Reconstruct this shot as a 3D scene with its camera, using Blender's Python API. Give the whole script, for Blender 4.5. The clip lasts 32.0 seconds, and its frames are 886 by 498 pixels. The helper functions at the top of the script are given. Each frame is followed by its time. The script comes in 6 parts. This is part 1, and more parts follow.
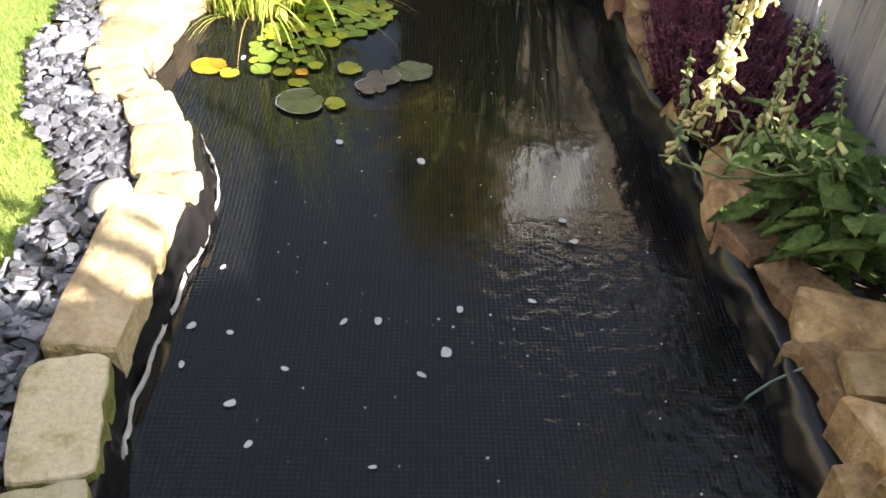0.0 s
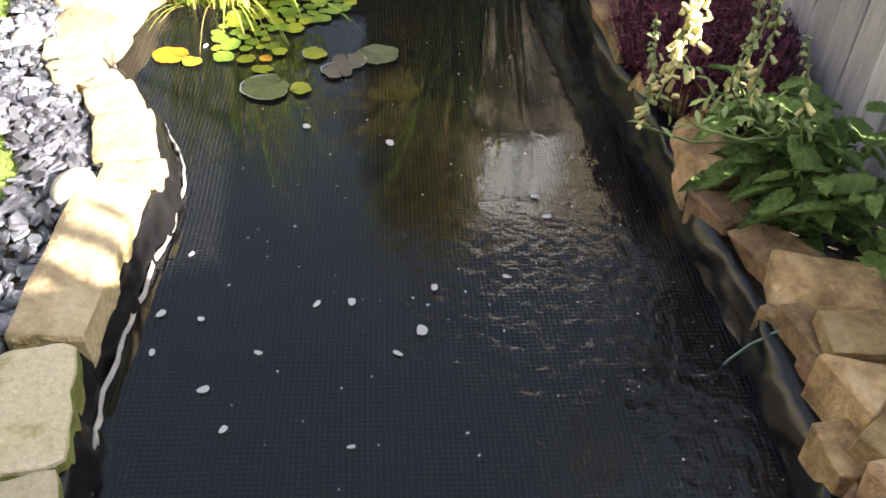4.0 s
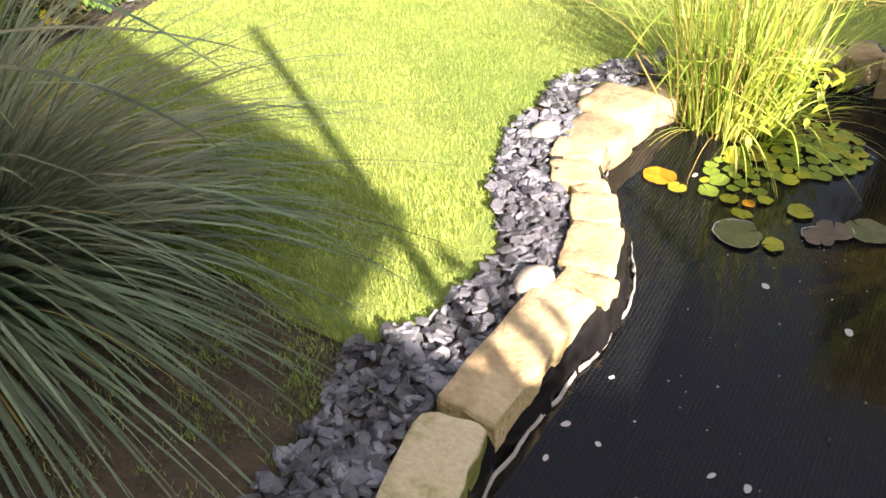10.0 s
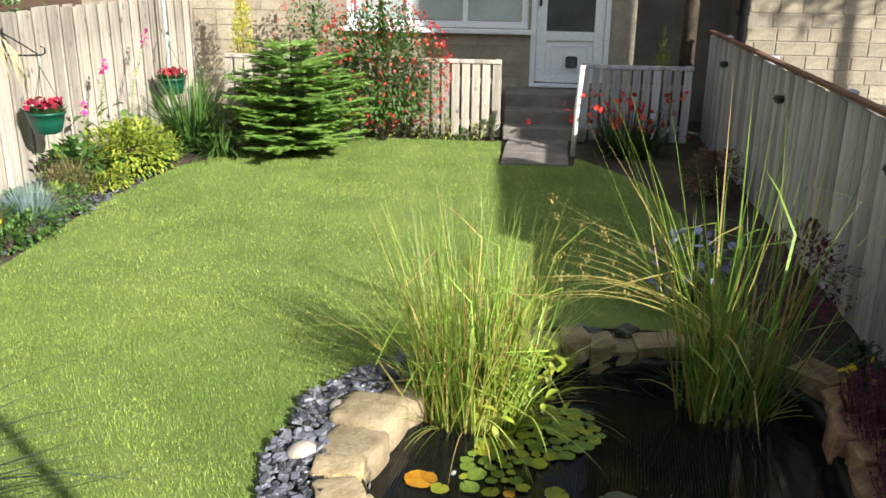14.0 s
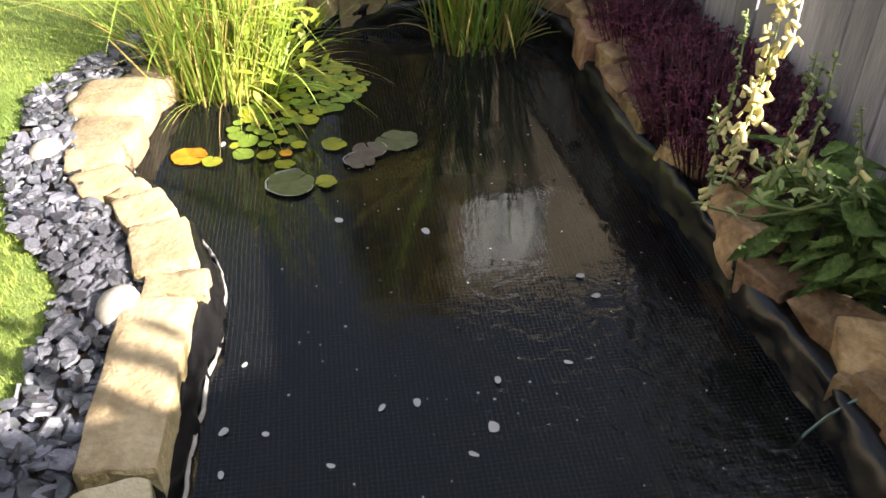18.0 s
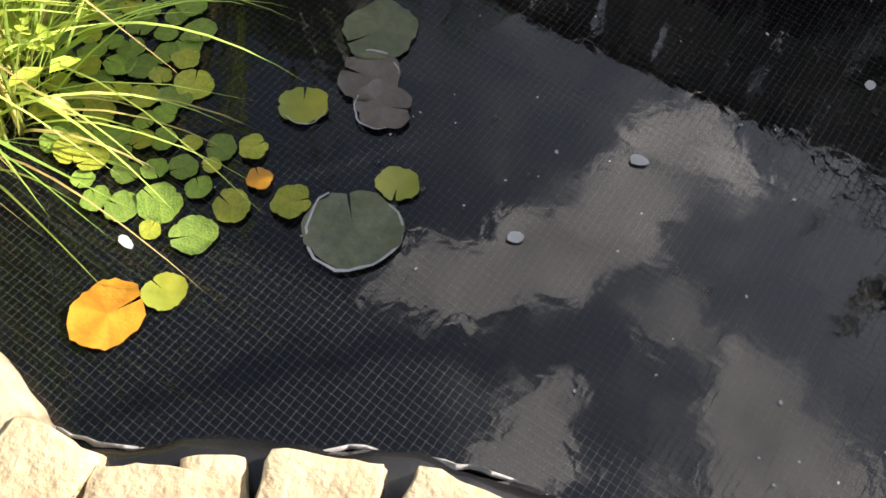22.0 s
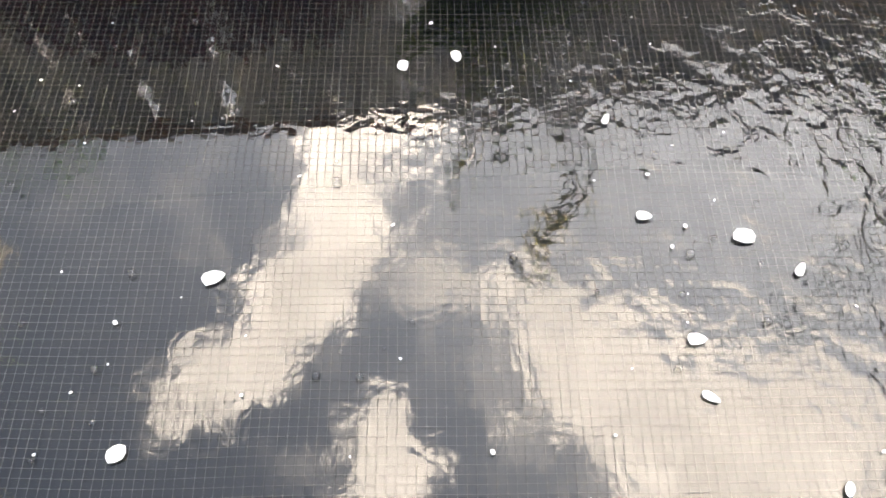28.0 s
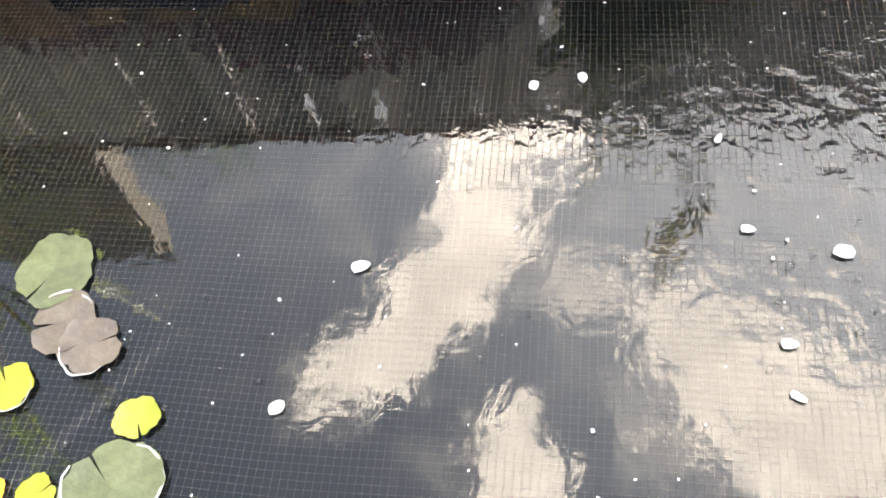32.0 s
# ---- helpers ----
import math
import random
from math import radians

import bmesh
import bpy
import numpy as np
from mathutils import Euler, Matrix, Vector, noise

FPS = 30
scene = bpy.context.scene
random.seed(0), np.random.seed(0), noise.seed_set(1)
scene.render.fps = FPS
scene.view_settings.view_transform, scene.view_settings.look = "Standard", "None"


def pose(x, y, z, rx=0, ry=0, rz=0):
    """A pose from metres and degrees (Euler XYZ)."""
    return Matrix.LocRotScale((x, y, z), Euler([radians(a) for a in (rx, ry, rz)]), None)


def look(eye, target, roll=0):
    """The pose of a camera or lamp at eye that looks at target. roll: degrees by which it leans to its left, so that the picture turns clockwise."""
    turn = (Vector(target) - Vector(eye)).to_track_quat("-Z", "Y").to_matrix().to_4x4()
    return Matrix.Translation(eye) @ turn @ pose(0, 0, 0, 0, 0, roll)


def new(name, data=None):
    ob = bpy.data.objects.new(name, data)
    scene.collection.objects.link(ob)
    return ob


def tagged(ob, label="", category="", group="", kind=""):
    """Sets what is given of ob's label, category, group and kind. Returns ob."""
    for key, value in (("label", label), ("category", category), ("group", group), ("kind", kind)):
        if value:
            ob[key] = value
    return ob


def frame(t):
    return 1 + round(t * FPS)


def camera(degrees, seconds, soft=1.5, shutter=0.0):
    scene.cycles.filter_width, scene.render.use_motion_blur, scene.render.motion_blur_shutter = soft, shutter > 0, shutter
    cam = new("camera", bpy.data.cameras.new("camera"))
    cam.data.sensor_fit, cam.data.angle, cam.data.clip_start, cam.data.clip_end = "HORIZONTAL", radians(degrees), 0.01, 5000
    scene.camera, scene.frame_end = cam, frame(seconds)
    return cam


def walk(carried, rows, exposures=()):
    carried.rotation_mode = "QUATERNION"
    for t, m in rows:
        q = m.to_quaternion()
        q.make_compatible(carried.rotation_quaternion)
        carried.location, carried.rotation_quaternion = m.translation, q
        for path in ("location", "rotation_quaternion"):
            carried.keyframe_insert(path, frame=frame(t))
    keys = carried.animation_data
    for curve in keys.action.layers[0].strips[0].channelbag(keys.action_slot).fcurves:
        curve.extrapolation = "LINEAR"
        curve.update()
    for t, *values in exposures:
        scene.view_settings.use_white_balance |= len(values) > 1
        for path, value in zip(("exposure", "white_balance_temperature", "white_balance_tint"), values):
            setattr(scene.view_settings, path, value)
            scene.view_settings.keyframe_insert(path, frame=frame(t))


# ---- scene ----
cam = camera(53.98, 32.0, soft=1.6)
PATH = [
    (0, (0.467, -0.227, 1.67), (0.667, 1.256, 0.344), 3.3),
    (0.5, (0.462, -0.23, 1.67), (0.732, 1.207, 0.305), 5.9),
    (1, (0.471, -0.226, 1.672), (0.72, 1.224, 0.318), 4.1),
    (1.5, (0.48, -0.227, 1.669), (0.761, 1.228, 0.326), 4.4),
    (2, (0.486, -0.233, 1.667), (0.766, 1.218, 0.318), 3.9),
    (2.5, (0.497, -0.229, 1.672), (0.775, 1.218, 0.319), 3.3),
    (4.5, (0.468, -0.247, 1.582), (0.7, 1.234, 0.258), 2.1),
    (5, (0.476, -0.216, 1.556), (0.657, 1.236, 0.194), 2.2),
    (5.5, (0.482, -0.217, 1.54), (0.664, 1.154, 0.095), 2.9),
    (6, (0.483, -0.208, 1.545), (0.708, 1.117, 0.064), 4.6),
    (6.5, (0.476, -0.219, 1.556), (0.712, 1.121, 0.09), 4.8),
    (7, (0.485, -0.224, 1.55), (0.663, 1.1, 0.062), 3.2),
    (7.5, (0.495, -0.217, 1.534), (0.56, 1.054, -0.009), 0.6),
    (8, (0.436, -0.196, 1.557), (0.501, 1.029, -0.022), 3.5),
    (8.5, (0.374, -0.14, 1.613), (0.478, 1.073, 0.027), 3.7),
    (9, (0.326, -0.139, 1.663), (0.32, 1.089, 0.084), 2.4),
    (9.5, (0.377, -0.156, 1.742), (0.012, 1.186, 0.305), -0.8),
    (10, (0.461, -0.184, 1.808), (-0.253, 1.238, 0.597), -1.3),
    (10.5, (0.471, -0.202, 1.863), (-0.377, 1.325, 0.889), -0.9),
    (11, (0.364, -0.217, 1.87), (-0.473, 1.392, 1.026), -0.7),
    (11.5, (0.335, -0.216, 1.892), (-0.423, 1.47, 1.129), -0.1),
    (12, (0.336, -0.216, 1.906), (-0.339, 1.537, 1.219), 0.3),
    (12.5, (0.342, -0.208, 1.913), (-0.266, 1.584, 1.266), 0.2),
    (13, (0.345, -0.192, 1.913), (-0.166, 1.634, 1.277), 0.3),
    (13.5, (0.354, -0.177, 1.912), (-0.034, 1.682, 1.285), 0.3),
    (14, (0.364, -0.164, 1.905), (0.14, 1.719, 1.269), 0.7),
    (14.5, (0.37, -0.158, 1.897), (0.307, 1.725, 1.225), 0.8),
    (15, (0.373, -0.151, 1.886), (0.442, 1.713, 1.163), 1.0),
    (15.5, (0.369, -0.145, 1.874), (0.546, 1.67, 1.053), 1.7),
    (17.5, (0.431, -0.223, 1.713), (0.686, 1.404, 0.578), -0.3),
    (18, (0.26, -0.118, 1.663), (0.602, 1.423, 0.435), -0.1),
    (18.5, (0.196, -0.033, 1.605), (0.552, 1.405, 0.262), 0.1),
    (19, (0.156, 0.252, 1.537), (0.591, 1.591, 0.116), -2.1),
    (19.5, (0.074, 0.485, 1.548), (0.769, 1.644, 0.074), 2.5),
    (20, (-0.162, 0.772, 1.531), (0.738, 1.811, 0.078), 2.4),
    (20.5, (-0.287, 1.035, 1.488), (0.521, 2.039, -0.042), 0.3),
    (21, (-0.349, 1.483, 1.393), (0.31, 2.424, -0.244), -4.8),
    (21.5, (-0.355, 1.715, 1.387), (0.338, 2.496, -0.318), -1.3),
    (22, (-0.3, 1.969, 1.326), (0.553, 2.385, -0.435), 4.7),
    (22.5, (-0.202, 2.013, 1.314), (0.648, 2.304, -0.472), 4.9),
    (23, (-0.074, 2.044, 1.325), (0.774, 2.414, -0.449), 1.2),
    (23.5, (0.014, 2.152, 1.305), (0.858, 2.506, -0.474), 0.6),
    (24, (0.063, 2.29, 1.25), (0.956, 2.612, -0.51), 3.4),
    (24.5, (0.076, 2.273, 1.202), (1.017, 2.563, -0.539), 7.7),
    (25, (0.126, 2.156, 1.201), (1.087, 2.394, -0.537), 6.4),
    (25.5, (0.103, 2.062, 1.18), (1.103, 2.212, -0.546), 4.8),
    (26, (-0.002, 1.986, 1.089), (1.122, 2.079, -0.563), 1.5),
    (26.5, (0.006, 1.921, 1.105), (1.128, 1.922, -0.55), 1.3),
    (29, (0.012, 1.742, 1.180), (1.022, 1.585, -0.539), 1.7),
    (30, (-0.017, 1.690, 1.211), (1.006, 1.530, -0.500), 0.8),
    (31, (-0.036, 1.738, 1.254), (0.988, 1.652, -0.462), 1.1),
    (32, (-0.091, 1.773, 1.311), (0.958, 1.962, -0.381), -10.5),
]
EXPOSURES = [(0, 2.55, 6700, 16), (2.5, 2.6, 6600, 16), (5, 2.9, 6700, 16), (6, 3.1, 6700, 16), (8, 3.35, 6800, 18), (9, 3.3, 7100, 20), (9.5, 2.8, 7200, 22), (10.3, 1.9, 7200, 24), (11, 1.1, 6600, 14), (12, 0.9, 6500, 12), (14, 1.05, 6200, 10), (15.5, 1.6, 6200, 10),
             (18, 2.1, 6700, 17), (19, 2.5, 6600, 18), (19.5, 3.0, 6700, 18), (20, 3.65, 6800, 20), (20.5, 3.1, 6800, 18), (21, 2.25, 6600, 16), (22, 1.75, 6300, 16), (23, 3.25, 7100, 22), (24, 3.3, 7100, 24), (26, 4.45, 7200, 17), (32, 4.5, 7200, 14)]
walk(cam, [(t, look(eye, target, roll)) for t, eye, target, roll in PATH], EXPOSURES)

# ---- sky, clouds and sun ----
SUN_AZ = Vector((0.77, -0.64, 0.0)).normalized()
SUN_EL = radians(27.4)
world = bpy.data.worlds.new("sky")
scene.world = world
world.use_nodes = True
wn, wl = world.node_tree.nodes, world.node_tree.links
wn.clear()


def wnode(kind, **kw):
    n = wn.new(kind)
    for k, v in kw.items():
        n.inputs[int(k[1:])].default_value = v
    return n


def wmath(op, a, b=None):
    n = wn.new("ShaderNodeMath")
    n.operation = op
    for i, v in enumerate((a, b)):
        if v is None:
            continue
        if isinstance(v, (int, float)):
            n.inputs[i].default_value = v
        else:
            wl.new(v, n.inputs[i])
    return n.outputs[0]


sky = wn.new("ShaderNodeTexSky")
sky.sky_type, sky.sun_disc = "NISHITA", False
sky.sun_elevation, sky.sun_rotation = SUN_EL, math.atan2(SUN_AZ.x, SUN_AZ.y)
sky_bg = wnode("ShaderNodeBackground", i1=0.034)
wl.new(sky.outputs[0], sky_bg.inputs[0])
# clouds lie on a flat layer overhead: direction divided by its height
tc = wn.new("ShaderNodeTexCoord")
sep = wn.new("ShaderNodeSeparateXYZ")
wl.new(tc.outputs["Generated"], sep.inputs[0])
up = wmath("MAXIMUM", sep.outputs[2], 0.06)
com = wn.new("ShaderNodeCombineXYZ")
com_x = wmath("DIVIDE", sep.outputs[0], up)
wl.new(com_x, com.inputs[0])
wl.new(wmath("DIVIDE", sep.outputs[1], up), com.inputs[1])
warp = wnode("ShaderNodeTexNoise", i2=8.0, i3=9.0, i4=0.66)
wl.new(com.outputs[0], warp.inputs[0])
mixv = wn.new("ShaderNodeVectorMath")
mixv.operation = "MULTIPLY_ADD"
wl.new(warp.outputs["Color"], mixv.inputs[0])
mixv.inputs[1].default_value = (0.28, 0.28, 0.0)
mixv2 = wn.new("ShaderNodeVectorMath")
mixv2.operation = "SUBTRACT"
wl.new(com.outputs[0], mixv2.inputs[0])
mixv2.inputs[1].default_value = (0.14, 0.14, 0.0)
wl.new(mixv2.outputs[0], mixv.inputs[2])
# heaps of cloud (place on the layer, radius)
HEAPS = [(0.82, 0.10, 0.05), (0.83, 0.03, 0.05), (0.80, -0.05, 0.05), (0.72, 0.06, 0.05), (0.63, 0.05, 0.06), (0.57, 0.06, 0.055), (0.55, 0.12, 0.05), (0.50, 0.17, 0.05), (0.455, 0.21, 0.045), (0.415, 0.245, 0.04), (0.47, 0.15, 0.035),
         (0.52, -0.17, 0.05), (0.56, -0.08, 0.035), (0.47, -0.22, 0.06), (0.41, -0.28, 0.06), (0.40, -0.16, 0.05), (0.36, -0.36, 0.07), (0.33, -0.26, 0.07), (0.30, -0.45, 0.08), (0.28, -0.33, 0.07), (0.27, -0.55, 0.08), (0.22, -0.45, 0.09), (0.36, -0.50, 0.05),
         (0.36, 0.03, 0.035), (0.33, 0.07, 0.035), (0.31, 0.01, 0.04), (0.27, 0.03, 0.05)]
total = None
for hx, hy, hr in HEAPS:
    dist = wn.new("ShaderNodeVectorMath")
    dist.operation = "DISTANCE"
    wl.new(mixv.outputs[0], dist.inputs[0])
    dist.inputs[1].default_value = (hx, hy, 0)
    blob = wmath("POWER", 2.718, wmath("MULTIPLY", wmath("POWER", wmath("DIVIDE", dist.outputs["Value"], hr * 1.15), 2.0), -1.0))
    total = blob if total is None else wmath("ADD", total, blob)
wide = wnode("ShaderNodeTexNoise", i2=0.55, i3=5.0, i4=0.6)
wl.new(com.outputs[0], wide.inputs[0])
total = wmath("ADD", total, wmath("MULTIPLY", wmath("MAXIMUM", wmath("SUBTRACT", wide.outputs[0], 0.58), 0.0), 0.9))
# thin haze, thickest towards the sun
glow = wmath("MAXIMUM", wmath("ADD", wmath("MULTIPLY", sep.outputs[0], SUN_AZ.x), wmath("MULTIPLY", sep.outputs[1], SUN_AZ.y)), 0.0)
fluff = wnode("ShaderNodeTexNoise", i2=13.0, i3=10.0, i4=0.70)
wl.new(mixv.outputs[0], fluff.inputs[0])
total = wmath("MULTIPLY", total, wmath("ADD", wmath("MULTIPLY", wmath("SUBTRACT", fluff.outputs[0], 0.5), 3.6), 1.0))


def wrange(value, low, high, most):
    r = wn.new("ShaderNodeMapRange")
    r.interpolation_type = "SMOOTHSTEP"
    for i, v in ((1, low), (2, high), (3, 0.0), (4, most)):
        r.inputs[i].default_value = v
    wl.new(value, r.inputs[0])
    return r.outputs[0]


# firm lit edges, with a thin veil round them
veil = wmath("ADD", wrange(total, 0.05, 0.9, 0.30), wmath("MULTIPLY", wrange(fluff.outputs[0], 0.46, 0.7, 0.5), glow))
cover = wmath("MINIMUM", wmath("ADD", wrange(total, 0.50, 0.92, 0.58), veil), 0.95)
cloud_bg = wnode("ShaderNodeBackground", i0=(1.0, 0.95, 0.86, 1))
# the low bank near the fence tops is the brightest
wl.new(wmath("ADD", wmath("ADD", wmath("MULTIPLY", fluff.outputs[0], 2.0), 0.08), wrange(com_x, 0.56, 0.78, 0.45)), cloud_bg.inputs[1])
mix = wn.new("ShaderNodeMixShader")
wl.new(cover, mix.inputs[0])
haze_bg = wnode("ShaderNodeBackground", i0=(0.86, 0.93, 1.0, 1), i1=0.85)
hazy = wn.new("ShaderNodeMixShader")
wl.new(wmath("MINIMUM", wmath("ADD", wmath("ADD", wmath("MULTIPLY", wmath("MULTIPLY", glow, glow), 0.9), 0.07), wmath("MULTIPLY", glow, 0.22)), 0.8), hazy.inputs[0])
wl.new(sky_bg.outputs[0], hazy.inputs[1])
wl.new(haze_bg.outputs[0], hazy.inputs[2])
wl.new(hazy.outputs[0], mix.inputs[1])
wl.new(cloud_bg.outputs[0], mix.inputs[2])
wout = wn.new("ShaderNodeOutputWorld")
wl.new(mix.outputs[0], wout.inputs[0])

sun = new("sun", bpy.data.lights.new("sun", "SUN"))
sun.data.energy, sun.data.angle, sun.data.color = 5.0, radians(0.6), (1.0, 0.93, 0.82)
sun_from = Vector((SUN_AZ.x * math.cos(SUN_EL), SUN_AZ.y * math.cos(SUN_EL), math.sin(SUN_EL)))
sun.rotation_euler = sun_from.to_track_quat("Z", "Y").to_euler()
sun.location = (6, -5, 9)

# ---- materials ----
def mat(name, dark, light, scale=8.0, rough=0.7, bump=0.3, metal=0.0, detail=6.0, fine=60.0, spread=0.0, extra=None, coat=0.0, trans=0.0, spec=0.5):
    """A two-scale material: broad stains between two colours, fine grain in tone and relief, and a tone of its own for each object."""
    m = bpy.data.materials.new(name)
    m.use_nodes = True
    n, l = m.node_tree.nodes, m.node_tree.links
    b = n["Principled BSDF"]
    tc = n.new("ShaderNodeTexCoord")
    big = n.new("ShaderNodeTexNoise")
    big.inputs["Scale"].default_value, big.inputs["Detail"].default_value, big.inputs["Roughness"].default_value = scale, detail, 0.65
    sm = n.new("ShaderNodeTexNoise")
    sm.inputs["Scale"].default_value, sm.inputs["Detail"].default_value = fine, 4.0
    for t in (big, sm):
        l.new(tc.outputs["Object"], t.inputs["Vector"])
    r = n.new("ShaderNodeValToRGB")
    r.color_ramp.elements[0].position, r.color_ramp.elements[1].position = 0.32, 0.68
    r.color_ramp.elements[0].color, r.color_ramp.elements[1].color = (*dark, 1), (*light, 1)
    if extra:
        e = r.color_ramp.elements.new(extra[0])
        e.color = (*extra[1], 1)
    l.new(big.outputs[0], r.inputs[0])
    hsv = n.new("ShaderNodeHueSaturation")
    l.new(r.outputs[0], hsv.inputs["Color"])
    mr = n.new("ShaderNodeMapRange")
    mr.inputs[3].default_value, mr.inputs[4].default_value = 0.72, 1.28
    l.new(sm.outputs[0], mr.inputs[0])
    last = mr.outputs[0]
    if spread:
        oi = n.new("ShaderNodeObjectInfo")
        geo = n.new("ShaderNodeNewGeometry")
        ad = n.new("ShaderNodeMath")
        ad.operation = "ADD"
        l.new(oi.outputs["Random"], ad.inputs[0])
        l.new(geo.outputs["Random Per Island"], ad.inputs[1])
        fr = n.new("ShaderNodeMath")
        fr.operation = "FRACT"
        l.new(ad.outputs[0], fr.inputs[0])
        m2 = n.new("ShaderNodeMapRange")
        m2.inputs[3].default_value, m2.inputs[4].default_value = 1 - spread, 1 + spread
        l.new(fr.outputs[0], m2.inputs[0])
        mu = n.new("ShaderNodeMath")
        mu.operation = "MULTIPLY"
        l.new(last, mu.inputs[0])
        l.new(m2.outputs[0], mu.inputs[1])
        last = mu.outputs[0]
        m3 = n.new("ShaderNodeMapRange")
        m3.inputs[3].default_value, m3.inputs[4].default_value = 0.5 - spread * 0.06, 0.5 + spread * 0.06
        l.new(geo.outputs["Random Per Island"], m3.inputs[0])
        l.new(m3.outputs[0], hsv.inputs["Hue"])
    l.new(last, hsv.inputs["Value"])
    l.new(hsv.outputs[0], b.inputs["Base Color"])
    if bump:
        bp = n.new("ShaderNodeBump")
        bp.inputs["Strength"].default_value, bp.inputs["Distance"].default_value = bump, 0.01
        ad2 = n.new("ShaderNodeMath")
        ad2.operation = "ADD"
        l.new(big.outputs[0], ad2.inputs[0])
        l.new(sm.outputs[0], ad2.inputs[1])
        l.new(ad2.outputs[0], bp.inputs["Height"])
        l.new(bp.outputs[0], b.inputs["Normal"])
    b.inputs["Roughness"].default_value, b.inputs["Metallic"].default_value = rough, metal
    b.inputs["Coat Weight"].default_value = coat
    b.inputs["Specular IOR Level"].default_value = spec
    if trans:
        # thin leaves let some light through
        tr = n.new("ShaderNodeBsdfTranslucent")
        l.new(hsv.outputs[0], tr.inputs[0])
        mx = n.new("ShaderNodeMixShader")
        mx.inputs[0].default_value = trans
        l.new(b.outputs[0], mx.inputs[1])
        l.new(tr.outputs[0], mx.inputs[2])
        l.new(mx.outputs[0], n["Material Output"].inputs[0])
    return m


def wood(name, dark, light, axis=2, rough=0.8, spread=0.15):
    """Weathered boards: grain drawn out along one axis."""
    m = mat(name, dark, light, 5.0, rough, 0.5, spread=spread)
    n, l = m.node_tree.nodes, m.node_tree.links
    mp = n.new("ShaderNodeMapping")
    sc = [7.0, 7.0, 7.0]
    sc[axis] = 0.7
    mp.inputs["Scale"].default_value = sc
    tc = next(x for x in n if x.type == "TEX_COORD")
    for t in [x for x in n if x.type == "TEX_NOISE"]:
        l.new(mp.outputs[0], t.inputs["Vector"])
        t.inputs["Scale"].default_value /= 3.0
    l.new(tc.outputs["Object"], mp.inputs["Vector"])
    return m


def knots(m):
    """Small dark knots scattered over boards."""
    n, l = m.node_tree.nodes, m.node_tree.links
    b = n["Principled BSDF"]
    came = b.inputs["Base Color"].links[0].from_socket
    tc = next(x for x in n if x.type == "TEX_COORD")
    mp = n.new("ShaderNodeMapping")
    mp.inputs["Scale"].default_value = (9.0, 9.0, 4.5)
    l.new(tc.outputs["Object"], mp.inputs["Vector"])
    oi = n.new("ShaderNodeObjectInfo")
    sh = n.new("ShaderNodeVectorMath")
    sh.operation = "MULTIPLY_ADD"
    l.new(oi.outputs["Random"], sh.inputs[0])
    sh.inputs[1].default_value = (37.0, 53.0, 71.0)
    l.new(mp.outputs[0], sh.inputs[2])
    vo = n.new("ShaderNodeTexVoronoi")
    vo.inputs["Scale"].default_value = 1.0
    l.new(sh.outputs[0], vo.inputs["Vector"])
    mr = n.new("ShaderNodeMapRange")
    for i, v in ((1, 0.07), (2, 0.17), (3, 0.38), (4, 1.0)):
        mr.inputs[i].default_value = v
    l.new(vo.outputs["Distance"], mr.inputs[0])
    mu = n.new("ShaderNodeVectorMath")
    mu.operation = "SCALE"
    l.new(came, mu.inputs[0])
    l.new(mr.outputs[0], mu.inputs["Scale"])
    l.new(mu.outputs[0], b.inputs["Base Color"])
    return m


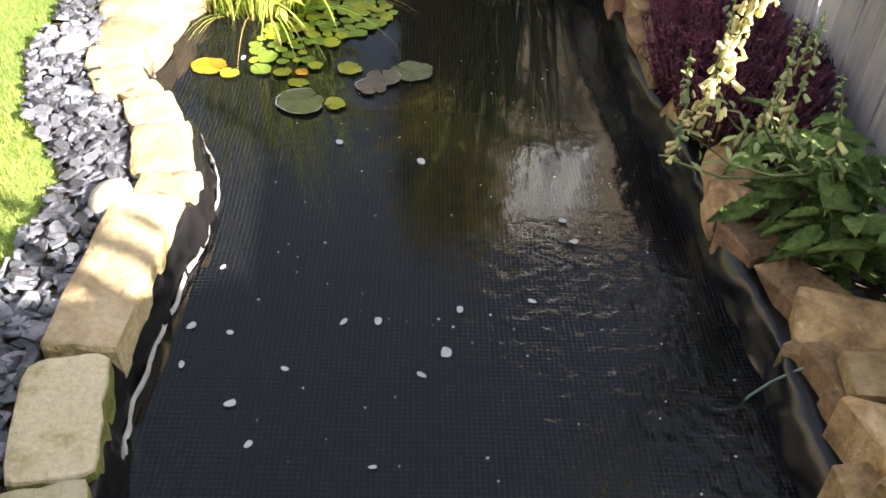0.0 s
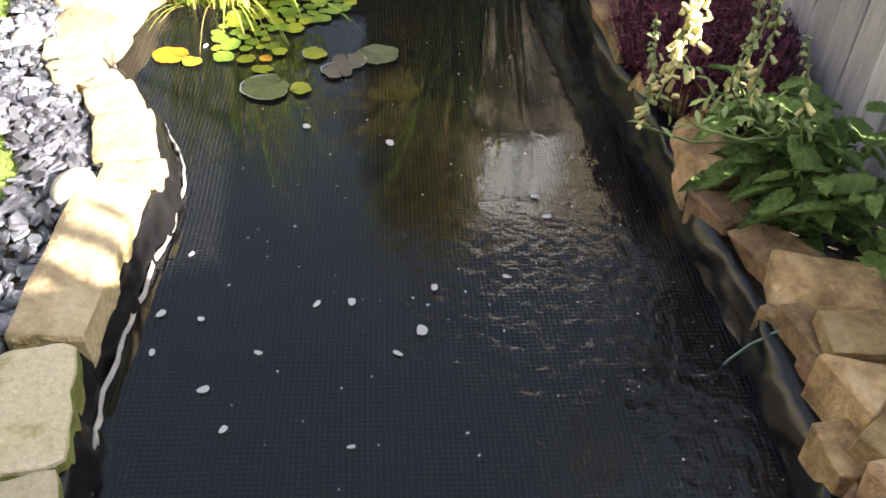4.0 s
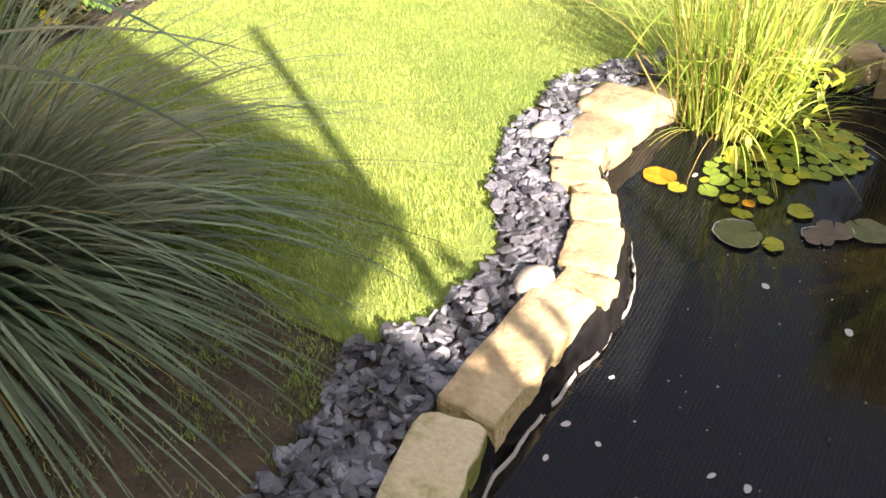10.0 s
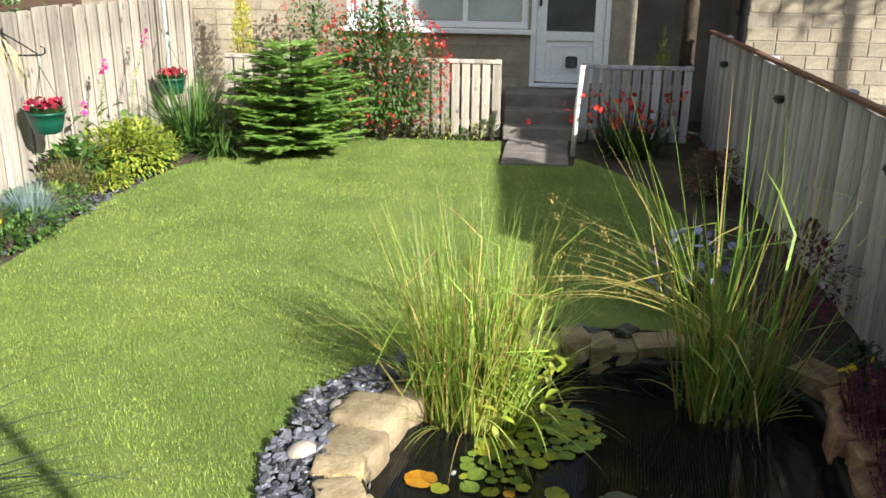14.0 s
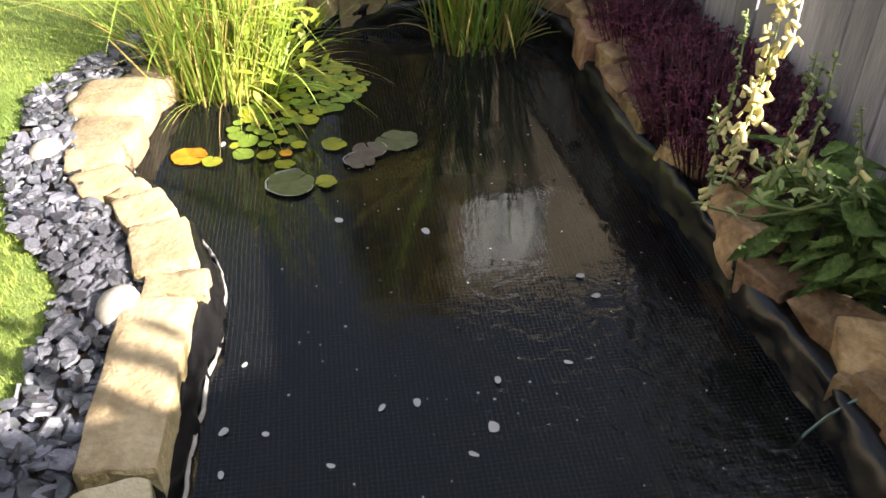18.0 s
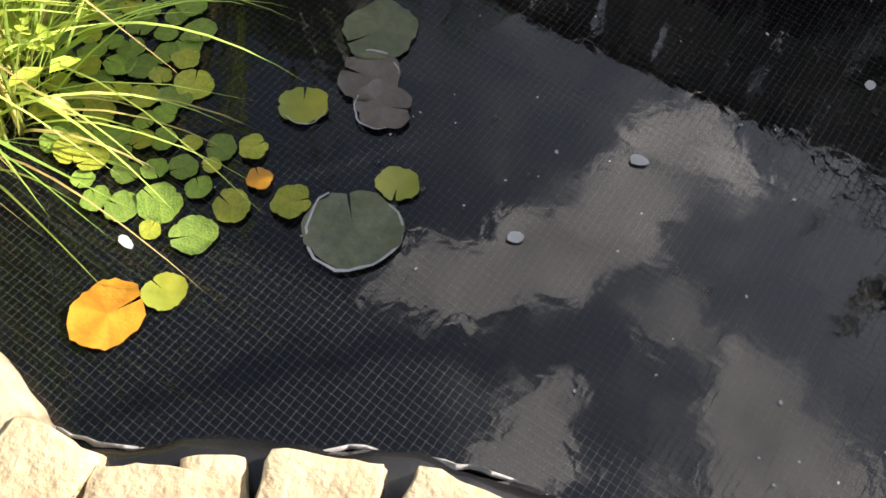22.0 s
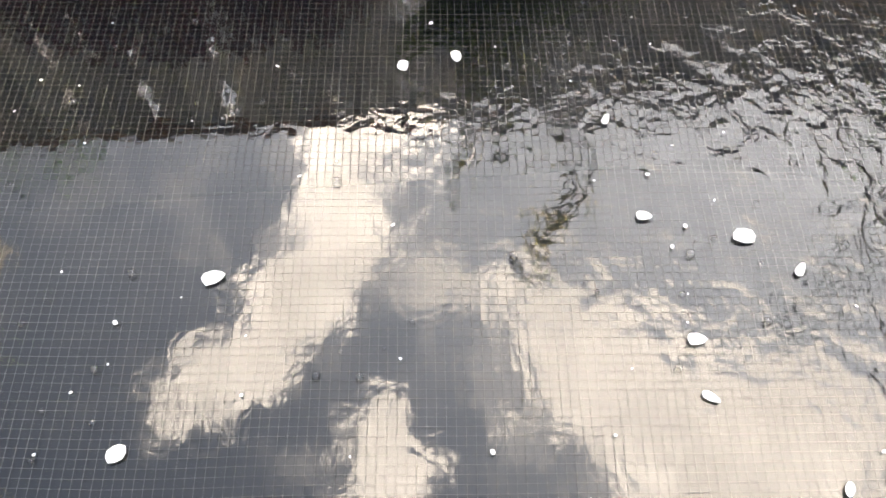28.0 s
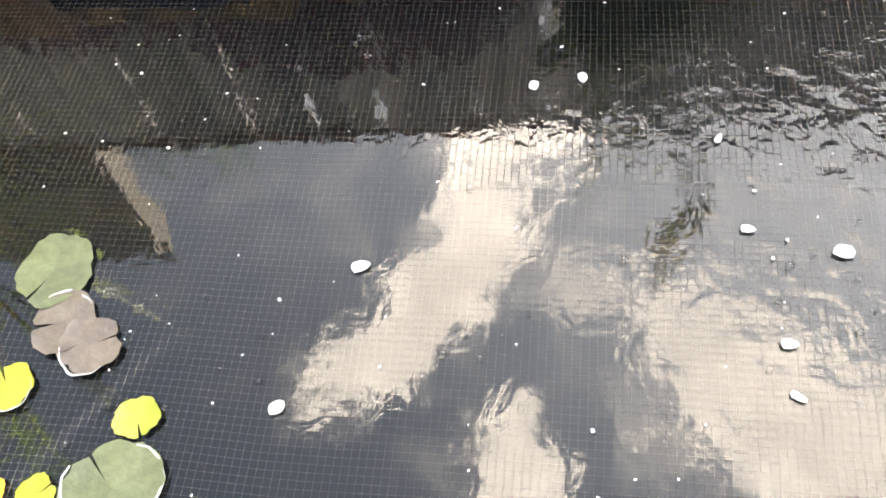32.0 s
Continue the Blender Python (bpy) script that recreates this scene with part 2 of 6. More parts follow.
M = {
    "soil": mat("soil", (0.035, 0.028, 0.02), (0.10, 0.075, 0.05), 6, 0.95, 0.8),
    "lawn": mat("lawn", (0.11, 0.175, 0.03), (0.20, 0.265, 0.058), 1.7, 0.9, 0.9, fine=140, extra=(0.8, (0.28, 0.235, 0.09))),
    "blade": mat("blade", (0.19, 0.315, 0.05), (0.42, 0.50, 0.12), 1.5, 0.6, 0, fine=5, spread=0.42, trans=0.3, extra=(0.78, (0.52, 0.46, 0.18))),
    "sandstone": mat("sandstone", (0.235, 0.16, 0.08), (0.46, 0.38, 0.245), 6, 0.88, 0.55, fine=60, spread=0.2, extra=(0.5, (0.385, 0.30, 0.18))),
    "boulder": mat("boulder_stone", (0.20, 0.145, 0.08), (0.40, 0.33, 0.22), 7, 0.9, 0.5, fine=70, spread=0.14, extra=(0.52, (0.33, 0.26, 0.16))),
    "mossy": mat("mossy_sandstone", (0.22, 0.21, 0.07), (0.52, 0.46, 0.33), 7, 0.88, 0.8, fine=75, spread=0.12, extra=(0.46, (0.45, 0.39, 0.25))),
    "moss": mat("moss_on_stone", (0.12, 0.14, 0.025), (0.36, 0.34, 0.13), 14, 0.95, 1.0, fine=90, extra=(0.5, (0.24, 0.25, 0.06))),
    "ochre": mat("ochre_sandstone", (0.30, 0.22, 0.09), (0.56, 0.46, 0.26), 10, 0.9, 0.9, fine=80, spread=0.12),
    "rock": mat("rock", (0.17, 0.10, 0.055), (0.52, 0.39, 0.25), 9, 0.85, 1.0, fine=60, spread=0.36, extra=(0.52, (0.40, 0.26, 0.14))),
    "slate": mat("slate", (0.035, 0.039, 0.05), (0.165, 0.173, 0.20), 11, 0.40, 0.5, fine=80, spread=0.75),
    "cobble": mat("cobble", (0.328, 0.296, 0.25), (0.484, 0.452, 0.39), 7, 0.7, 0.2),
    "liner": mat("liner", (0.004, 0.004, 0.005), (0.013, 0.0125, 0.0125), 9, 0.27, 0.12, fine=30, spec=0.5),
    "liner_rim": mat("liner_rim", (0.18, 0.17, 0.16), (0.50, 0.48, 0.45), 9, 0.6, 0.5),
    "silt": mat("silt", (0.004, 0.005, 0.005), (0.014, 0.015, 0.010), 2.0, 0.9, 0.1),
    "net": mat("net", (0.032, 0.032, 0.029), (0.068, 0.066, 0.058), 20, 0.4, 0, spec=0.35),
    "pale_wood": knots(wood("pale_wood", (0.23, 0.20, 0.165), (0.55, 0.495, 0.42), spread=0.28)),
    "grey_wood": wood("grey_wood", (0.27, 0.27, 0.29), (0.56, 0.55, 0.58), spread=0.38),
    "red_cap": wood("red_cap", (0.14, 0.06, 0.04), (0.26, 0.12, 0.08), axis=1),
    "dark_wood": wood("dark_wood", (0.04, 0.025, 0.015), (0.10, 0.06, 0.04), axis=1),
    "stone_wall": mat("stone_wall", (0.25, 0.21, 0.15), (0.40, 0.345, 0.255), 2.5, 0.9, 0.7, fine=30, spread=0.16),
    "mortar": mat("mortar", (0.25, 0.215, 0.165), (0.34, 0.30, 0.235), 10, 0.95, 0.6),
    "render_grey": mat("grey_render", (0.16, 0.145, 0.125), (0.24, 0.22, 0.19), 3, 0.9, 0.5),
    "upvc": mat("white_plastic", (0.74, 0.76, 0.79), (0.80, 0.82, 0.84), 3, 0.3, 0.02),
    "glass": mat("window_glass", (0.05, 0.06, 0.06), (0.10, 0.11, 0.11), 2, 0.04, 0, spec=0.8),
    "curtain": mat("net_curtain", (0.32, 0.38, 0.36), (0.45, 0.50, 0.48), 3, 0.25, 0.05),
    # panes coloured near white to stand for sun glare on the upstairs window
    "glare_pane": mat("white_glare_pane", (0.72, 0.75, 0.76), (0.86, 0.88, 0.88), 3, 0.25, 0.05),
    "concrete": mat("concrete", (0.14, 0.125, 0.11), (0.25, 0.225, 0.20), 5, 0.9, 0.5),
    "roof": mat("roof_slate", (0.05, 0.045, 0.045), (0.11, 0.10, 0.10), 6, 0.8, 0.4, spread=0.2),
    "pot_green": mat("green_plastic", (0.004, 0.06, 0.038), (0.008, 0.09, 0.058), 4, 0.35, 0.02),
    "iron": mat("dark_iron", (0.015, 0.017, 0.02), (0.04, 0.04, 0.045), 20, 0.5, 0.2, metal=0.7),
    "pole_green": mat("pale_green_pole", (0.25, 0.42, 0.36), (0.42, 0.58, 0.50), 5, 0.45, 0.05),
    "leaf": mat("leaf", (0.045, 0.11, 0.022), (0.14, 0.25, 0.055), 6, 0.5, 0.2, fine=30, spread=0.35, trans=0.25),
    "leaf_yellow": mat("lime_leaf", (0.20, 0.28, 0.03), (0.42, 0.48, 0.06), 6, 0.5, 0.1, spread=0.25, trans=0.25),
    "gold": mat("golden_leaf", (0.42, 0.40, 0.03), (0.64, 0.60, 0.09), 6, 0.5, 0.1, spread=0.25, trans=0.25),
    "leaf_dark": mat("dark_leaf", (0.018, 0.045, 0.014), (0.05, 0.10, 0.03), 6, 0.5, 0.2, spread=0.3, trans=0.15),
    "fir": mat("fir_needle", (0.12, 0.27, 0.05), (0.38, 0.56, 0.12), 3, 0.55, 0.1, spread=0.35, trans=0.2),
    "reed": mat("reed", (0.20, 0.34, 0.04), (0.48, 0.58, 0.12), 2, 0.45, 0, fine=8, spread=0.42, trans=0.28),
    "reed_dry": mat("dry_reed", (0.36, 0.27, 0.07), (0.58, 0.47, 0.17), 3, 0.6, 0, fine=8, spread=0.25, trans=0.2),
    "straw": mat("straw_stem", (0.52, 0.45, 0.11), (0.74, 0.67, 0.24), 3, 0.55, 0, fine=8, spread=0.25, trans=0.25),
    "pampas": mat("grey_green_grass", (0.03, 0.055, 0.03), (0.17, 0.235, 0.14), 2, 0.4, 0, fine=8, spread=0.45, trans=0.15),
    "plume": mat("pampas_plume", (0.50, 0.43, 0.25), (0.72, 0.65, 0.42), 5, 0.8, 0, spread=0.2, trans=0.3),
    "pad": mat("lily_pad", (0.085, 0.15, 0.022), (0.20, 0.27, 0.04), 2.2, 0.42, 0.2, fine=9, spread=0.32, extra=(0.76, (0.36, 0.23, 0.03))),
    "pad_yellow": mat("yellow_lily_pad", (0.17, 0.22, 0.02), (0.36, 0.34, 0.035), 2.2, 0.42, 0.2, fine=9, spread=0.2, extra=(0.74, (0.42, 0.20, 0.025))),
    "pad_orange": mat("orange_lily_pad", (0.27, 0.10, 0.008), (0.45, 0.26, 0.02), 16, 0.42, 0.2, fine=40, extra=(0.5, (0.42, 0.19, 0.012))),
    "pad_grey": mat("sunken_lily_pad", (0.055, 0.07, 0.035), (0.115, 0.13, 0.07), 10, 0.35, 0.2, fine=40, spread=0.1),
    "pad_mauve": mat("mauve_lily_pad", (0.07, 0.055, 0.05), (0.125, 0.105, 0.095), 10, 0.35, 0.2, fine=40),
    "pad_rim": mat("pad_rim", (0.24, 0.24, 0.26), (0.40, 0.40, 0.43), 12, 0.4, 0.1),
    "petal": mat("white_petal", (0.42, 0.43, 0.45), (0.66, 0.66, 0.66), 20, 0.5, 0.1, trans=0.2),
    "foam": mat("foam", (0.55, 0.56, 0.57), (0.82, 0.83, 0.84), 40, 0.35, 0.6),
    "sedum": mat("purple_sedum", (0.055, 0.010, 0.028), (0.19, 0.035, 0.08), 9, 0.5, 0.1, spread=0.5, trans=0.15),
    "cream": mat("cream_flower", (0.64, 0.56, 0.22), (0.80, 0.75, 0.44), 12, 0.5, 0.1, spread=0.15, trans=0.25),
    "pod": mat("green_flower_pod", (0.22, 0.28, 0.11), (0.46, 0.50, 0.26), 12, 0.55, 0.1, spread=0.25, trans=0.2),
    "stalk": mat("stalk", (0.16, 0.22, 0.07), (0.28, 0.34, 0.13), 8, 0.6, 0, spread=0.2),
    "foxleaf": mat("foxglove_leaf", (0.09, 0.16, 0.04), (0.22, 0.31, 0.10), 9, 0.75, 1.0, fine=70, spread=0.35, trans=0.15, spec=0.2),
    "rush": mat("rush", (0.10, 0.20, 0.025), (0.30, 0.42, 0.08), 2, 0.45, 0, fine=8, spread=0.35, trans=0.25),
    "magenta": mat("magenta_flower", (0.60, 0.03, 0.30), (0.80, 0.10, 0.45), 10, 0.5, 0, spread=0.2, trans=0.2),
    "red": mat("red_flower", (0.38, 0.02, 0.015), (0.62, 0.06, 0.04), 10, 0.5, 0, spread=0.3, trans=0.15),
    "pinkred": mat("deep_red_flower", (0.30, 0.01, 0.03), (0.52, 0.03, 0.08), 10, 0.5, 0, spread=0.3, trans=0.15),
    "coral": mat("coral_leaf", (0.22, 0.07, 0.06), (0.42, 0.18, 0.15), 10, 0.5, 0, spread=0.3, trans=0.15),
    "orangefl": mat("orange_flower", (0.70, 0.22, 0.01), (0.85, 0.40, 0.02), 10, 0.5, 0, spread=0.2),
    "yellowfl": mat("yellow_flower", (0.72, 0.55, 0.01), (0.85, 0.70, 0.04), 10, 0.5, 0, spread=0.2),
    "lilac": mat("lilac_flower", (0.25, 0.25, 0.55), (0.48, 0.46, 0.75), 10, 0.5, 0, spread=0.2),
    "rust": mat("russet_leaf", (0.10, 0.055, 0.03), (0.22, 0.13, 0.065), 8, 0.6, 0, spread=0.4, trans=0.15),
    "heather": mat("heather_sprig", (0.10, 0.09, 0.03), (0.24, 0.20, 0.08), 8, 0.6, 0, spread=0.4, trans=0.15),
    "conifer": mat("dark_conifer_leaf", (0.12, 0.13, 0.03), (0.48, 0.38, 0.08), 2.5, 0.55, 0.1, spread=0.5, trans=0.25),
    "bark": mat("bark", (0.04, 0.03, 0.02), (0.12, 0.09, 0.06), 12, 0.9, 0.6),
    "white_paint": mat("white_paint", (0.55, 0.54, 0.52), (0.78, 0.77, 0.75), 10, 0.6, 0.3),
    "hose": mat("hose", (0.14, 0.24, 0.22), (0.26, 0.38, 0.34), 10, 0.3, 0.05),
    "rubber": mat("rubber", (0.012, 0.012, 0.013), (0.03, 0.03, 0.032), 10, 0.38, 0.1),
    "lamp": mat("lamp_plastic", (0.012, 0.013, 0.015), (0.03, 0.03, 0.035), 10, 0.35, 0.05),
    "bluefescue": mat("blue_fescue", (0.16, 0.25, 0.24), (0.30, 0.40, 0.38), 6, 0.6, 0, spread=0.2, trans=0.15),
}

# the water: clear and tinted, a mirror by its angle, wrinkled where the pump stirs it
water_mat = bpy.data.materials.new("pond_water")
water_mat.use_nodes = True
n, l = water_mat.node_tree.nodes, water_mat.node_tree.links
n.clear()
tcw = n.new("ShaderNodeTexCoord")
dist = n.new("ShaderNodeVectorMath")
dist.operation = "DISTANCE"
l.new(tcw.outputs["Object"], dist.inputs[0])
dist.inputs[1].default_value = (1.28, 0.78, 0)
stir = n.new("ShaderNodeMapRange")
stir.interpolation_type = "SMOOTHSTEP"
for i, v in ((1, 0.15), (2, 1.3), (3, 0.45), (4, 0.03)):
    stir.inputs[i].default_value = v
l.new(dist.outputs["Value"], stir.inputs[0])
w1 = n.new("ShaderNodeTexNoise")
w1.inputs["Scale"].default_value, w1.inputs["Detail"].default_value, w1.inputs["Distortion"].default_value = 19.0, 3.0, 0.6
w2 = n.new("ShaderNodeTexNoise")
w2.inputs["Scale"].default_value, w2.inputs["Detail"].default_value = 42.0, 2.0
l.new(tcw.outputs["Object"], w1.inputs[0])
l.new(tcw.outputs["Object"], w2.inputs[0])
wa = n.new("ShaderNodeMath")
wa.operation = "MULTIPLY_ADD"
l.new(w2.outputs[0], wa.inputs[0])
wa.inputs[1].default_value = 0.18
l.new(w1.outputs[0], wa.inputs[2])
wb = n.new("ShaderNodeBump")
wb.inputs["Distance"].default_value = 0.016
l.new(stir.outputs[0], wb.inputs["Strength"])
l.new(wa.outputs[0], wb.inputs["Height"])
gl = n.new("ShaderNodeBsdfGlossy")
gl.inputs["Roughness"].default_value = 0.015
l.new(wb.outputs[0], gl.inputs["Normal"])
tp = n.new("ShaderNodeBsdfTransparent")
tp.inputs[0].default_value = (0.72, 0.76, 0.76, 1)
fr = n.new("ShaderNodeFresnel")
fr.inputs[0].default_value = 1.55
l.new(wb.outputs[0], fr.inputs["Normal"])
mxw = n.new("ShaderNodeMixShader")
l.new(fr.outputs[0], mxw.inputs[0])
murk = n.new("ShaderNodeBsdfDiffuse")
murk.inputs[0].default_value = (0.003, 0.0037, 0.005, 1)
mxm = n.new("ShaderNodeMixShader")
mxm.inputs[0].default_value = 0.65
l.new(tp.outputs[0], mxm.inputs[1])
l.new(murk.outputs[0], mxm.inputs[2])
l.new(mxm.outputs[0], mxw.inputs[1])
l.new(gl.outputs[0], mxw.inputs[2])
wo = n.new("ShaderNodeOutputMaterial")
l.new(mxw.outputs[0], wo.inputs[0])


# ---- building helpers ----
def mesh_from(bm, name, material, smooth=False):
    me = bpy.data.meshes.new(name)
    bm.to_mesh(me)
    bm.free()
    me.materials.append(material)
    if smooth:
        me.polygons.foreach_set("use_smooth", [True] * len(me.polygons))
    return me


def pydata(name, verts, faces, material, smooth=False):
    me = bpy.data.meshes.new(name)
    me.from_pydata(verts, [], faces)
    me.materials.append(material)
    if smooth:
        me.polygons.foreach_set("use_smooth", [True] * len(me.polygons))
    return me


def part(name, bm, material, parent, label="", smooth=False):
    me = bm if isinstance(bm, bpy.types.Mesh) else mesh_from(bm, name, material, smooth)
    ob = new(name, me)
    ob.parent = parent
    if label:
        ob["label"] = label
    return ob


def thing(name, place, label, category, group="", rz=0.0, me=None):
    ob = new(name, me)
    ob.matrix_basis = pose(*place, rz=rz)
    return tagged(ob, label, category, group)


def box(bm, size, at=(0, 0, 0), bevel=0.0, rot=None, jitter=0.0):
    r = bmesh.ops.create_cube(bm, size=1)
    vs = r["verts"]
    for v in vs:
        v.co = Vector((v.co.x * size[0], v.co.y * size[1], v.co.z * size[2]))
        if jitter:
            v.co += Vector([random.uniform(-jitter, jitter) for _ in range(3)])
    if bevel:
        es = list({e for v in vs for e in v.link_edges})
        r2 = bmesh.ops.bevel(bm, geom=es, offset=bevel, segments=1, affect="EDGES", profile=0.5)
        vs = list({v for f in r2["faces"] for v in f.verts} | {v for v in vs if v.is_valid})
    m = Matrix.Translation(at) @ (rot.to_4x4() if rot else Matrix())
    for v in vs:
        v.co = m @ v.co
    return vs


def boxed(size, bevel=0.004, at=(0, 0, 0), rot=None):
    bm = bmesh.new()
    box(bm, size, at, bevel, rot)
    return bm


def tube(points, radius, sides=6, tip=None):
    """A round bar along points, tapering to tip."""
    verts, faces = [], []
    pts = [Vector(p) for p in points]
    for i, p in enumerate(pts):
        d = (pts[min(i + 1, len(pts) - 1)] - pts[max(i - 1, 0)]).normalized()
        a = d.orthogonal().normalized()
        b = d.cross(a)
        r = radius if tip is None else radius + (tip - radius) * i / (len(pts) - 1)
        for k in range(sides):
            t = 2 * math.pi * k / sides
            verts.append(p + a * math.cos(t) * r + b * math.sin(t) * r)
    for i in range(len(pts) - 1):
        for k in range(sides):
            a, b = i * sides + k, i * sides + (k + 1) % sides
            faces.append((a, b, b + sides, a + sides))
    faces.append(tuple(range(sides))[::-1])
    faces.append(tuple(range((len(pts) - 1) * sides, len(pts) * sides)))
    return verts, faces


def tube_mesh(name, points, radius, material, sides=6, tip=None):
    v, f = tube(points, radius, sides, tip)
    return pydata(name, v, f, material, True)


class Heap:
    """Many small pieces joined into one mesh."""

    def __init__(self):
        self.v, self.f = [], []

    def add(self, verts, faces):
        o = len(self.v)
        self.v.extend(verts)
        self.f.extend(tuple(i + o for i in f) for f in faces)

    def blade(self, root, way, length, width, droop=0.3, steps=4):
        """A grass blade that leans and bends over."""
        root, way = Vector(root), Vector(way).normalized()
        side = way.cross(Vector((0, 0, 1)))
        side = side.normalized() if side.length > 0.05 else Vector((random.uniform(-1, 1), random.uniform(-1, 1), 0)).normalized()
        vs, p, d = [], root.copy(), way.copy()
        for i in range(steps + 1):
            w = width * (1 - (i / steps) ** 1.6) * 0.5
            if i == steps:
                vs.append(p.copy())
            else:
                vs += [p - side * w, p + side * w]
            d = (d + Vector((0, 0, -droop / steps))).normalized()
            p = p + d * (length / steps)
        fs = [(2 * i, 2 * i + 1, 2 * i + 3, 2 * i + 2) for i in range(steps - 1)] + [(2 * steps - 2, 2 * steps - 1, 2 * steps)]
        self.add(vs, fs)

    def leaf(self, root, way, length, width, up=None, bend=0.25):
        """A folded leaf with a mid rib: six faces."""
        root, way = Vector(root), Vector(way).normalized()
        up = Vector(up or (0, 0, 1))
        side = way.cross(up)
        side = side.normalized() if side.length > 0.05 else way.orthogonal().normalized()
        nor = side.cross(way)
        vs = [root]
        for f, w in ((0.33, 0.5), (0.68, 0.42)):
            c = root + way * length * f - nor * bend * length * f * f
            vs += [c - side * width * w + nor * width * 0.16, c, c + side * width * w + nor * width * 0.16]
        vs.append(root + way * length - nor * bend * length)
        self.add(vs, [(0, 2, 1), (0, 3, 2), (1, 2, 5, 4), (2, 3, 6, 5), (4, 5, 7), (5, 6, 7)])

    def bent(self, root, way, length, width, at, way2):
        """A blade snapped over part of the way up."""
        root, way, way2 = Vector(root), Vector(way).normalized(), Vector(way2).normalized()
        side = way.cross(way2)
        side = side.normalized() if side.length > 0.05 else way.orthogonal().normalized()
        k = root + way * length * at
        e = k + way2 * length * (1 - at) + Vector((0, 0, -0.12 * length * (1 - at)))
        m = k.lerp(e, 0.5) + Vector((0, 0, 0.05 * length * (1 - at)))
        w = width * 0.5
        self.add([root - side * w, root + side * w, k - side * w, k + side * w, m - side * w * 0.7, m + side * w * 0.7, e], [(0, 1, 3, 2), (2, 3, 5, 4), (4, 5, 6)])

    def mesh(self, name, material, smooth=True):
        return pydata(name, self.v, self.f, material, smooth)


def rough_stone(name, sx, sy, sz, material, seed, cuts=3, rag=0.12, square=0.55, smooth=True):
    """A hand-split stone: a box cut finer, its edges knocked off and its faces uneven."""
    bm = bmesh.new()
    bmesh.ops.create_cube(bm, size=2)
    bmesh.ops.subdivide_edges(bm, edges=bm.edges[:], cuts=cuts, use_grid_fill=True)
    off = Vector((seed * 7.31, seed * 3.17, seed * 1.7))
    for v in bm.verts:
        p = v.co.copy()
        on_edge = sum(abs(abs(c) - 1) < 0.01 for c in p)
        ball = p.normalized() * 1.18
        q = p.lerp(ball, 1 - square)
        if on_edge >= 2:
            q = q * (1 - 0.035 * (on_edge - 1) - 0.05 * abs(noise.noise(p * 2.3 + off)))
        k = noise.noise_vector(p * 0.8 + off) * rag + noise.noise_vector(p * 2.6 + off) * rag * 0.4
        k.z *= 0.55
        q = q + k
        v.co = Vector((q.x * sx / 2, q.y * sy / 2, q.z * sz / 2))
    return mesh_from(bm, name, material, smooth)




def slab(name, wide, long_, tall, material, seed, taper=0.0, rag=1.0, side=None):
    """A split coping stone: uneven straight sides, knocked corners, a nearly flat riven top. Its base is at z = 0."""
    g = random.Random(seed)
    off = Vector((seed * 5.3, seed * 2.9, 0))
    outline = []
    per = 7
    corners = [(-1, -1), (1, -1), (1, 1), (-1, 1)]
    for c in range(4):
        a, b = Vector((*corners[c], 0)), Vector((*corners[(c + 1) % 4], 0))
        for i in range(per):
            u_ = i / per
            p = a.lerp(b, u_)
            if i == 0:
                p = p * g.uniform(0.93, 0.99)
            q = Vector((p.x * wide / 2 * (1 + taper * p.y), p.y * long_ / 2, 0))
            k = noise.noise_vector(q * 14 + off) * 0.009 * rag + noise.noise_vector(q * 45 + off) * 0.004 * rag
            outline.append(q + Vector((k.x, k.y, 0)))
    n_ = len(outline)
    vs, fs = [], []
    rows = ((0.98, 0.0, 0.0), (1.01, 0.45, 0.010), (1.0, 0.91, 0.006), (0.985, 0.985, 0.003), (0.95, 1.0, 0.0), (0.55, 1.0, 0.0))
    for f, z, jit in rows:
        for p in outline:
            j = noise.noise_vector(p * 30 + off + Vector((0, 0, z * 3))) * jit
            h_ = tall * z
            if z > 0.8:
                h_ += 0.009 * rag * noise.noise(p * f * 11 + off) + 0.004 * rag * noise.noise(p * f * 40 + off)
            vs.append((p.x * f + j.x, p.y * f + j.y, h_))
    for r in range(len(rows) - 1):
        for i in range(n_):
            j = (i + 1) % n_
            fs.append((r * n_ + i, r * n_ + j, (r + 1) * n_ + j, (r + 1) * n_ + i))
    top = len(vs)
    vs.append((0, 0, tall + 0.004 * rag * noise.noise(off)))
    base = (len(rows) - 1) * n_
    fs += [(base + i, base + (i + 1) % n_, top) for i in range(n_)]
    fs.append(tuple(range(n_))[::-1])
    me = pydata(name, vs, fs, material)
    me.materials.append(side or material)
    me.polygons.foreach_set("material_index", [1 if i < 2 * n_ + n_ // 2 * (seed % 2) else 0 for i in range(len(fs))])
    me.polygons.foreach_set("use_smooth", [3 * n_ <= i < 6 * n_ for i in range(len(fs))])
    return me


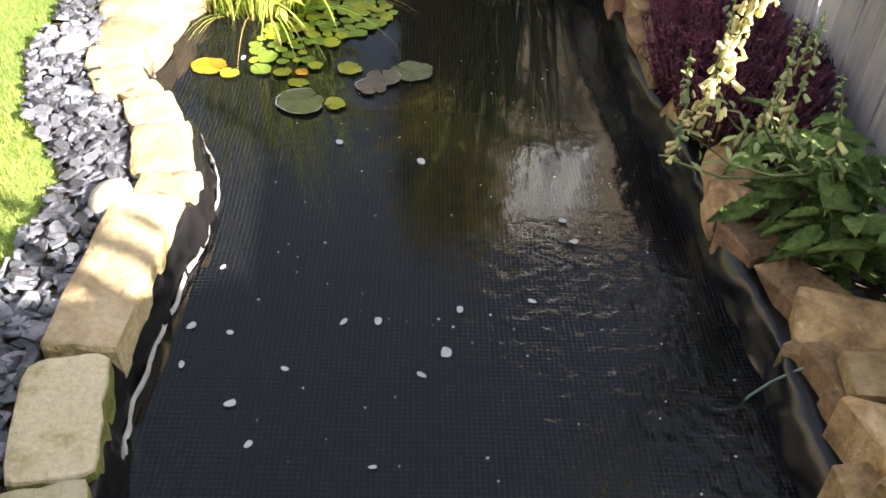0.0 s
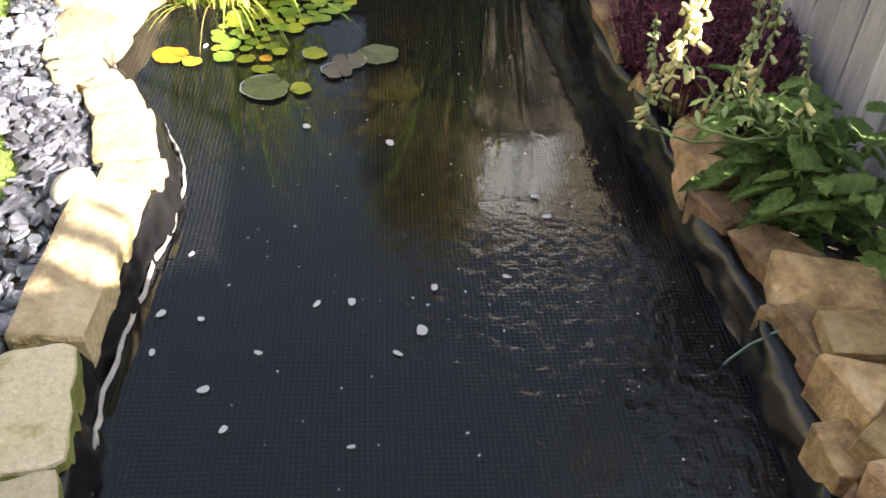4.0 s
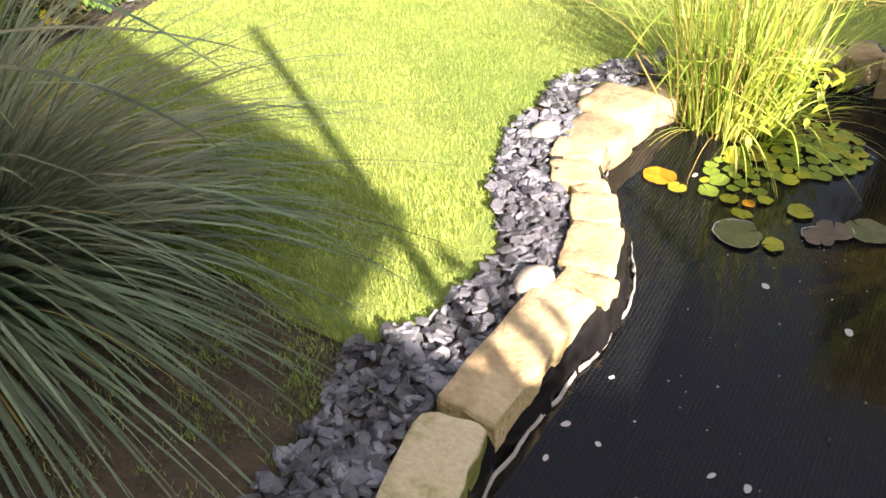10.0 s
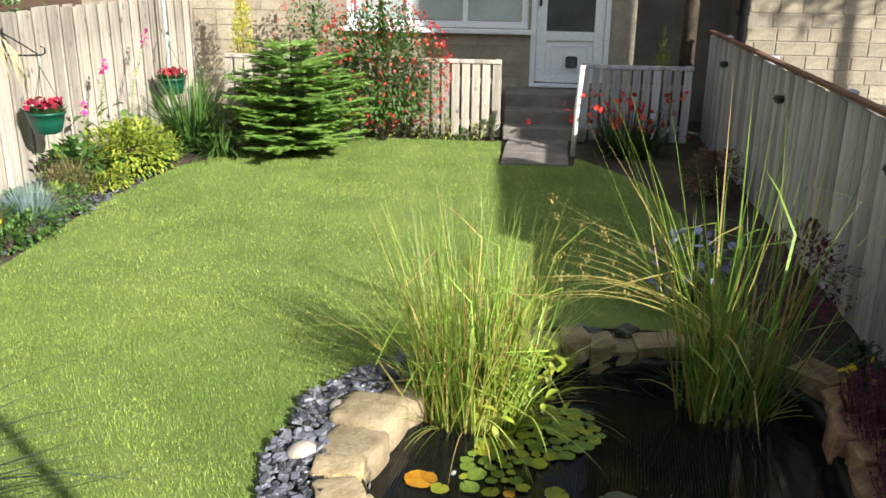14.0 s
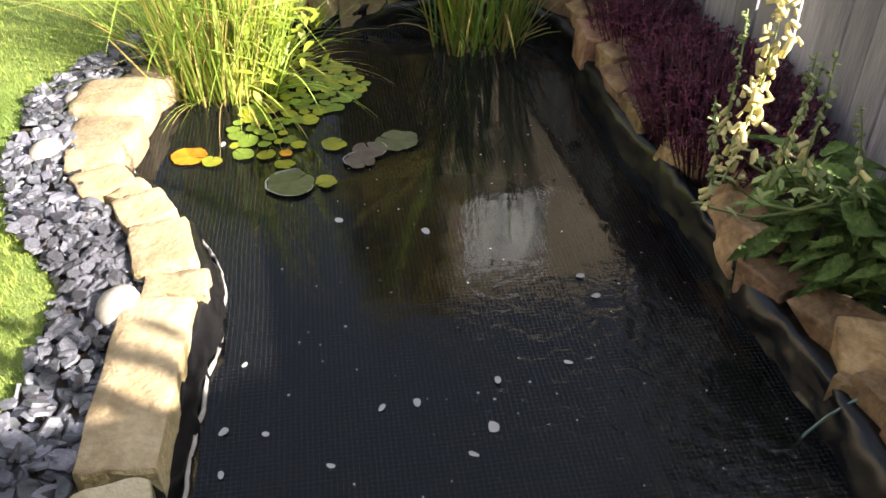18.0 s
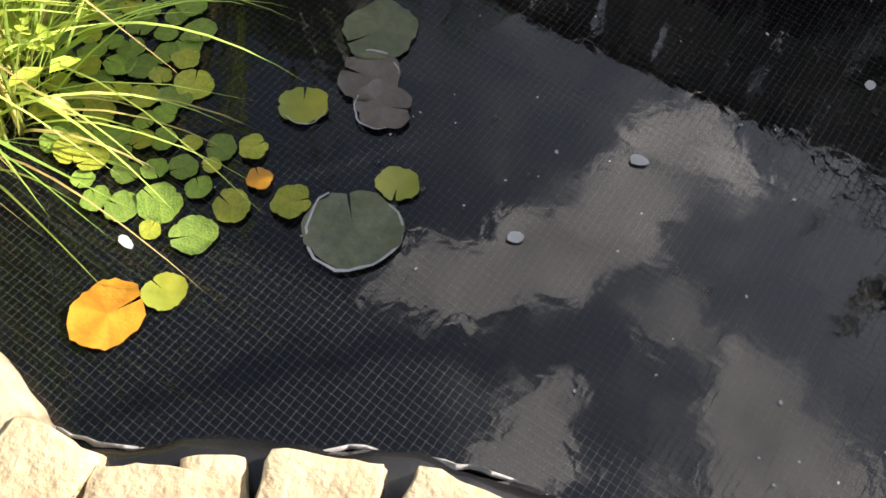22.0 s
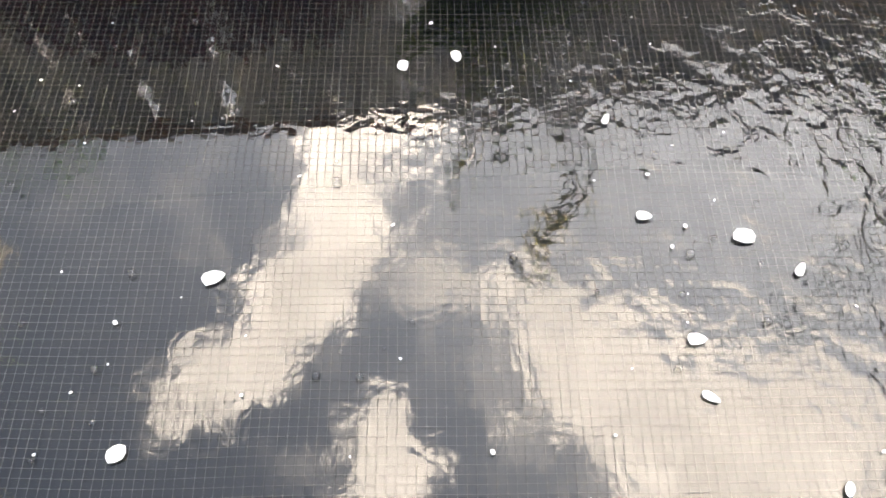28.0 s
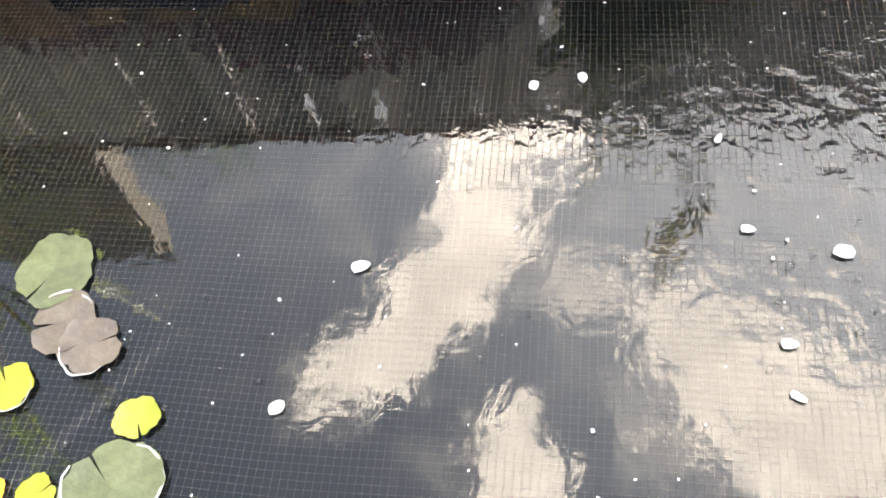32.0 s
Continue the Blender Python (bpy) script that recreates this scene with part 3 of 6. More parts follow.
def split_rock(name, sx, sy, sz, material, seed, points=26):
    """An angular quarried rock: flat broken faces meeting at hard edges. Its base is at z = 0."""
    g = random.Random(seed)
    bm = bmesh.new()
    for i in range(points):
        p = Vector([g.choice((-1, 1)) * (1 - 0.34 * g.random() ** 1.6) if g.random() < 0.72 else g.uniform(-1, 1) for _ in range(3)])
        if p.z > 0:
            p.z = 1 - 0.20 * g.random() - 0.12 * p.x * (seed % 3 - 1)
        bm.verts.new((p.x * sx / 2, p.y * sy / 2, (p.z + 1) * sz / 2))
    r = bmesh.ops.convex_hull(bm, input=bm.verts[:])
    bmesh.ops.delete(bm, geom=[v for v in bm.verts if not v.link_faces], context="VERTS")
    bmesh.ops.dissolve_limit(bm, angle_limit=0.22, verts=bm.verts[:], edges=bm.edges[:])
    es = [e for e in bm.edges if len(e.link_faces) == 2 and e.calc_face_angle(0) > 0.35]
    bmesh.ops.bevel(bm, geom=es, offset=min(sx, sy) * 0.035, segments=1, affect="EDGES", clamp_overlap=True)
    bmesh.ops.triangulate(bm, faces=bm.faces[:])
    bmesh.ops.subdivide_edges(bm, edges=[e for e in bm.edges if e.calc_length() > 0.03], cuts=1)
    off = Vector((seed * 1.9, 0, seed))
    for v in bm.verts:
        v.co += noise.noise_vector(v.co * 38 + off) * 0.0035 + noise.noise_vector(v.co * 14 + off) * 0.004
    return mesh_from(bm, name, material)
# ---- ground, pond and lawn ----
LAWN_Z, WATER_Z = 0.10, 0.0
SHORE = [(0.09, 0.50), (-0.03, 0.72), (-0.06, 1.0), (-0.06, 1.16), (-0.02, 1.41), (0.03, 1.65), (0.06, 1.90), (0.01, 2.13), (-0.12, 2.38),
         (-0.23, 2.58), (-0.27, 2.88), (-0.15, 3.12), (0.08, 3.38), (0.33, 3.60), (0.60, 3.70), (0.90, 3.66), (1.22, 3.62), (1.47, 3.46),
         (1.54, 3.15), (1.47, 2.75), (1.48, 2.30), (1.48, 1.84), (1.475, 1.40), (1.47, 1.15), (1.42, 0.72), (1.33, 0.45), (1.08, 0.22), (0.70, 0.12), (0.35, 0.22)]


def smooth_ring(points, per=13):
    out, c = [], len(points)
    for i in range(c):
        p = [Vector((*points[(i + k) % c], 0)) for k in (-1, 0, 1, 2)]
        for s in range(per):
            t = s / per
            out.append(0.5 * (2 * p[1] + (p[2] - p[0]) * t + (2 * p[0] - 5 * p[1] + 4 * p[2] - p[3]) * t * t + (3 * p[1] - p[0] - 3 * p[2] + p[3]) * t ** 3))
    return out


RING = smooth_ring(SHORE)
COUNT = len(RING)
OUT = []
for i in range(COUNT):
    d = RING[(i + 1) % COUNT] - RING[i - 1]
    OUT.append(Vector((-d.y, d.x, 0)).normalized())
if (RING[0] + OUT[0] - Vector((0.7, 1.8, 0))).length < (RING[0] - Vector((0.7, 1.8, 0))).length:
    OUT = [-o for o in OUT]


# the ring's turning sense, so that the water faces up
OUTWARD = sum(RING[i].x * RING[(i + 1) % COUNT].y - RING[(i + 1) % COUNT].x * RING[i].y for i in range(COUNT)) < 0


def ring_sheet(name, profile, material, cap=None, wrinkle=0.0):
    """A sheet round the shore: rows of (way out, height)."""
    vs, fs = [], []
    for k, (o, z) in enumerate(profile):
        for i in range(COUNT):
            p = RING[i] + OUT[i] * o
            w = wrinkle * (noise.noise(Vector((RING[i].x * 5, RING[i].y * 5, z * 5))) + 0.8 * noise.noise(Vector((RING[i].x * 13, RING[i].y * 13, z * 22))) + 0.25 * noise.noise(Vector((RING[i].x * 34, RING[i].y * 34, z * 30))))
            vs.append((p.x + OUT[i].x * w, p.y + OUT[i].y * w, z))
    for k in range(len(profile) - 1):
        for i in range(COUNT):
            j = (i + 1) % COUNT
            fs.append((k * COUNT + i, k * COUNT + j, (k + 1) * COUNT + j, (k + 1) * COUNT + i))
    if cap == "first":
        fs.append(tuple(range(COUNT)))
    return pydata(name, vs, fs, material, True)


def structure(name, me, label, category="ground"):
    return tagged(new(name, me), label, category, kind="structure")


# one sheet of ground with the pond's hole in it, out to the horizon
hub = Vector((0.7, 1.9, 0))
vs, fs = [], []
rows = [[RING[i] + OUT[i] * 0.11 for i in range(COUNT)]]
for far in (2.0, 6.0, 20.0, 120.0, 1500.0):
    rows.append([hub + (RING[i] + OUT[i] * 0.11 - hub).normalized() * far * 1.0 if far > 3 else hub + (RING[i] + OUT[i] * 0.11 - hub) * 1.35 for i in range(COUNT)])
for r in rows:
    vs += [(p.x, p.y, LAWN_Z - 0.012) for p in r]
for k in range(len(rows) - 1):
    for i in range(COUNT):
        j = (i + 1) % COUNT
        fs.append((k * COUNT + i, k * COUNT + j, (k + 1) * COUNT + j, (k + 1) * COUNT + i))
structure("ground", pydata("ground", vs, fs, M["soil"]), "bare dark brown garden soil round the pond")
structure("pond_basin", ring_sheet("pond_basin", [(-0.06, -0.8), (-0.04, -0.35), (-0.015, -0.06)], M["silt"], "first"), "dark silted basin under the pond water", "pond")
liner = structure("pond_liner", ring_sheet("pond_liner", [(-0.02, -0.10), (0.0, -0.02), (0.004, 0.0), (0.008, 0.02), (0.013, 0.04), (0.018, 0.06), (0.023, 0.08), (0.028, 0.10), (0.045, 0.112), (0.12, 0.09)], M["liner"], wrinkle=0.024),
                  "black rubber pond liner, creased along the bank", "pond liner")
water = structure("water", pydata("water", [(p.x + o.x * 0.02, p.y + o.y * 0.02, 0) for p, o in zip(RING, OUT)], [tuple(range(COUNT))[::-1] if OUTWARD else tuple(range(COUNT))], water_mat),
                  "dark still pond water mirroring house, fence and clouds", "water")
# pale dried edge of the liner along the west bank
h = Heap()
idx = [i for i in range(COUNT) if RING[i].x < 0.3 and 0.35 < RING[i].y < 2.75]
prev = None
for i in idx:
    p, o = RING[i], OUT[i]
    a = 0.014 * noise.noise(p * 10) + 0.006 * noise.noise(p * 33) + 0.002
    w = 0.008 + 0.010 * noise.noise(p * 21 + Vector((3, 0, 0)))
    z = 0.014 + 0.014 * noise.noise(p * 18)
    row = [p + o * (a - w * 0.5) + Vector((0, 0, 0.004)), p + o * a + Vector((0, 0, z + 0.01)), p + o * (a + w * 0.6) + Vector((0, 0, z))]
    if prev is not None and i - 1 in idx:
        h.add(prev + row, [(0, 3, 4, 1), (1, 4, 5, 2)])
    prev = row
part("liner_rim", h.mesh("liner_rim", M["liner_rim"]), None, liner, "pale dried edge of the liner")

LAWN = [(-3.05, -1.6), (-2.95, 0.6), (-2.93, 2.5), (-2.85, 3.03), (-2.92, 3.72), (-2.88, 4.5), (-3.0, 6.0), (-2.9, 7.15), (-2.6, 7.72), (-1.85, 8.2), (-1.5, 8.72),
        (-0.1, 8.74), (-0.06, 7.72), (0.62, 7.74), (0.64, 8.1), (1.15, 7.3), (1.38, 6.3), (1.48, 4.9), (1.46, 4.06), (0.5, 4.02), (0.05, 3.82), (-0.40, 3.42),
        (-0.61, 3.06), (-0.64, 2.62), (-0.56, 2.26), (-0.38, 1.9), (-0.42, 1.52), (-0.56, 1.30), (-0.80, 1.32), (-1.05, 1.42), (-1.5, 1.36), (-2.0, 1.0), (-2.3, 0.4), (-2.4, -1.6)]
SCUFFED = [(-0.58, 1.34), (-0.52, 0.95), (-0.56, 0.68), (-0.80, 0.1), (-1.2, 0.2), (-1.7, 0.6), (-1.6, 1.36), (-1.05, 1.45)]


def inside(x, y, poly):
    hit, j = False, len(poly) - 1
    for i in range(len(poly)):
        (xi, yi), (xj, yj) = poly[i], poly[j]
        if (yi > y) != (yj > y) and x < (xj - xi) * (y - yi) / (yj - yi) + xi:
            hit = not hit
        j = i
    return hit


lawn = structure("lawn", pydata("lawn", [(x, y, LAWN_Z) for x, y in LAWN], [tuple(range(len(LAWN)))], M["lawn"]), "mown green lawn with a few dry patches", "lawn")
rng = np.random.default_rng(4)
h = Heap()
for zone, amount, tall in (((-3.0, 1.0, 0.3, 4.2), 150000, 0.0155), ((-3.0, 4.2, 1.5, 8.8), 110000, 0.016), ((-1.7, 0.2, -0.5, 2.2), 30000, 0.026)):
    xs = rng.uniform(zone[0], zone[2], amount)
    ys = rng.uniform(zone[1], zone[3], amount)
    for x, y in zip(xs, ys):
        if not inside(x, y, LAWN):
            if not inside(x, y, SCUFFED) or noise.noise(Vector((x * 7, y * 7, 2))) + 0.55 * (y - 1.2) < random.uniform(-0.4, 0.35):
                continue
        bare = noise.noise(Vector((x * 0.9, y * 0.9, 5))) + 0.5 * noise.noise(Vector((x * 6, y * 6, 1)))
        if bare > random.uniform(0.3, 0.95):
            continue
        swirl = noise.noise(Vector((x * 37, y * 37, 3)))
        t = tall * random.uniform(0.5, 1.25) * (1 + 0.55 * noise.noise(Vector((x * 27, y * 27, 9))))
        a = random.gauss(swirl * 7, 0.9)
        w = random.uniform(0.0010, 0.0018) if y < 4.2 else 0.0019
        dx, dy = math.cos(a), math.sin(a)
        lean = random.uniform(0.1, 0.9) * t
        h.add([(x - dy * w, y + dx * w, LAWN_Z), (x + dy * w, y - dx * w, LAWN_Z), (x + dx * lean, y + dy * lean, LAWN_Z + t)], [(0, 1, 2)])
tagged(new("grass", h.mesh("grass", M["blade"], False)), "short mown blades of grass over the lawn", "grass", kind="stuff")

# ---- boarded fences ----
def board_mesh(name, w, t, ht, material):
    return mesh_from(boxed((t, w, ht), 0.003, (0, 0, ht / 2)), name, material)


fence_e = thing("fence_east", (2.0, 0, 0.1), "weathered grey vertical-board fence with a red-brown capping", "fence")
boards = [board_mesh("board", 0.115, 0.020, hh, M["grey_wood"]) for hh in (1.085, 1.092, 1.08)]
y = -0.62
while y < 9.30:
    b = part("board", random.choice(boards), None, fence_e)
    b.location = (random.uniform(-0.006, 0.004), y + 0.056, random.uniform(-0.006, 0.004))
    b.rotation_euler = (radians(random.uniform(-0.4, 0.4)), 0, radians(random.uniform(-2.5, 2.5)))
    y += 0.115 + random.choice((0.004, 0.006, 0.007, 0.009))
part("cap_rail", boxed((0.060, 10.0, 0.024), 0.004, (0.008, 4.35, 1.110)), M["red_cap"], fence_e, "red-brown capping rail")
for z in (0.25, 0.85):
    part("rail", boxed((0.04, 10.0, 0.075), 0.004, (0.035, 4.35, z)), M["grey_wood"], fence_e)
for y in (-0.5, 1.4, 3.3, 5.2, 7.1, 9.0):
    part("post", boxed((0.09, 0.09, 1.1), 0.006, (0.105, y, 0.55)), M["grey_wood"], fence_e)

fence_w = thing("fence_west", (-3.78, 0, 0.1), "tall sunlit fence of pale overlapping boards", "fence")
boards = [board_mesh("board", 0.135, 0.02, hh, M["pale_wood"]) for hh in (1.37, 1.385, 1.36)]
y, k = -1.6, 0
while y < 10.6:
    b = part("board", random.choice(boards), None, fence_w)
    b.location = (-0.024 if k % 2 else 0.006, y + 0.063, 0.0)
    b.rotation_euler = (radians(random.uniform(-0.3, 0.3)), 0, 0)
    y += random.uniform(0.098, 0.118)
    k += 1
for z in (0.3, 1.1):
    part("rail", boxed((0.04, 12.2, 0.08), 0.004, (-0.05, 4.5, z)), M["pale_wood"], fence_w)

# added behind the camera; its height and length set where the shade ends
fence_s = thing("fence_shade_south", (0, -0.70, 0.1), "plain grey board fence added out of view to shade the near bank", "fence")
sb = [mesh_from(boxed((0.14, 0.02, 1.70), 0.003, (0, 0, 0.85)), "board", M["grey_wood"])]
for k in range(49):
    part("board", sb[0], None, fence_s).location = (-3.7 + k * 0.146, 0, 0)
part("rail", boxed((7.1, 0.04, 0.08), 0.004, (-0.2, -0.03, 1.2)), M["grey_wood"], fence_s)


def picket_run(name, x0, x1, y, top0, label):
    t = thing(name, (0, y, LAWN_Z), label, "fence", "low picket fences before the house")
    m = M["pale_wood"] if x1 < 0.2 else M["grey_wood"]
    n_ = max(2, round((x1 - x0) / 0.105))
    w = (x1 - x0) / n_
    me = mesh_from(boxed((w - 0.026, 0.018, top0 - 0.03), 0.003, (0, 0, top0 / 2)), "picket", m)
    for i in range(n_):
        p = part("picket", me, None, t)
        p.location = (x0 + (i + 0.5) * w, 0, random.uniform(-0.004, 0.004))
    part("top_rail", boxed((x1 - x0, 0.05, 0.04), 0.005, ((x0 + x1) / 2, 0, top0 - 0.02)), m, t)
    for z in (0.15, top0 - 0.22):
        part("rail", boxed((x1 - x0, 0.03, 0.06), 0.004, ((x0 + x1) / 2, 0.025, z)), m, t)
    for x in (x0 + 0.04, x1 - 0.04):
        part("post", boxed((0.07, 0.07, top0), 0.005, (x, 0.07, top0 / 2)), m, t)
    return t


picket_run("picket_fence", -3.1, -0.13, 8.93, 0.81, "low pale picket fence with plants along its foot")
picket_run("picket_fence", 0.68, 1.80, 8.93, 0.79, "low grey picket fence in shade beside the steps")

# ---- house and neighbours ----
def wall_with_holes(name, x0, x1, z0, z1, y, depth, holes, material, label):
    bm = bmesh.new()
    xs = sorted({x0, x1, *[v for a in holes for v in a[:2]]})
    zs = sorted({z0, z1, *[v for a in holes for v in a[2:]]})
    for xa, xb in zip(xs, xs[1:]):
        for za, zb in zip(zs, zs[1:]):
            cx, cz = (xa + xb) / 2, (za + zb) / 2
            if any(a[0] < cx < a[1] and a[2] < cz < a[3] for a in holes):
                continue
            box(bm, (xb - xa, depth, zb - za), (cx, y + depth / 2, cz))
    bmesh.ops.remove_doubles(bm, verts=bm.verts[:], dist=0.0005)
    return structure(name, mesh_from(bm, name, material), label, "wall")


def block_courses(wall, x0, x1, z0, z1, y, holes, bw, bh, material, near):
    """Stone blocks in broken courses, standing 8 mm proud of their mortar."""
    sizes = [bw * s for s in (0.75, 1.0, 1.3)]
    meshes = {s: mesh_from(boxed((s - 0.012, 0.03, bh - 0.012), 0.005), "stone_block", material) for s in sizes}
    far_h, z, k = Heap(), z0, 0
    while z + bh <= z1 + 0.01:
        x = x0 - (bw * 0.5 if k % 2 else 0)
        while x < x1:
            s = random.choice(sizes)
            if x >= x0 - 0.001 and x + s <= x1 + 0.001 and not any(x + s > a[0] and x < a[1] and z + bh > a[2] + 0.02 and z < a[3] - 0.02 for a in holes):
                c = (x + s / 2, y + 0.007, z + bh / 2)
                if near(c):
                    part("stone_block", meshes[s], None, wall).location = c
                else:
                    a, b = s / 2 - 0.006, bh / 2 - 0.006
                    far_h.add([(c[0] - a, y - 0.008, c[2] - b), (c[0] + a, y - 0.008, c[2] - b), (c[0] + a, y - 0.008, c[2] + b), (c[0] - a, y - 0.008, c[2] + b),
                               (c[0] - a, y + 0.01, c[2] - b), (c[0] + a, y + 0.01, c[2] - b), (c[0] + a, y + 0.01, c[2] + b), (c[0] - a, y + 0.01, c[2] + b)],
                              [(0, 1, 2, 3), (0, 4, 5, 1), (3, 2, 6, 7), (1, 5, 6, 2), (0, 3, 7, 4)])
            x += s
        z += bh
        k += 1
    if far_h.v:
        part("stone_courses", far_h.mesh("stone_courses", material, False), None, wall)["kind"] = "stuff"


HY = 9.79
WIN, DOOR = (-1.95, 0.10, 1.16, 2.45), (0.13, 1.0, 0.53, 2.60)
HOLES = [WIN, DOOR]
house = wall_with_holes("wall_house", -5.5, 1.27, 0.0, 3.3, HY, 0.3, HOLES, M["mortar"], "coursed buff stone wall of the house")
block_courses(house, -5.5, 1.27, 0.12, 3.25, HY, HOLES, 0.36, 0.17, M["stone_wall"], lambda c: -2.4 < c[0] and c[2] < 1.5)
structure("wall_passage", mesh_from(boxed((0.2, 2.2, 3.2), 0, (1.16, HY + 1.41, 1.6)), "wall_passage", M["render_grey"]), "shaded side wall of the passage beside the house", "wall")
structure("wall_passage_end", mesh_from(boxed((1.24, 0.2, 5.6), 0, (1.79, HY + 0.75, 2.8)), "wall_passage_end", M["render_grey"]), "shaded end wall of the passage", "wall")
NY = 9.38
nb = wall_with_holes("wall_neighbour", 2.36, 9.5, 0.0, 7.0, NY, 0.3, [(2.68, 3.85, 5.1, 6.5)], M["mortar"], "sunlit wall of large buff stone blocks next door")
block_courses(nb, 2.36, 9.5, 0.0, 7.0, NY, [(2.68, 3.85, 5.1, 6.5)], 0.30, 0.14, M["stone_wall"], lambda c: c[0] < 4.6 and 0.9 < c[2] < 1.75)
pipe = thing("drainpipe", (2.29, NY - 0.06, 0.0), "dark drainpipe at the corner next door", "pipe")
part("tube", tube_mesh("tube", [(0, 0, 0.1), (0, 0, 7.0)], 0.045, M["iron"], 10), None, pipe)
for zz in (1.4, 3.2, 5.0):
    part("bracket", boxed((0.13, 0.05, 0.05), 0.005, (0, 0.02, zz)), M["iron"], pipe)
structure("wall_neighbour_side", mesh_from(boxed((0.3, 3.0, 7.0), 0, (2.51, NY + 1.85, 3.5)), "wall_neighbour_side", M["render_grey"]), "grey rendered side wall next door in shade", "wall")
for name, x0, x1, y0, ez, up_, lab in (("roof_house", -5.8, 1.2, HY, 3.3, 0.5, "dark slate roof of the low wing"), ("roof_neighbour", 2.25, 9.8, NY + 0.2, 7.0, 1.9, "dark slate roof next door")):
    bm = bmesh.new()
    sect = [(y0 - 0.25, ez + 0.06), (y0 + 3.2, ez + up_), (y0 + 6.5, ez + 0.06), (y0 + 6.5, ez - 0.02), (y0 - 0.25, ez - 0.02)]
    a = [bm.verts.new((x0, p, q)) for p, q in sect]
    b = [bm.verts.new((x1, p, q)) for p, q in sect]
    bm.faces.new(a), bm.faces.new(b[::-1])
    for i in range(5):
        bm.faces.new((a[i], a[(i + 1) % 5], b[(i + 1) % 5], b[i]))
    bmesh.ops.recalc_face_normals(bm, faces=bm.faces[:])
    structure(name, mesh_from(bm, name, M["roof"]), lab, "roof")


def window_unit(name, hole, y, panes, label, glass):
    x0, x1, z0, z1 = hole
    w = tagged(new(name), label, "window", kind="structure")
    w.location = ((x0 + x1) / 2, y, z0)
    W, H_ = x1 - x0, z1 - z0
    for nm, size, at in (("frame_bottom", (W, 0.07, 0.07), (0, 0.05, 0.035)), ("frame_top", (W, 0.07, 0.07), (0, 0.05, H_ - 0.035)),
                         ("frame_side", (0.07, 0.066, H_ - 0.14), (-W / 2 + 0.035, 0.05, H_ / 2)), ("frame_side", (0.07, 0.066, H_ - 0.14), (W / 2 - 0.035, 0.05, H_ / 2))):
        part(nm, boxed(size, 0.006, at), M["upvc"], w)
    part("window_sill", boxed((W + 0.1, 0.17, 0.05), 0.008, (0, -0.02, -0.03)), M["upvc"], w, "white sill")
    pw = (W - 0.14) / panes
    for i in range(panes):
        cx = -W / 2 + 0.07 + pw * (i + 0.5)
        part("pane", boxed((pw - 0.05, 0.012, H_ - 0.17), 0, (cx, 0.06, H_ / 2)), glass, w)
        if i:
            part("mullion", boxed((0.055, 0.07, H_ - 0.15), 0.005, (cx - pw / 2, 0.048, H_ / 2)), M["upvc"], w)
    return w


window_unit("window_1", WIN, HY, 3, "wide white-framed window with pale curtains behind glass", M["curtain"])
window_unit("window_2", (2.68, 3.85, 5.1, 6.5), NY, 2, "white-framed upstairs window next door", M["glare_pane"])

door = tagged(new("door_1"), "white plastic back door, glazed above, with a cat flap", "door", kind="structure")
door.location = (0.565, HY + 0.02, DOOR[2])
W, H_ = DOOR[1] - DOOR[0], DOOR[3] - DOOR[2]
for nm, size, at in (("frame_side", (0.06, 0.09, H_), (-W / 2 + 0.03, 0.03, H_ / 2)), ("frame_side", (0.06, 0.09, H_), (W / 2 - 0.03, 0.03, H_ / 2)),
                     ("frame_top", (W - 0.12, 0.09, 0.06), (0, 0.03, H_ - 0.03)), ("threshold", (W, 0.12, 0.035), (0, 0.0, 0.0175)),
                     ("stile", (0.11, 0.05, H_ - 0.11), (-W / 2 + 0.118, 0.035, H_ / 2)), ("stile", (0.11, 0.05, H_ - 0.11), (W / 2 - 0.118, 0.035, H_ / 2)),
                     ("rail", (W - 0.34, 0.05, 0.10), (0, 0.035, 0.10)), ("rail", (W - 0.34, 0.05, 0.10), (0, 0.035, 0.56)), ("rail", (W - 0.34, 0.05, 0.10), (0, 0.035, H_ - 0.12)),
                     ("lower_panel", (W - 0.34, 0.03, 0.36), (0, 0.05, 0.33)), ("panel_mould", (W - 0.46, 0.02, 0.012), (0, 0.03, 0.45)), ("panel_mould", (W - 0.46, 0.02, 0.012), (0, 0.03, 0.20)),
                     ("panel_mould", (0.012, 0.02, 0.238), (-W / 2 + 0.236, 0.03, 0.325)), ("panel_mould", (0.012, 0.02, 0.238), (W / 2 - 0.236, 0.03, 0.325))):
    part(nm, boxed(size, 0.006, at), M["upvc"], door)
part("pane", boxed((W - 0.34, 0.014, H_ - 0.78), 0, (0, 0.045, 0.61 + (H_ - 0.78) / 2)), M["glass"], door, "dark glass")
flap = part("cat_flap", boxed((0.20, 0.03, 0.20), 0.02, (0.03, 0.022, 0.27)), M["upvc"], door, "cream cat flap")
part("flap_window", boxed((0.13, 0.012, 0.13), 0.02, (0.03, 0.004, 0.28)), M["glass"], flap, "dark flap")
hd = part("door_handle", boxed((0.025, 0.05, 0.14), 0.006, (-W / 2 + 0.10, -0.01, 0.95)), M["iron"], door, "dark lever handle")
for zz in (0.3, 1.5):
    part("hinge", boxed((0.02, 0.03, 0.09), 0.004, (W / 2 - 0.055, -0.02, zz)), M["upvc"], door)

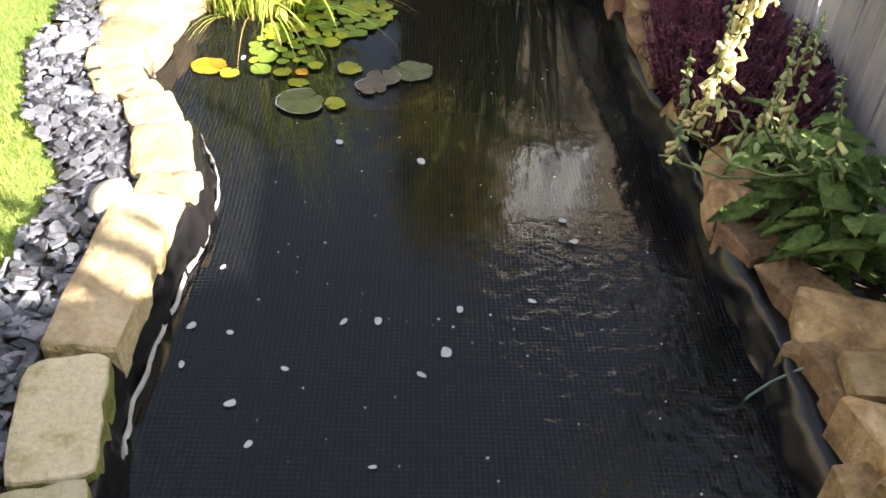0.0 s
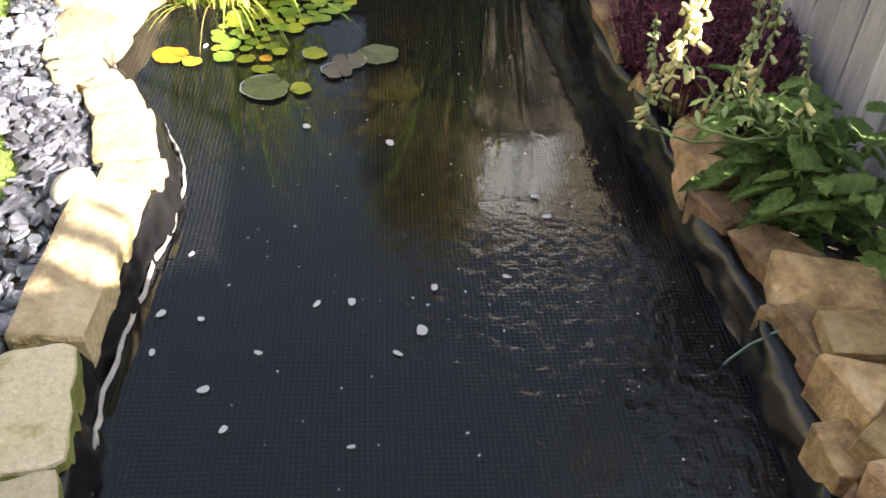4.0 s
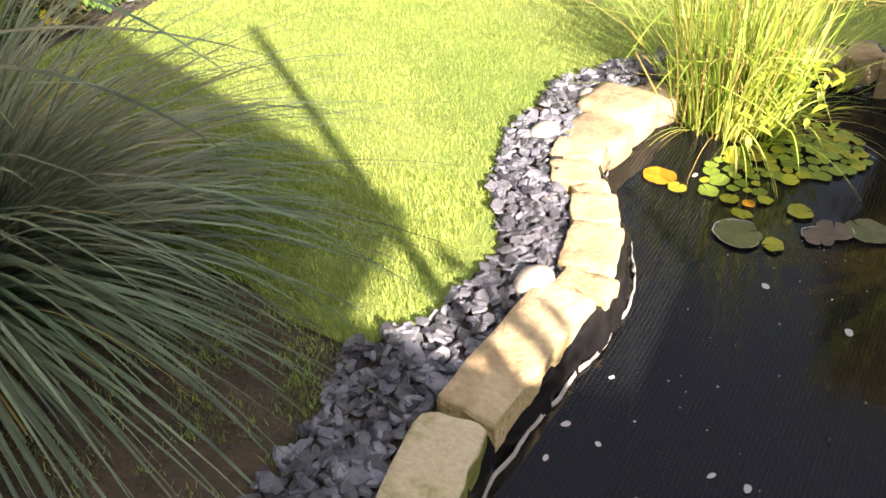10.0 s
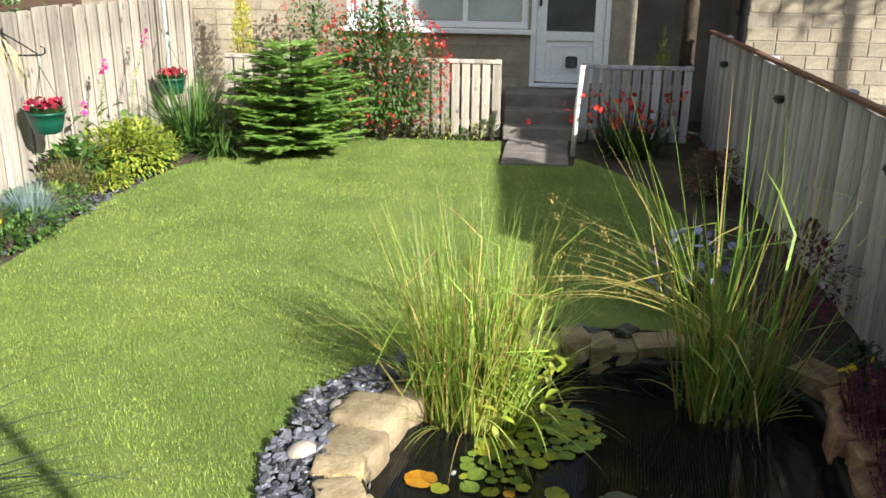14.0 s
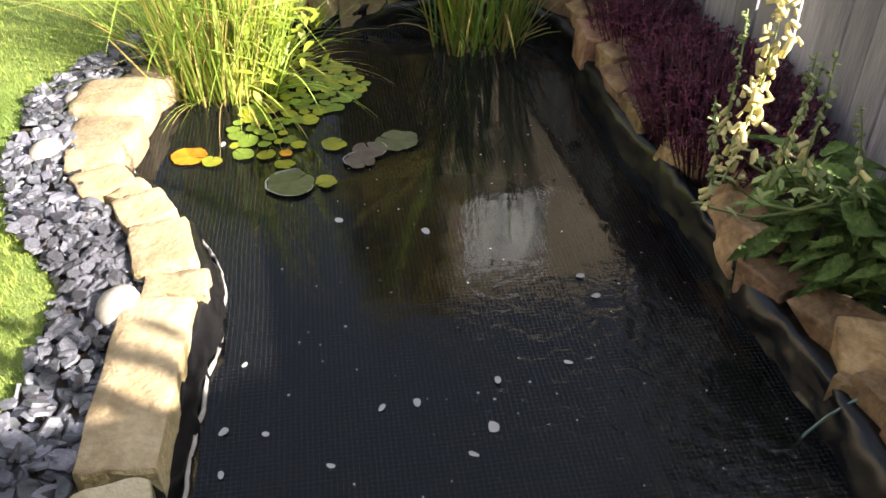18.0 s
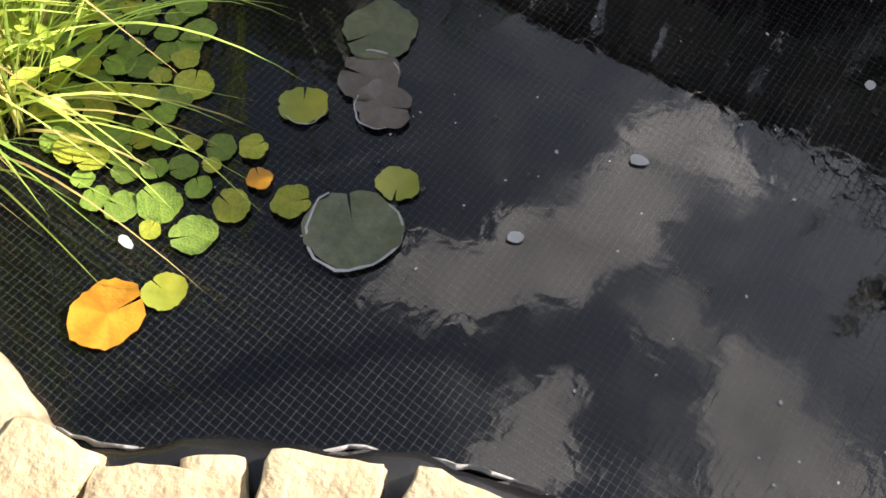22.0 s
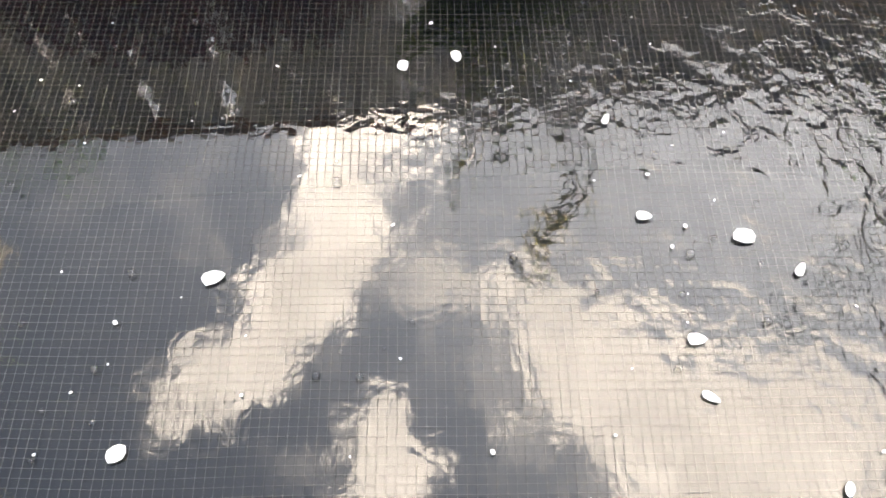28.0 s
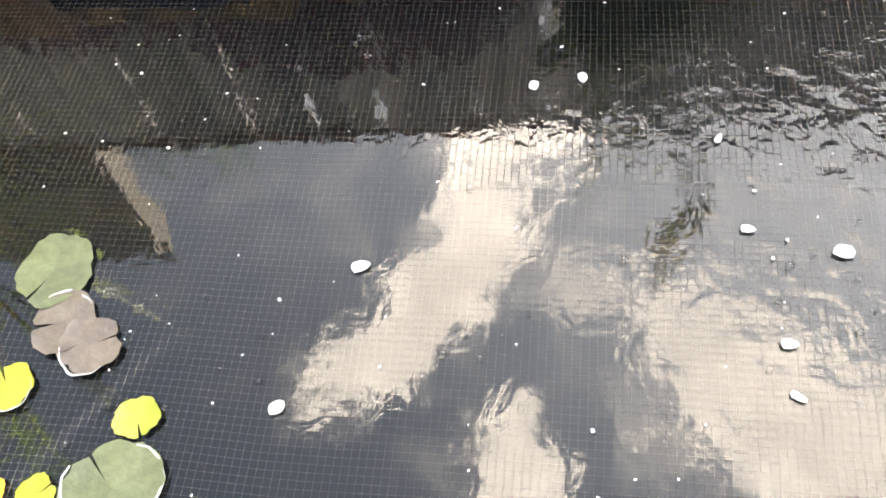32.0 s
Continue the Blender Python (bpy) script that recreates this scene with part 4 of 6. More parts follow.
steps = thing("steps", (0.33, 8.9, LAWN_Z), "shaded stone steps up to the back door", "steps")
for i, (yy, zt, dep) in enumerate(((8.98, 0.14, 0.30), (9.22, 0.28, 0.30), (9.56, 0.42, 0.46))):
    part("step", boxed((0.86 if i < 2 else 1.2, dep, zt), 0.012, (0.0 if i < 2 else 0.15, yy - 8.9, zt / 2)), M["concrete"], steps)
path_ = thing("path", (0.27, 8.2, LAWN_Z), "worn paving slabs before the steps", "path")
for i, yy in enumerate((7.9, 8.36, 8.72)):
    part("paving_slab", boxed((0.62, 0.44 if i < 2 else 0.26, 0.03), 0.006, (random.uniform(-0.01, 0.01), yy - 8.2, 0.012)), M["concrete"], path_)
post = thing("post", (0.62, 8.15, LAWN_Z), "leaning post with flaking white paint", "post")
part("shaft", tube_mesh("shaft", [(0, 0, 0), (0.015, 0.02, 0.45), (0.045, 0.05, 0.86)], 0.026, M["white_paint"], 8), None, post)

# unseen walls, added to shut the view behind and throw late-afternoon shade
blk = bmesh.new()
# tall block shades the house, slanted wall the lawn's east side; neither is seen
box(blk, (0.3, 1.7, 5.8), (4.45, 6.15, 2.9))
for y0, y1, z0, z1 in ((1.8, 4.0, 3.16, 3.28),):
    vs = [blk.verts.new(p) for x in (4.6, 4.8) for p in ((x, y0, 0), (x, y1, 0), (x, y1, z1), (x, y0, z0))]
    for q in ((0, 1, 2, 3), (7, 6, 5, 4), (0, 4, 5, 1), (1, 5, 6, 2), (2, 6, 7, 3), (3, 7, 4, 0)):
        blk.faces.new([vs[i] for i in q])
bmesh.ops.recalc_face_normals(blk, faces=blk.faces[:])
structure("wall_shade_east", mesh_from(blk, "wall_shade_east", M["render_grey"]), "plain rendered wall added out of view to cast shade", "wall")
# stand-in block behind the near bank, placed only for its shadow
u = Vector((-0.94, 0.34, 0)).normalized()
w_ = Vector((-0.34, -0.94, 0)).normalized()
c0 = Vector((4.7, -2.55, 0))
blk = bmesh.new()
box(blk, (2.6, 3.0, 3.82), tuple(c0 + u * 2.64 + w_ * 1.5 + Vector((0, 0, 1.91))), rot=Matrix.Rotation(math.atan2(u.y, u.x), 3, "Z"))
# a wedge past the wall, cut to fit the shadow's slanting edge
jut = [blk.verts.new(c0 + u * q + w_ * d + Vector((0, 0, z))) for d in (0.0, 0.25) for q, z in ((0.0, 3.77), (1.34, 3.82), (1.34, 2.83))]
for f in ((0, 1, 2), (5, 4, 3), (0, 3, 4, 1), (1, 4, 5, 2), (2, 5, 3, 0)):
    blk.faces.new([jut[i] for i in f])
bmesh.ops.recalc_face_normals(blk, faces=blk.faces[:])
structure("wall_shade_south", mesh_from(blk, "wall_shade_south", M["render_grey"]), "plain rendered block added behind the near bank to cast shade", "wall")
# unseen blocks added behind and beside the camera to cut the low sky's fill
for name, size, at in (("wall_street_west", (3.0, 13.0, 6.5), (-10.5, 3.0, 3.25)), ("wall_street_south", (13.0, 3.0, 6.5), (-3.5, -10.0, 3.25))):
    structure(name, mesh_from(boxed(size, 0.0, at), name, M["stone_wall"]), "plain stone block added out of view to cut low sky light", "wall")
# pole out of view, placed so that its thin shadow crosses the lawn
unseen_pole = thing("garden_pole", (1.75, -0.22, LAWN_Z), "slim dark pole added out of view behind the bank for its shadow", "pole")
part("shaft", tube_mesh("shaft", [(0, 0, 0), (0, 0, 2.65)], 0.028, M["iron"], 8), None, unseen_pole)

# ---- stones round the pond ----
def coping(cx, cy, wide, long_, turn, top, material, seed, label, taper=0.0, rag=1.0, name="coping_stone", group="coping stones on the west bank"):
    return thing(name, (cx, cy, 0.02), label, "stone", group, rz=turn, me=slab(name, wide, long_, top - 0.02, material, seed, taper, rag, M["moss"] if material is M["mossy"] else M["ochre"]))


S, MO = M["sandstone"], M["mossy"]
buff = "pale buff sandstone coping block on the pond's bank"
moss = "shaded sandstone coping block with greenish moss edges"
for args in ((0.225, 0.275, 0.16, 0.16, 55, 0.13, MO, 14, moss), (0.025, 0.457, 0.15, 0.235, 42, 0.135, MO, 1, "cracked sandstone coping block, the lower half"),
             (-0.10, 0.588, 0.165, 0.072, 15, 0.137, MO, 2, "cracked sandstone coping block, the upper sliver", 0.12),
             (-0.145, 0.728, 0.175, 0.195, 11, 0.14, MO, 3, moss), (-0.172, 0.99, 0.185, 0.325, 6, 0.145, MO, 4, moss),
             (-0.135, 1.465, 0.19, 0.58, -8, 0.15, S, 5, "long buff sandstone coping slab lit by the sun"), (-0.06, 1.81, 0.175, 0.105, -5, 0.14, S, 6, buff),
             (-0.10, 1.985, 0.175, 0.235, 8, 0.15, S, 7, buff), (-0.16, 2.195, 0.165, 0.165, 20, 0.145, S, 8, buff), (-0.205, 2.322, 0.115, 0.085, 42, 0.13, S, 9, buff, 0.2), (-0.305, 2.232, 0.075, 0.06, 15, 0.125, S, 15, buff, -0.3),
             (-0.298, 2.392, 0.175, 0.15, 24, 0.14, S, 10, buff), (-0.335, 2.545, 0.18, 0.14, 8, 0.14, S, 11, buff)):
    coping(*args)
for x, y, sx, sy, sz, rz, seed, label in ((-0.335, 2.735, 0.23, 0.225, 0.14, -18, 12, "buff boulder with a flat riven top"), (-0.31, 2.97, 0.25, 0.24, 0.17, -12, 17, "large rounded buff boulder beside the reeds"),
                                          (-0.20, 3.16, 0.18, 0.15, 0.13, -35, 13, "buff boulder half hidden behind reeds")):
    thing("boulder", (x, y, sz * 0.42), label, "boulder", rz=rz, me=rough_stone("boulder", sx * 1.10, sy * 1.12, sz * 1.0, M["boulder"], seed, 6, 0.11, 0.74))
for x, y, s, seed in ((-0.50, 2.63, 0.11, 21), (-0.205, 1.755, 0.135, 22), (-0.44, 2.98, 0.09, 23)):
    thing("cobble", (x, y, 0.125), "smooth pale oval cobble on the slate", "cobble", "cobbles among the slate", rz=seed * 20, me=rough_stone("cobble", s, s * 0.75, s * 0.55, M["cobble"], seed, 4, 0.04, 0.05))

R = M["rock"]
ROCKS = [(1.585, 1.80, 0.16, 0.40, -8, 0.17, 31), (1.565, 1.50, 0.14, 0.16, 15, 0.14, 32), (1.61, 1.24, 0.12, 0.27, 24, 0.18, 33), (1.66, 1.11, 0.26, 0.17, -20, 0.20, 34),
         (1.585, 0.965, 0.10, 0.24, 12, 0.16, 35), (1.66, 0.93, 0.19, 0.15, -15, 0.22, 36), (1.60, 0.79, 0.19, 0.17, 10, 0.24, 37), (1.56, 0.86, 0.08, 0.17, 8, 0.15, 38),
         (1.50, 0.665, 0.12, 0.15, 0, 0.18, 39), (1.57, 0.63, 0.15, 0.17, 30, 0.25, 40), (1.54, 0.52, 0.16, 0.16, 12, 0.23, 41), (1.455, 0.49, 0.09, 0.19, 20, 0.15, 42),
         (1.44, 0.36, 0.17, 0.15, 40, 0.21, 43), (1.30, 0.22, 0.20, 0.17, 50, 0.19, 44), (1.10, 0.08, 0.24, 0.17, 85, 0.16, 45),
         (1.60, 2.14, 0.15, 0.24, 5, 0.15, 46), (1.58, 2.42, 0.15, 0.22, -6, 0.16, 47), (1.60, 2.66, 0.17, 0.20, 4, 0.17, 48), (1.63, 2.83, 0.15, 0.14, 10, 0.19, 49),
         (1.61, 3.00, 0.17, 0.20, -10, 0.19, 50), (1.66, 3.24, 0.16, 0.26, 8, 0.19, 51), (1.62, 3.50, 0.18, 0.22, 35, 0.18, 52),
         (1.545, 1.085, 0.07, 0.09, 30, 0.13, 53), (1.54, 0.74, 0.07, 0.08, 60, 0.14, 54), (1.70, 0.76, 0.12, 0.12, 20, 0.20, 55)]
for x, y, sx, sy, rz, top, seed in ROCKS:
    thing("rock", (x, y, 0.02), "brown-orange split rock edging the pond", "rock", "rocks on the east bank", rz=rz, me=split_rock("rock", sx * 1.08, sy * 1.08, (top - 0.02) * 1.05, R, seed))
fb = random.Random(77)
x = 0.30
while x < 1.36:
    w = fb.uniform(0.10, 0.21)
    y = 3.79 - 0.05 * max(0.0, x - 1.05) * 4
    thing("rock", (x + w / 2, y, 0.0), "grey-brown stone of the low wall behind the pond", "rock", "stones of the far bank", rz=fb.uniform(-14, 14),
          me=split_rock("rock", w * 1.12, 0.19, fb.uniform(0.13, 0.18), M["boulder"], fb.randrange(900), 34))
    if fb.random() < 0.75:
        q = fb.uniform(0.06, 0.11)
        thing("rock", (x + fb.uniform(0.02, w), y + 0.10, 0.11), "small grey stone set behind the low wall", "rock", "stones of the far bank", rz=fb.uniform(0, 90),
              me=split_rock("rock", q, q * 0.8, q * 0.6, M["slate"] if fb.random() < 0.4 else M["boulder"], fb.randrange(900)))
    x += w * 0.97

# slate chips between lawn and coping
INNER = [(0.10, 0.22), (-0.08, 0.40), (-0.18, 0.52), (-0.24, 0.62), (-0.27, 0.80), (-0.29, 1.15), (-0.25, 1.30), (-0.16, 1.70), (-0.15, 1.90), (-0.20, 2.12), (-0.30, 2.26), (-0.38, 2.45), (-0.42, 2.75), (-0.43, 2.95), (-0.34, 3.12), (-0.22, 3.25)]
OUTER = [(-0.70, 0.25), (-0.56, 0.68), (-0.52, 0.95), (-0.58, 1.29), (-0.42, 1.52), (-0.38, 1.90), (-0.56, 2.26), (-0.64, 2.62), (-0.61, 3.06), (-0.40, 3.42), (-0.15, 3.66)]
BED = OUTER + INNER[::-1]
slate_bed = structure("slate_bed", pydata("slate_bed", [(x, y, LAWN_Z - 0.006) for x, y in BED], [tuple(range(len(BED)))], M["soil"]), "bed of loose blue-grey slate chips", "gravel")


def chip_data(seed):
    r = random.Random(seed)
    c = r.choice((5, 6, 6, 7))
    ring, el = [], r.uniform(0.38, 0.8)
    for i in range(c):
        a = 2 * math.pi * i / c + r.uniform(-0.25, 0.25)
        q = r.uniform(0.75, 1.1)
        ring.append((math.cos(a) * q, math.sin(a) * q * el))
    vs = [(x, y, -0.13) for x, y in ring] + [(x * 0.9, y * 0.9, 0.13 + r.uniform(-0.05, 0.05)) for x, y in ring]
    fs = [tuple(range(c))[::-1], tuple(range(c, 2 * c))] + [(i, (i + 1) % c, c + (i + 1) % c, c + i) for i in range(c)]
    return vs, fs


CHIPS = [chip_data(s) for s in range(12)]
chip_meshes = [pydata("slate_chip", v, f, M["slate"]) for v, f in CHIPS]
h, made, tries = Heap(), 0, 0
rg = random.Random(5)
spots = []
while len(spots) < 1750 and tries < 30000:
    tries += 1
    x, y = rg.uniform(-0.75, 0.1), rg.uniform(0.2, 3.66)
    if inside(x, y, BED) or (rg.random() < 0.02 and inside(x + 0.03, y, BED)):
        spots.append((x, y))
spots.sort(key=lambda p: abs(p[1] - 1.9))
for i, (x, y) in enumerate(spots):
    k = rg.randrange(12)
    s = rg.uniform(0.019, 0.040) * (1.25 if rg.random() < 0.2 else 1)
    m = Matrix.LocRotScale((x, y, LAWN_Z + 0.006 + rg.uniform(0, 0.024)), Euler((rg.gauss(0, 0.36), rg.gauss(0, 0.36), rg.uniform(0, 6.28))), (s, s, s))
    if i < 300:
        ob = part("slate_chip", chip_meshes[k], None, slate_bed)
        ob.matrix_basis = m
    else:
        h.add([m @ Vector(v) for v in CHIPS[k][0]], CHIPS[k][1])
tagged(part("slate_chip", h.mesh("slate_chip", M["slate"], False), None, slate_bed), kind="stuff")

# more slate under the east fence
h = Heap()
for i in range(330):
    x, y, k, s = rg.uniform(1.66, 1.97), rg.uniform(0.35, 1.35), rg.randrange(12), rg.uniform(0.014, 0.035)
    m = Matrix.LocRotScale((x, y, LAWN_Z + 0.004 + rg.uniform(0, 0.02)), Euler((rg.gauss(0, 0.33), rg.gauss(0, 0.33), rg.uniform(0, 6.28))), (s, s, s))
    h.add([m @ Vector(v) for v in CHIPS[k][0]], CHIPS[k][1])
tagged(new("slate_gravel", h.mesh("slate_gravel", M["slate"], False)), "loose slate chips on the soil under the fence", "gravel", kind="stuff")

# ---- net, lilies and drifting petals ----
h = Heap()
cut = [(p.x, p.y) for p in RING]
turn = radians(-5)
ex, ey = Vector((math.cos(turn), math.sin(turn), 0)), Vector((-math.sin(turn), math.cos(turn), 0))
for along, across in ((ex, ey), (ey, ex)):
    for k in range(-180, 330):
        base = Vector((0.0, 0.0, 0.0)) + across * (k * 0.0135)
        ts = []
        for i in range(COUNT):
            a, b = RING[i] - base, RING[(i + 1) % COUNT] - base
            da, db = a.dot(across), b.dot(across)
            if (da > 0) != (db > 0):
                u_ = da / (da - db)
                ts.append((a + (b - a) * u_).dot(along))
        ts.sort()
        for t0, t1 in zip(ts[::2], ts[1::2]):
            n_ = max(2, int((t1 - t0) / 0.12))
            pts = []
            for s in range(n_ + 1):
                q = base + along * (t0 + (t1 - t0) * s / n_)
                q = q + across * 0.006 * noise.noise(q * 3.0)
                z = 0.0035 + 0.0012 * noise.noise(q * 5)
                pts += [q - across * 0.00021 + Vector((0, 0, z)), q + Vector((0, 0, z + 0.0003)), q + across * 0.00021 + Vector((0, 0, z))]
            h.add(pts, [f for s in range(n_) for f in ((3 * s, 3 * s + 1, 3 * s + 4, 3 * s + 3), (3 * s + 1, 3 * s + 2, 3 * s + 5, 3 * s + 4))])
            if along is ex:
                # a small knot at each crossing
                for s in range(int(t0 / 0.0135) + 1, int(t1 / 0.0135)):
                    q = base + along * (s * 0.0135)
                    q = q + across * 0.006 * noise.noise(q * 3.0) + along * 0.006 * noise.noise(q * 3.0) + Vector((0, 0, 0.0052))
                    h.add([q - along * 0.0009, q - across * 0.0009, q + along * 0.0009, q + across * 0.0009], [(0, 1, 2, 3)])
net = thing("pond_net", (0, 0, 0), "fine black plastic netting stretched over the water", "net", me=h.mesh("pond_net", M["net"], True))


def pad_mesh(name, r, material, seed, rim=None, lift=0.0):
    """A round leaf with a notch to its middle and a wavy edge."""
    g = random.Random(seed)
    n_ = 40
    vs, fs = [(0, 0, 0.001)], []
    notch, lob = g.uniform(0.03, 0.10), g.uniform(0, 6)
    lobes, deep = g.choice((4, 5, 6)), g.uniform(0.05, 0.15)
    for ringk, fr in enumerate((0.25, 0.5, 0.78, 1.0)):
        for i in range(n_):
            gap = notch * (0.0, 0.6, 0.9, 1.0)[ringk]
            a = gap + (2 * math.pi - 2 * gap) * i / (n_ - 1)
            q = r * fr * (1 + 0.05 * math.sin(2 * a + lob) + deep * (abs(math.sin(lobes * a / 2 + lob)) - 0.6) + 0.022 * math.sin(13 * a + lob * 2) + 0.015 * math.sin(21 * a - lob) - 0.10 * max(0.0, 1 - min(a, 6.283 - a) / 0.35))
            vs.append((math.cos(a) * q, math.sin(a) * q, (lift * (0.5 + 0.5 * math.sin(2 * a + lob)) + 0.02 * r * math.sin(5 * a + lob)) * fr ** 3))
    for i in range(n_ - 1):
        fs.append((0, 1 + i, 2 + i))
        for k in range(3):
            o = 1 + k * n_ + i
            fs.append((o, o + n_, o + n_ + 1, o + 1))
    return pydata(name, vs, fs, material, True)


def rim_mesh(r, seed, a0, a1):
    g = random.Random(seed)
    lob = g.uniform(0, 6)
    vs, fs = [], []
    for i in range(20):
        a = a0 + (a1 - a0) * i / 19
        w = 0.035 * math.sin(math.pi * i / 19) * (0.6 + 0.8 * g.random()) + 0.006
        q = r * (1 + 0.05 * math.sin(3 * a + lob) + 0.025 * math.sin(9 * a + lob * 2))
        vs += [(math.cos(a) * q * 0.97, math.sin(a) * q * 0.97, 0.003), (math.cos(a) * q * (1 + w), math.sin(a) * q * (1 + w), 0.004)]
    fs = [(2 * i, 2 * i + 1, 2 * i + 3, 2 * i + 2) for i in range(19)]
    return pydata("curled_rim", vs, fs, M["pad_rim"], True)


def lily_leaf(x, y, r, material, seed, label, rz, rim=None):
    t = thing("lily_pad", (x, y, 0.008), label, "lily pad", "large lily pads", rz=rz)
    part("blade", pad_mesh("blade", r, material, seed, lift=0.004), None, t)
    if rim:
        part("curled_rim", rim_mesh(r, seed, *rim), None, t, "pale upturned rim")
    return t


lily_leaf(0.292, 2.434, 0.083, M["pad_grey"], 1, "grey-green lily pad with a pale curled rim", 40, (0.4, 5.2))
lily_leaf(0.590, 2.590, 0.060, M["pad_mauve"], 2, "mauve-brown lily pad floating at the surface", 100, (3.6, 5.2))
lily_leaf(0.545, 2.530, 0.056, M["pad_mauve"], 3, "mauve-brown lily pad with a pale lip", 290, (2.9, 5.0))
lily_leaf(0.698, 2.634, 0.075, M["pad_grey"], 4, "round olive-green lily pad", 150)
lily_leaf(0.468, 2.658, 0.045, M["pad_yellow"], 5, "lime-yellow lily pad with one lobe drowned", 30, (2.2, 4.6))
lily_leaf(0.411, 2.416, 0.038, M["pad_yellow"], 6, "small bright yellow-green lily pad", 200)
lily_leaf(-0.050, 2.688, 0.062, M["pad_orange"], 7, "dying orange-yellow lily pad", 330)
lily_leaf(0.030, 2.634, 0.036, M["pad_yellow"], 8, "small bright yellow lily pad", 80)
lily = thing("water_lily", (0.3, 2.8, 0.006), "raft of small green and yellowing water-lily leaves", "water lily")
NEAR = [(0.27, 2.83, 0.030), (0.29, 2.78, 0.022), (0.31, 2.73, 0.034), (0.34, 2.68, 0.032), (0.29, 2.63, 0.028), (0.28, 2.555, 0.042), (0.22, 2.64, 0.040), (0.22, 2.71, 0.028), (0.16, 2.75, 0.046), (0.12, 2.80, 0.036), (0.11, 2.85, 0.030), (0.14, 2.66, 0.046),
        (0.11, 2.73, 0.022), (0.24, 2.76, 0.032), (0.21, 2.80, 0.028), (0.18, 2.84, 0.030), (0.27, 2.72, 0.020), (0.17, 2.91, 0.035), (0.23, 2.90, 0.030), (0.40, 2.86, 0.042), (0.43, 2.95, 0.030), (0.38, 2.97, 0.034), (0.51, 2.93, 0.036), (0.44, 2.91, 0.030)]
# tints of those leaves: green, yellow, orange
TINTS = "GYGYOYYGGGGGYGGGYYGYGGGY"
RAFT = [(0.12, 2.86), (0.38, 2.86), (0.66, 3.06), (0.60, 3.30), (0.36, 3.28), (0.15, 2.98)]
pads = {}
for k in range(12):
    mt = M["pad"] if k < 6 else M["pad_yellow"] if k < 11 else M["pad_orange"]
    pads[k] = pad_mesh("leaf", 1.0, mt, 30 + k, lift=0.08)
g = random.Random(8)
places = [(x, y) for x, y, r in NEAR]
for tries in range(4000):
    if len(places) >= 118:
        break
    x, y = g.uniform(0.1, 0.68), g.uniform(2.7, 3.32)
    if inside(x, y, RAFT) and all((x - a) ** 2 + (y - b) ** 2 > 0.036 ** 2 for a, b in places):
        places.append((x, y))
for i, (x, y) in enumerate(places):
    if i < len(NEAR):
        k, s = {"G": g.randrange(6), "Y": 6 + g.randrange(5), "O": 11}[TINTS[i]], NEAR[i][2] * 0.86
    else:
        k, s = g.randrange(10 if x < 0.4 else 8), g.uniform(0.020, 0.032)
    ob = part("leaf", pads[k], None, lily)
    ob.matrix_basis = Matrix.LocRotScale((x - 0.3, y - 2.8, g.uniform(0, 0.006)), Euler((g.gauss(0, 0.06), g.gauss(0, 0.06), g.uniform(0, 6.28))), (s, s, s))


def petal_mesh(seed):
    g = random.Random(seed)
    n_ = 9
    vs = [(0, 0, 0.0)]
    el = g.uniform(0.5, 0.95)
    for i in range(n_):
        a = 2 * math.pi * i / n_
        q = 1 + g.uniform(-0.18, 0.18)
        vs.append((math.cos(a) * q, math.sin(a) * q * el, 0.05 + 0.04 * math.cos(2 * a)))
    return pydata("petal", vs, [(0, 1 + i, 1 + (i + 1) % n_) for i in range(n_)], M["petal"], True)


petals = [petal_mesh(s) for s in range(5)]
SPOTS = [(0.1, 1.59), (0.04, 1.37), (0.14, 1.34), (0.03, 1.24), (0.16, 1.11), (0.21, 0.99), (0.11, 0.76), (0.2, 0.71), (0.53, 0.73), (0.28, 0.59), (0.74, 1.39), (0.52, 1.36), (0.62, 1.17), (0.49, 0.91),
         (0.688, 2.066), (1.108, 1.65), (1.093, 1.746), (0.94, 1.411), (0.426, 2.185), (0.07, 2.75), (0.285, 1.21), (0.43, 1.362), (0.688, 1.24)]
g = random.Random(3)
for i in range(130):
    if i < len(SPOTS):
        x, y, s = *SPOTS[i], g.uniform(0.009, 0.017)
        if i == 14:
            s = 0.02
    else:
        x, y, s = g.uniform(0.15, 1.42), g.uniform(0.35, 2.75), g.choice((0.002, 0.0025, 0.003, 0.004))
    t = thing("petal", (x, y, 0.0052), "fallen white petal floating on the pond" if s > 0.005 else "tiny white fleck floating on the pond", "petal", "petals adrift on the pond", me=petals[g.randrange(5)])
    t.matrix_basis = Matrix.LocRotScale((x, y, 0.0052), Euler((0, 0, g.uniform(0, 6.28))), (s, s, s))

# bubbles held on the surface
bub = bpy.data.materials.new("bubble")
bub.use_nodes = True
bn, bl = bub.node_tree.nodes, bub.node_tree.links
bn.clear()
b_gl, b_tp, b_mx, b_fr, b_out = bn.new("ShaderNodeBsdfGlossy"), bn.new("ShaderNodeBsdfTransparent"), bn.new("ShaderNodeMixShader"), bn.new("ShaderNodeFresnel"), bn.new("ShaderNodeOutputMaterial")
b_gl.inputs["Roughness"].default_value, b_fr.inputs[0].default_value = 0.02, 1.5
bl.new(b_fr.outputs[0], b_mx.inputs[0])
bl.new(b_tp.outputs[0], b_mx.inputs[1])
bl.new(b_gl.outputs[0], b_mx.inputs[2])
bl.new(b_mx.outputs[0], b_out.inputs[0])
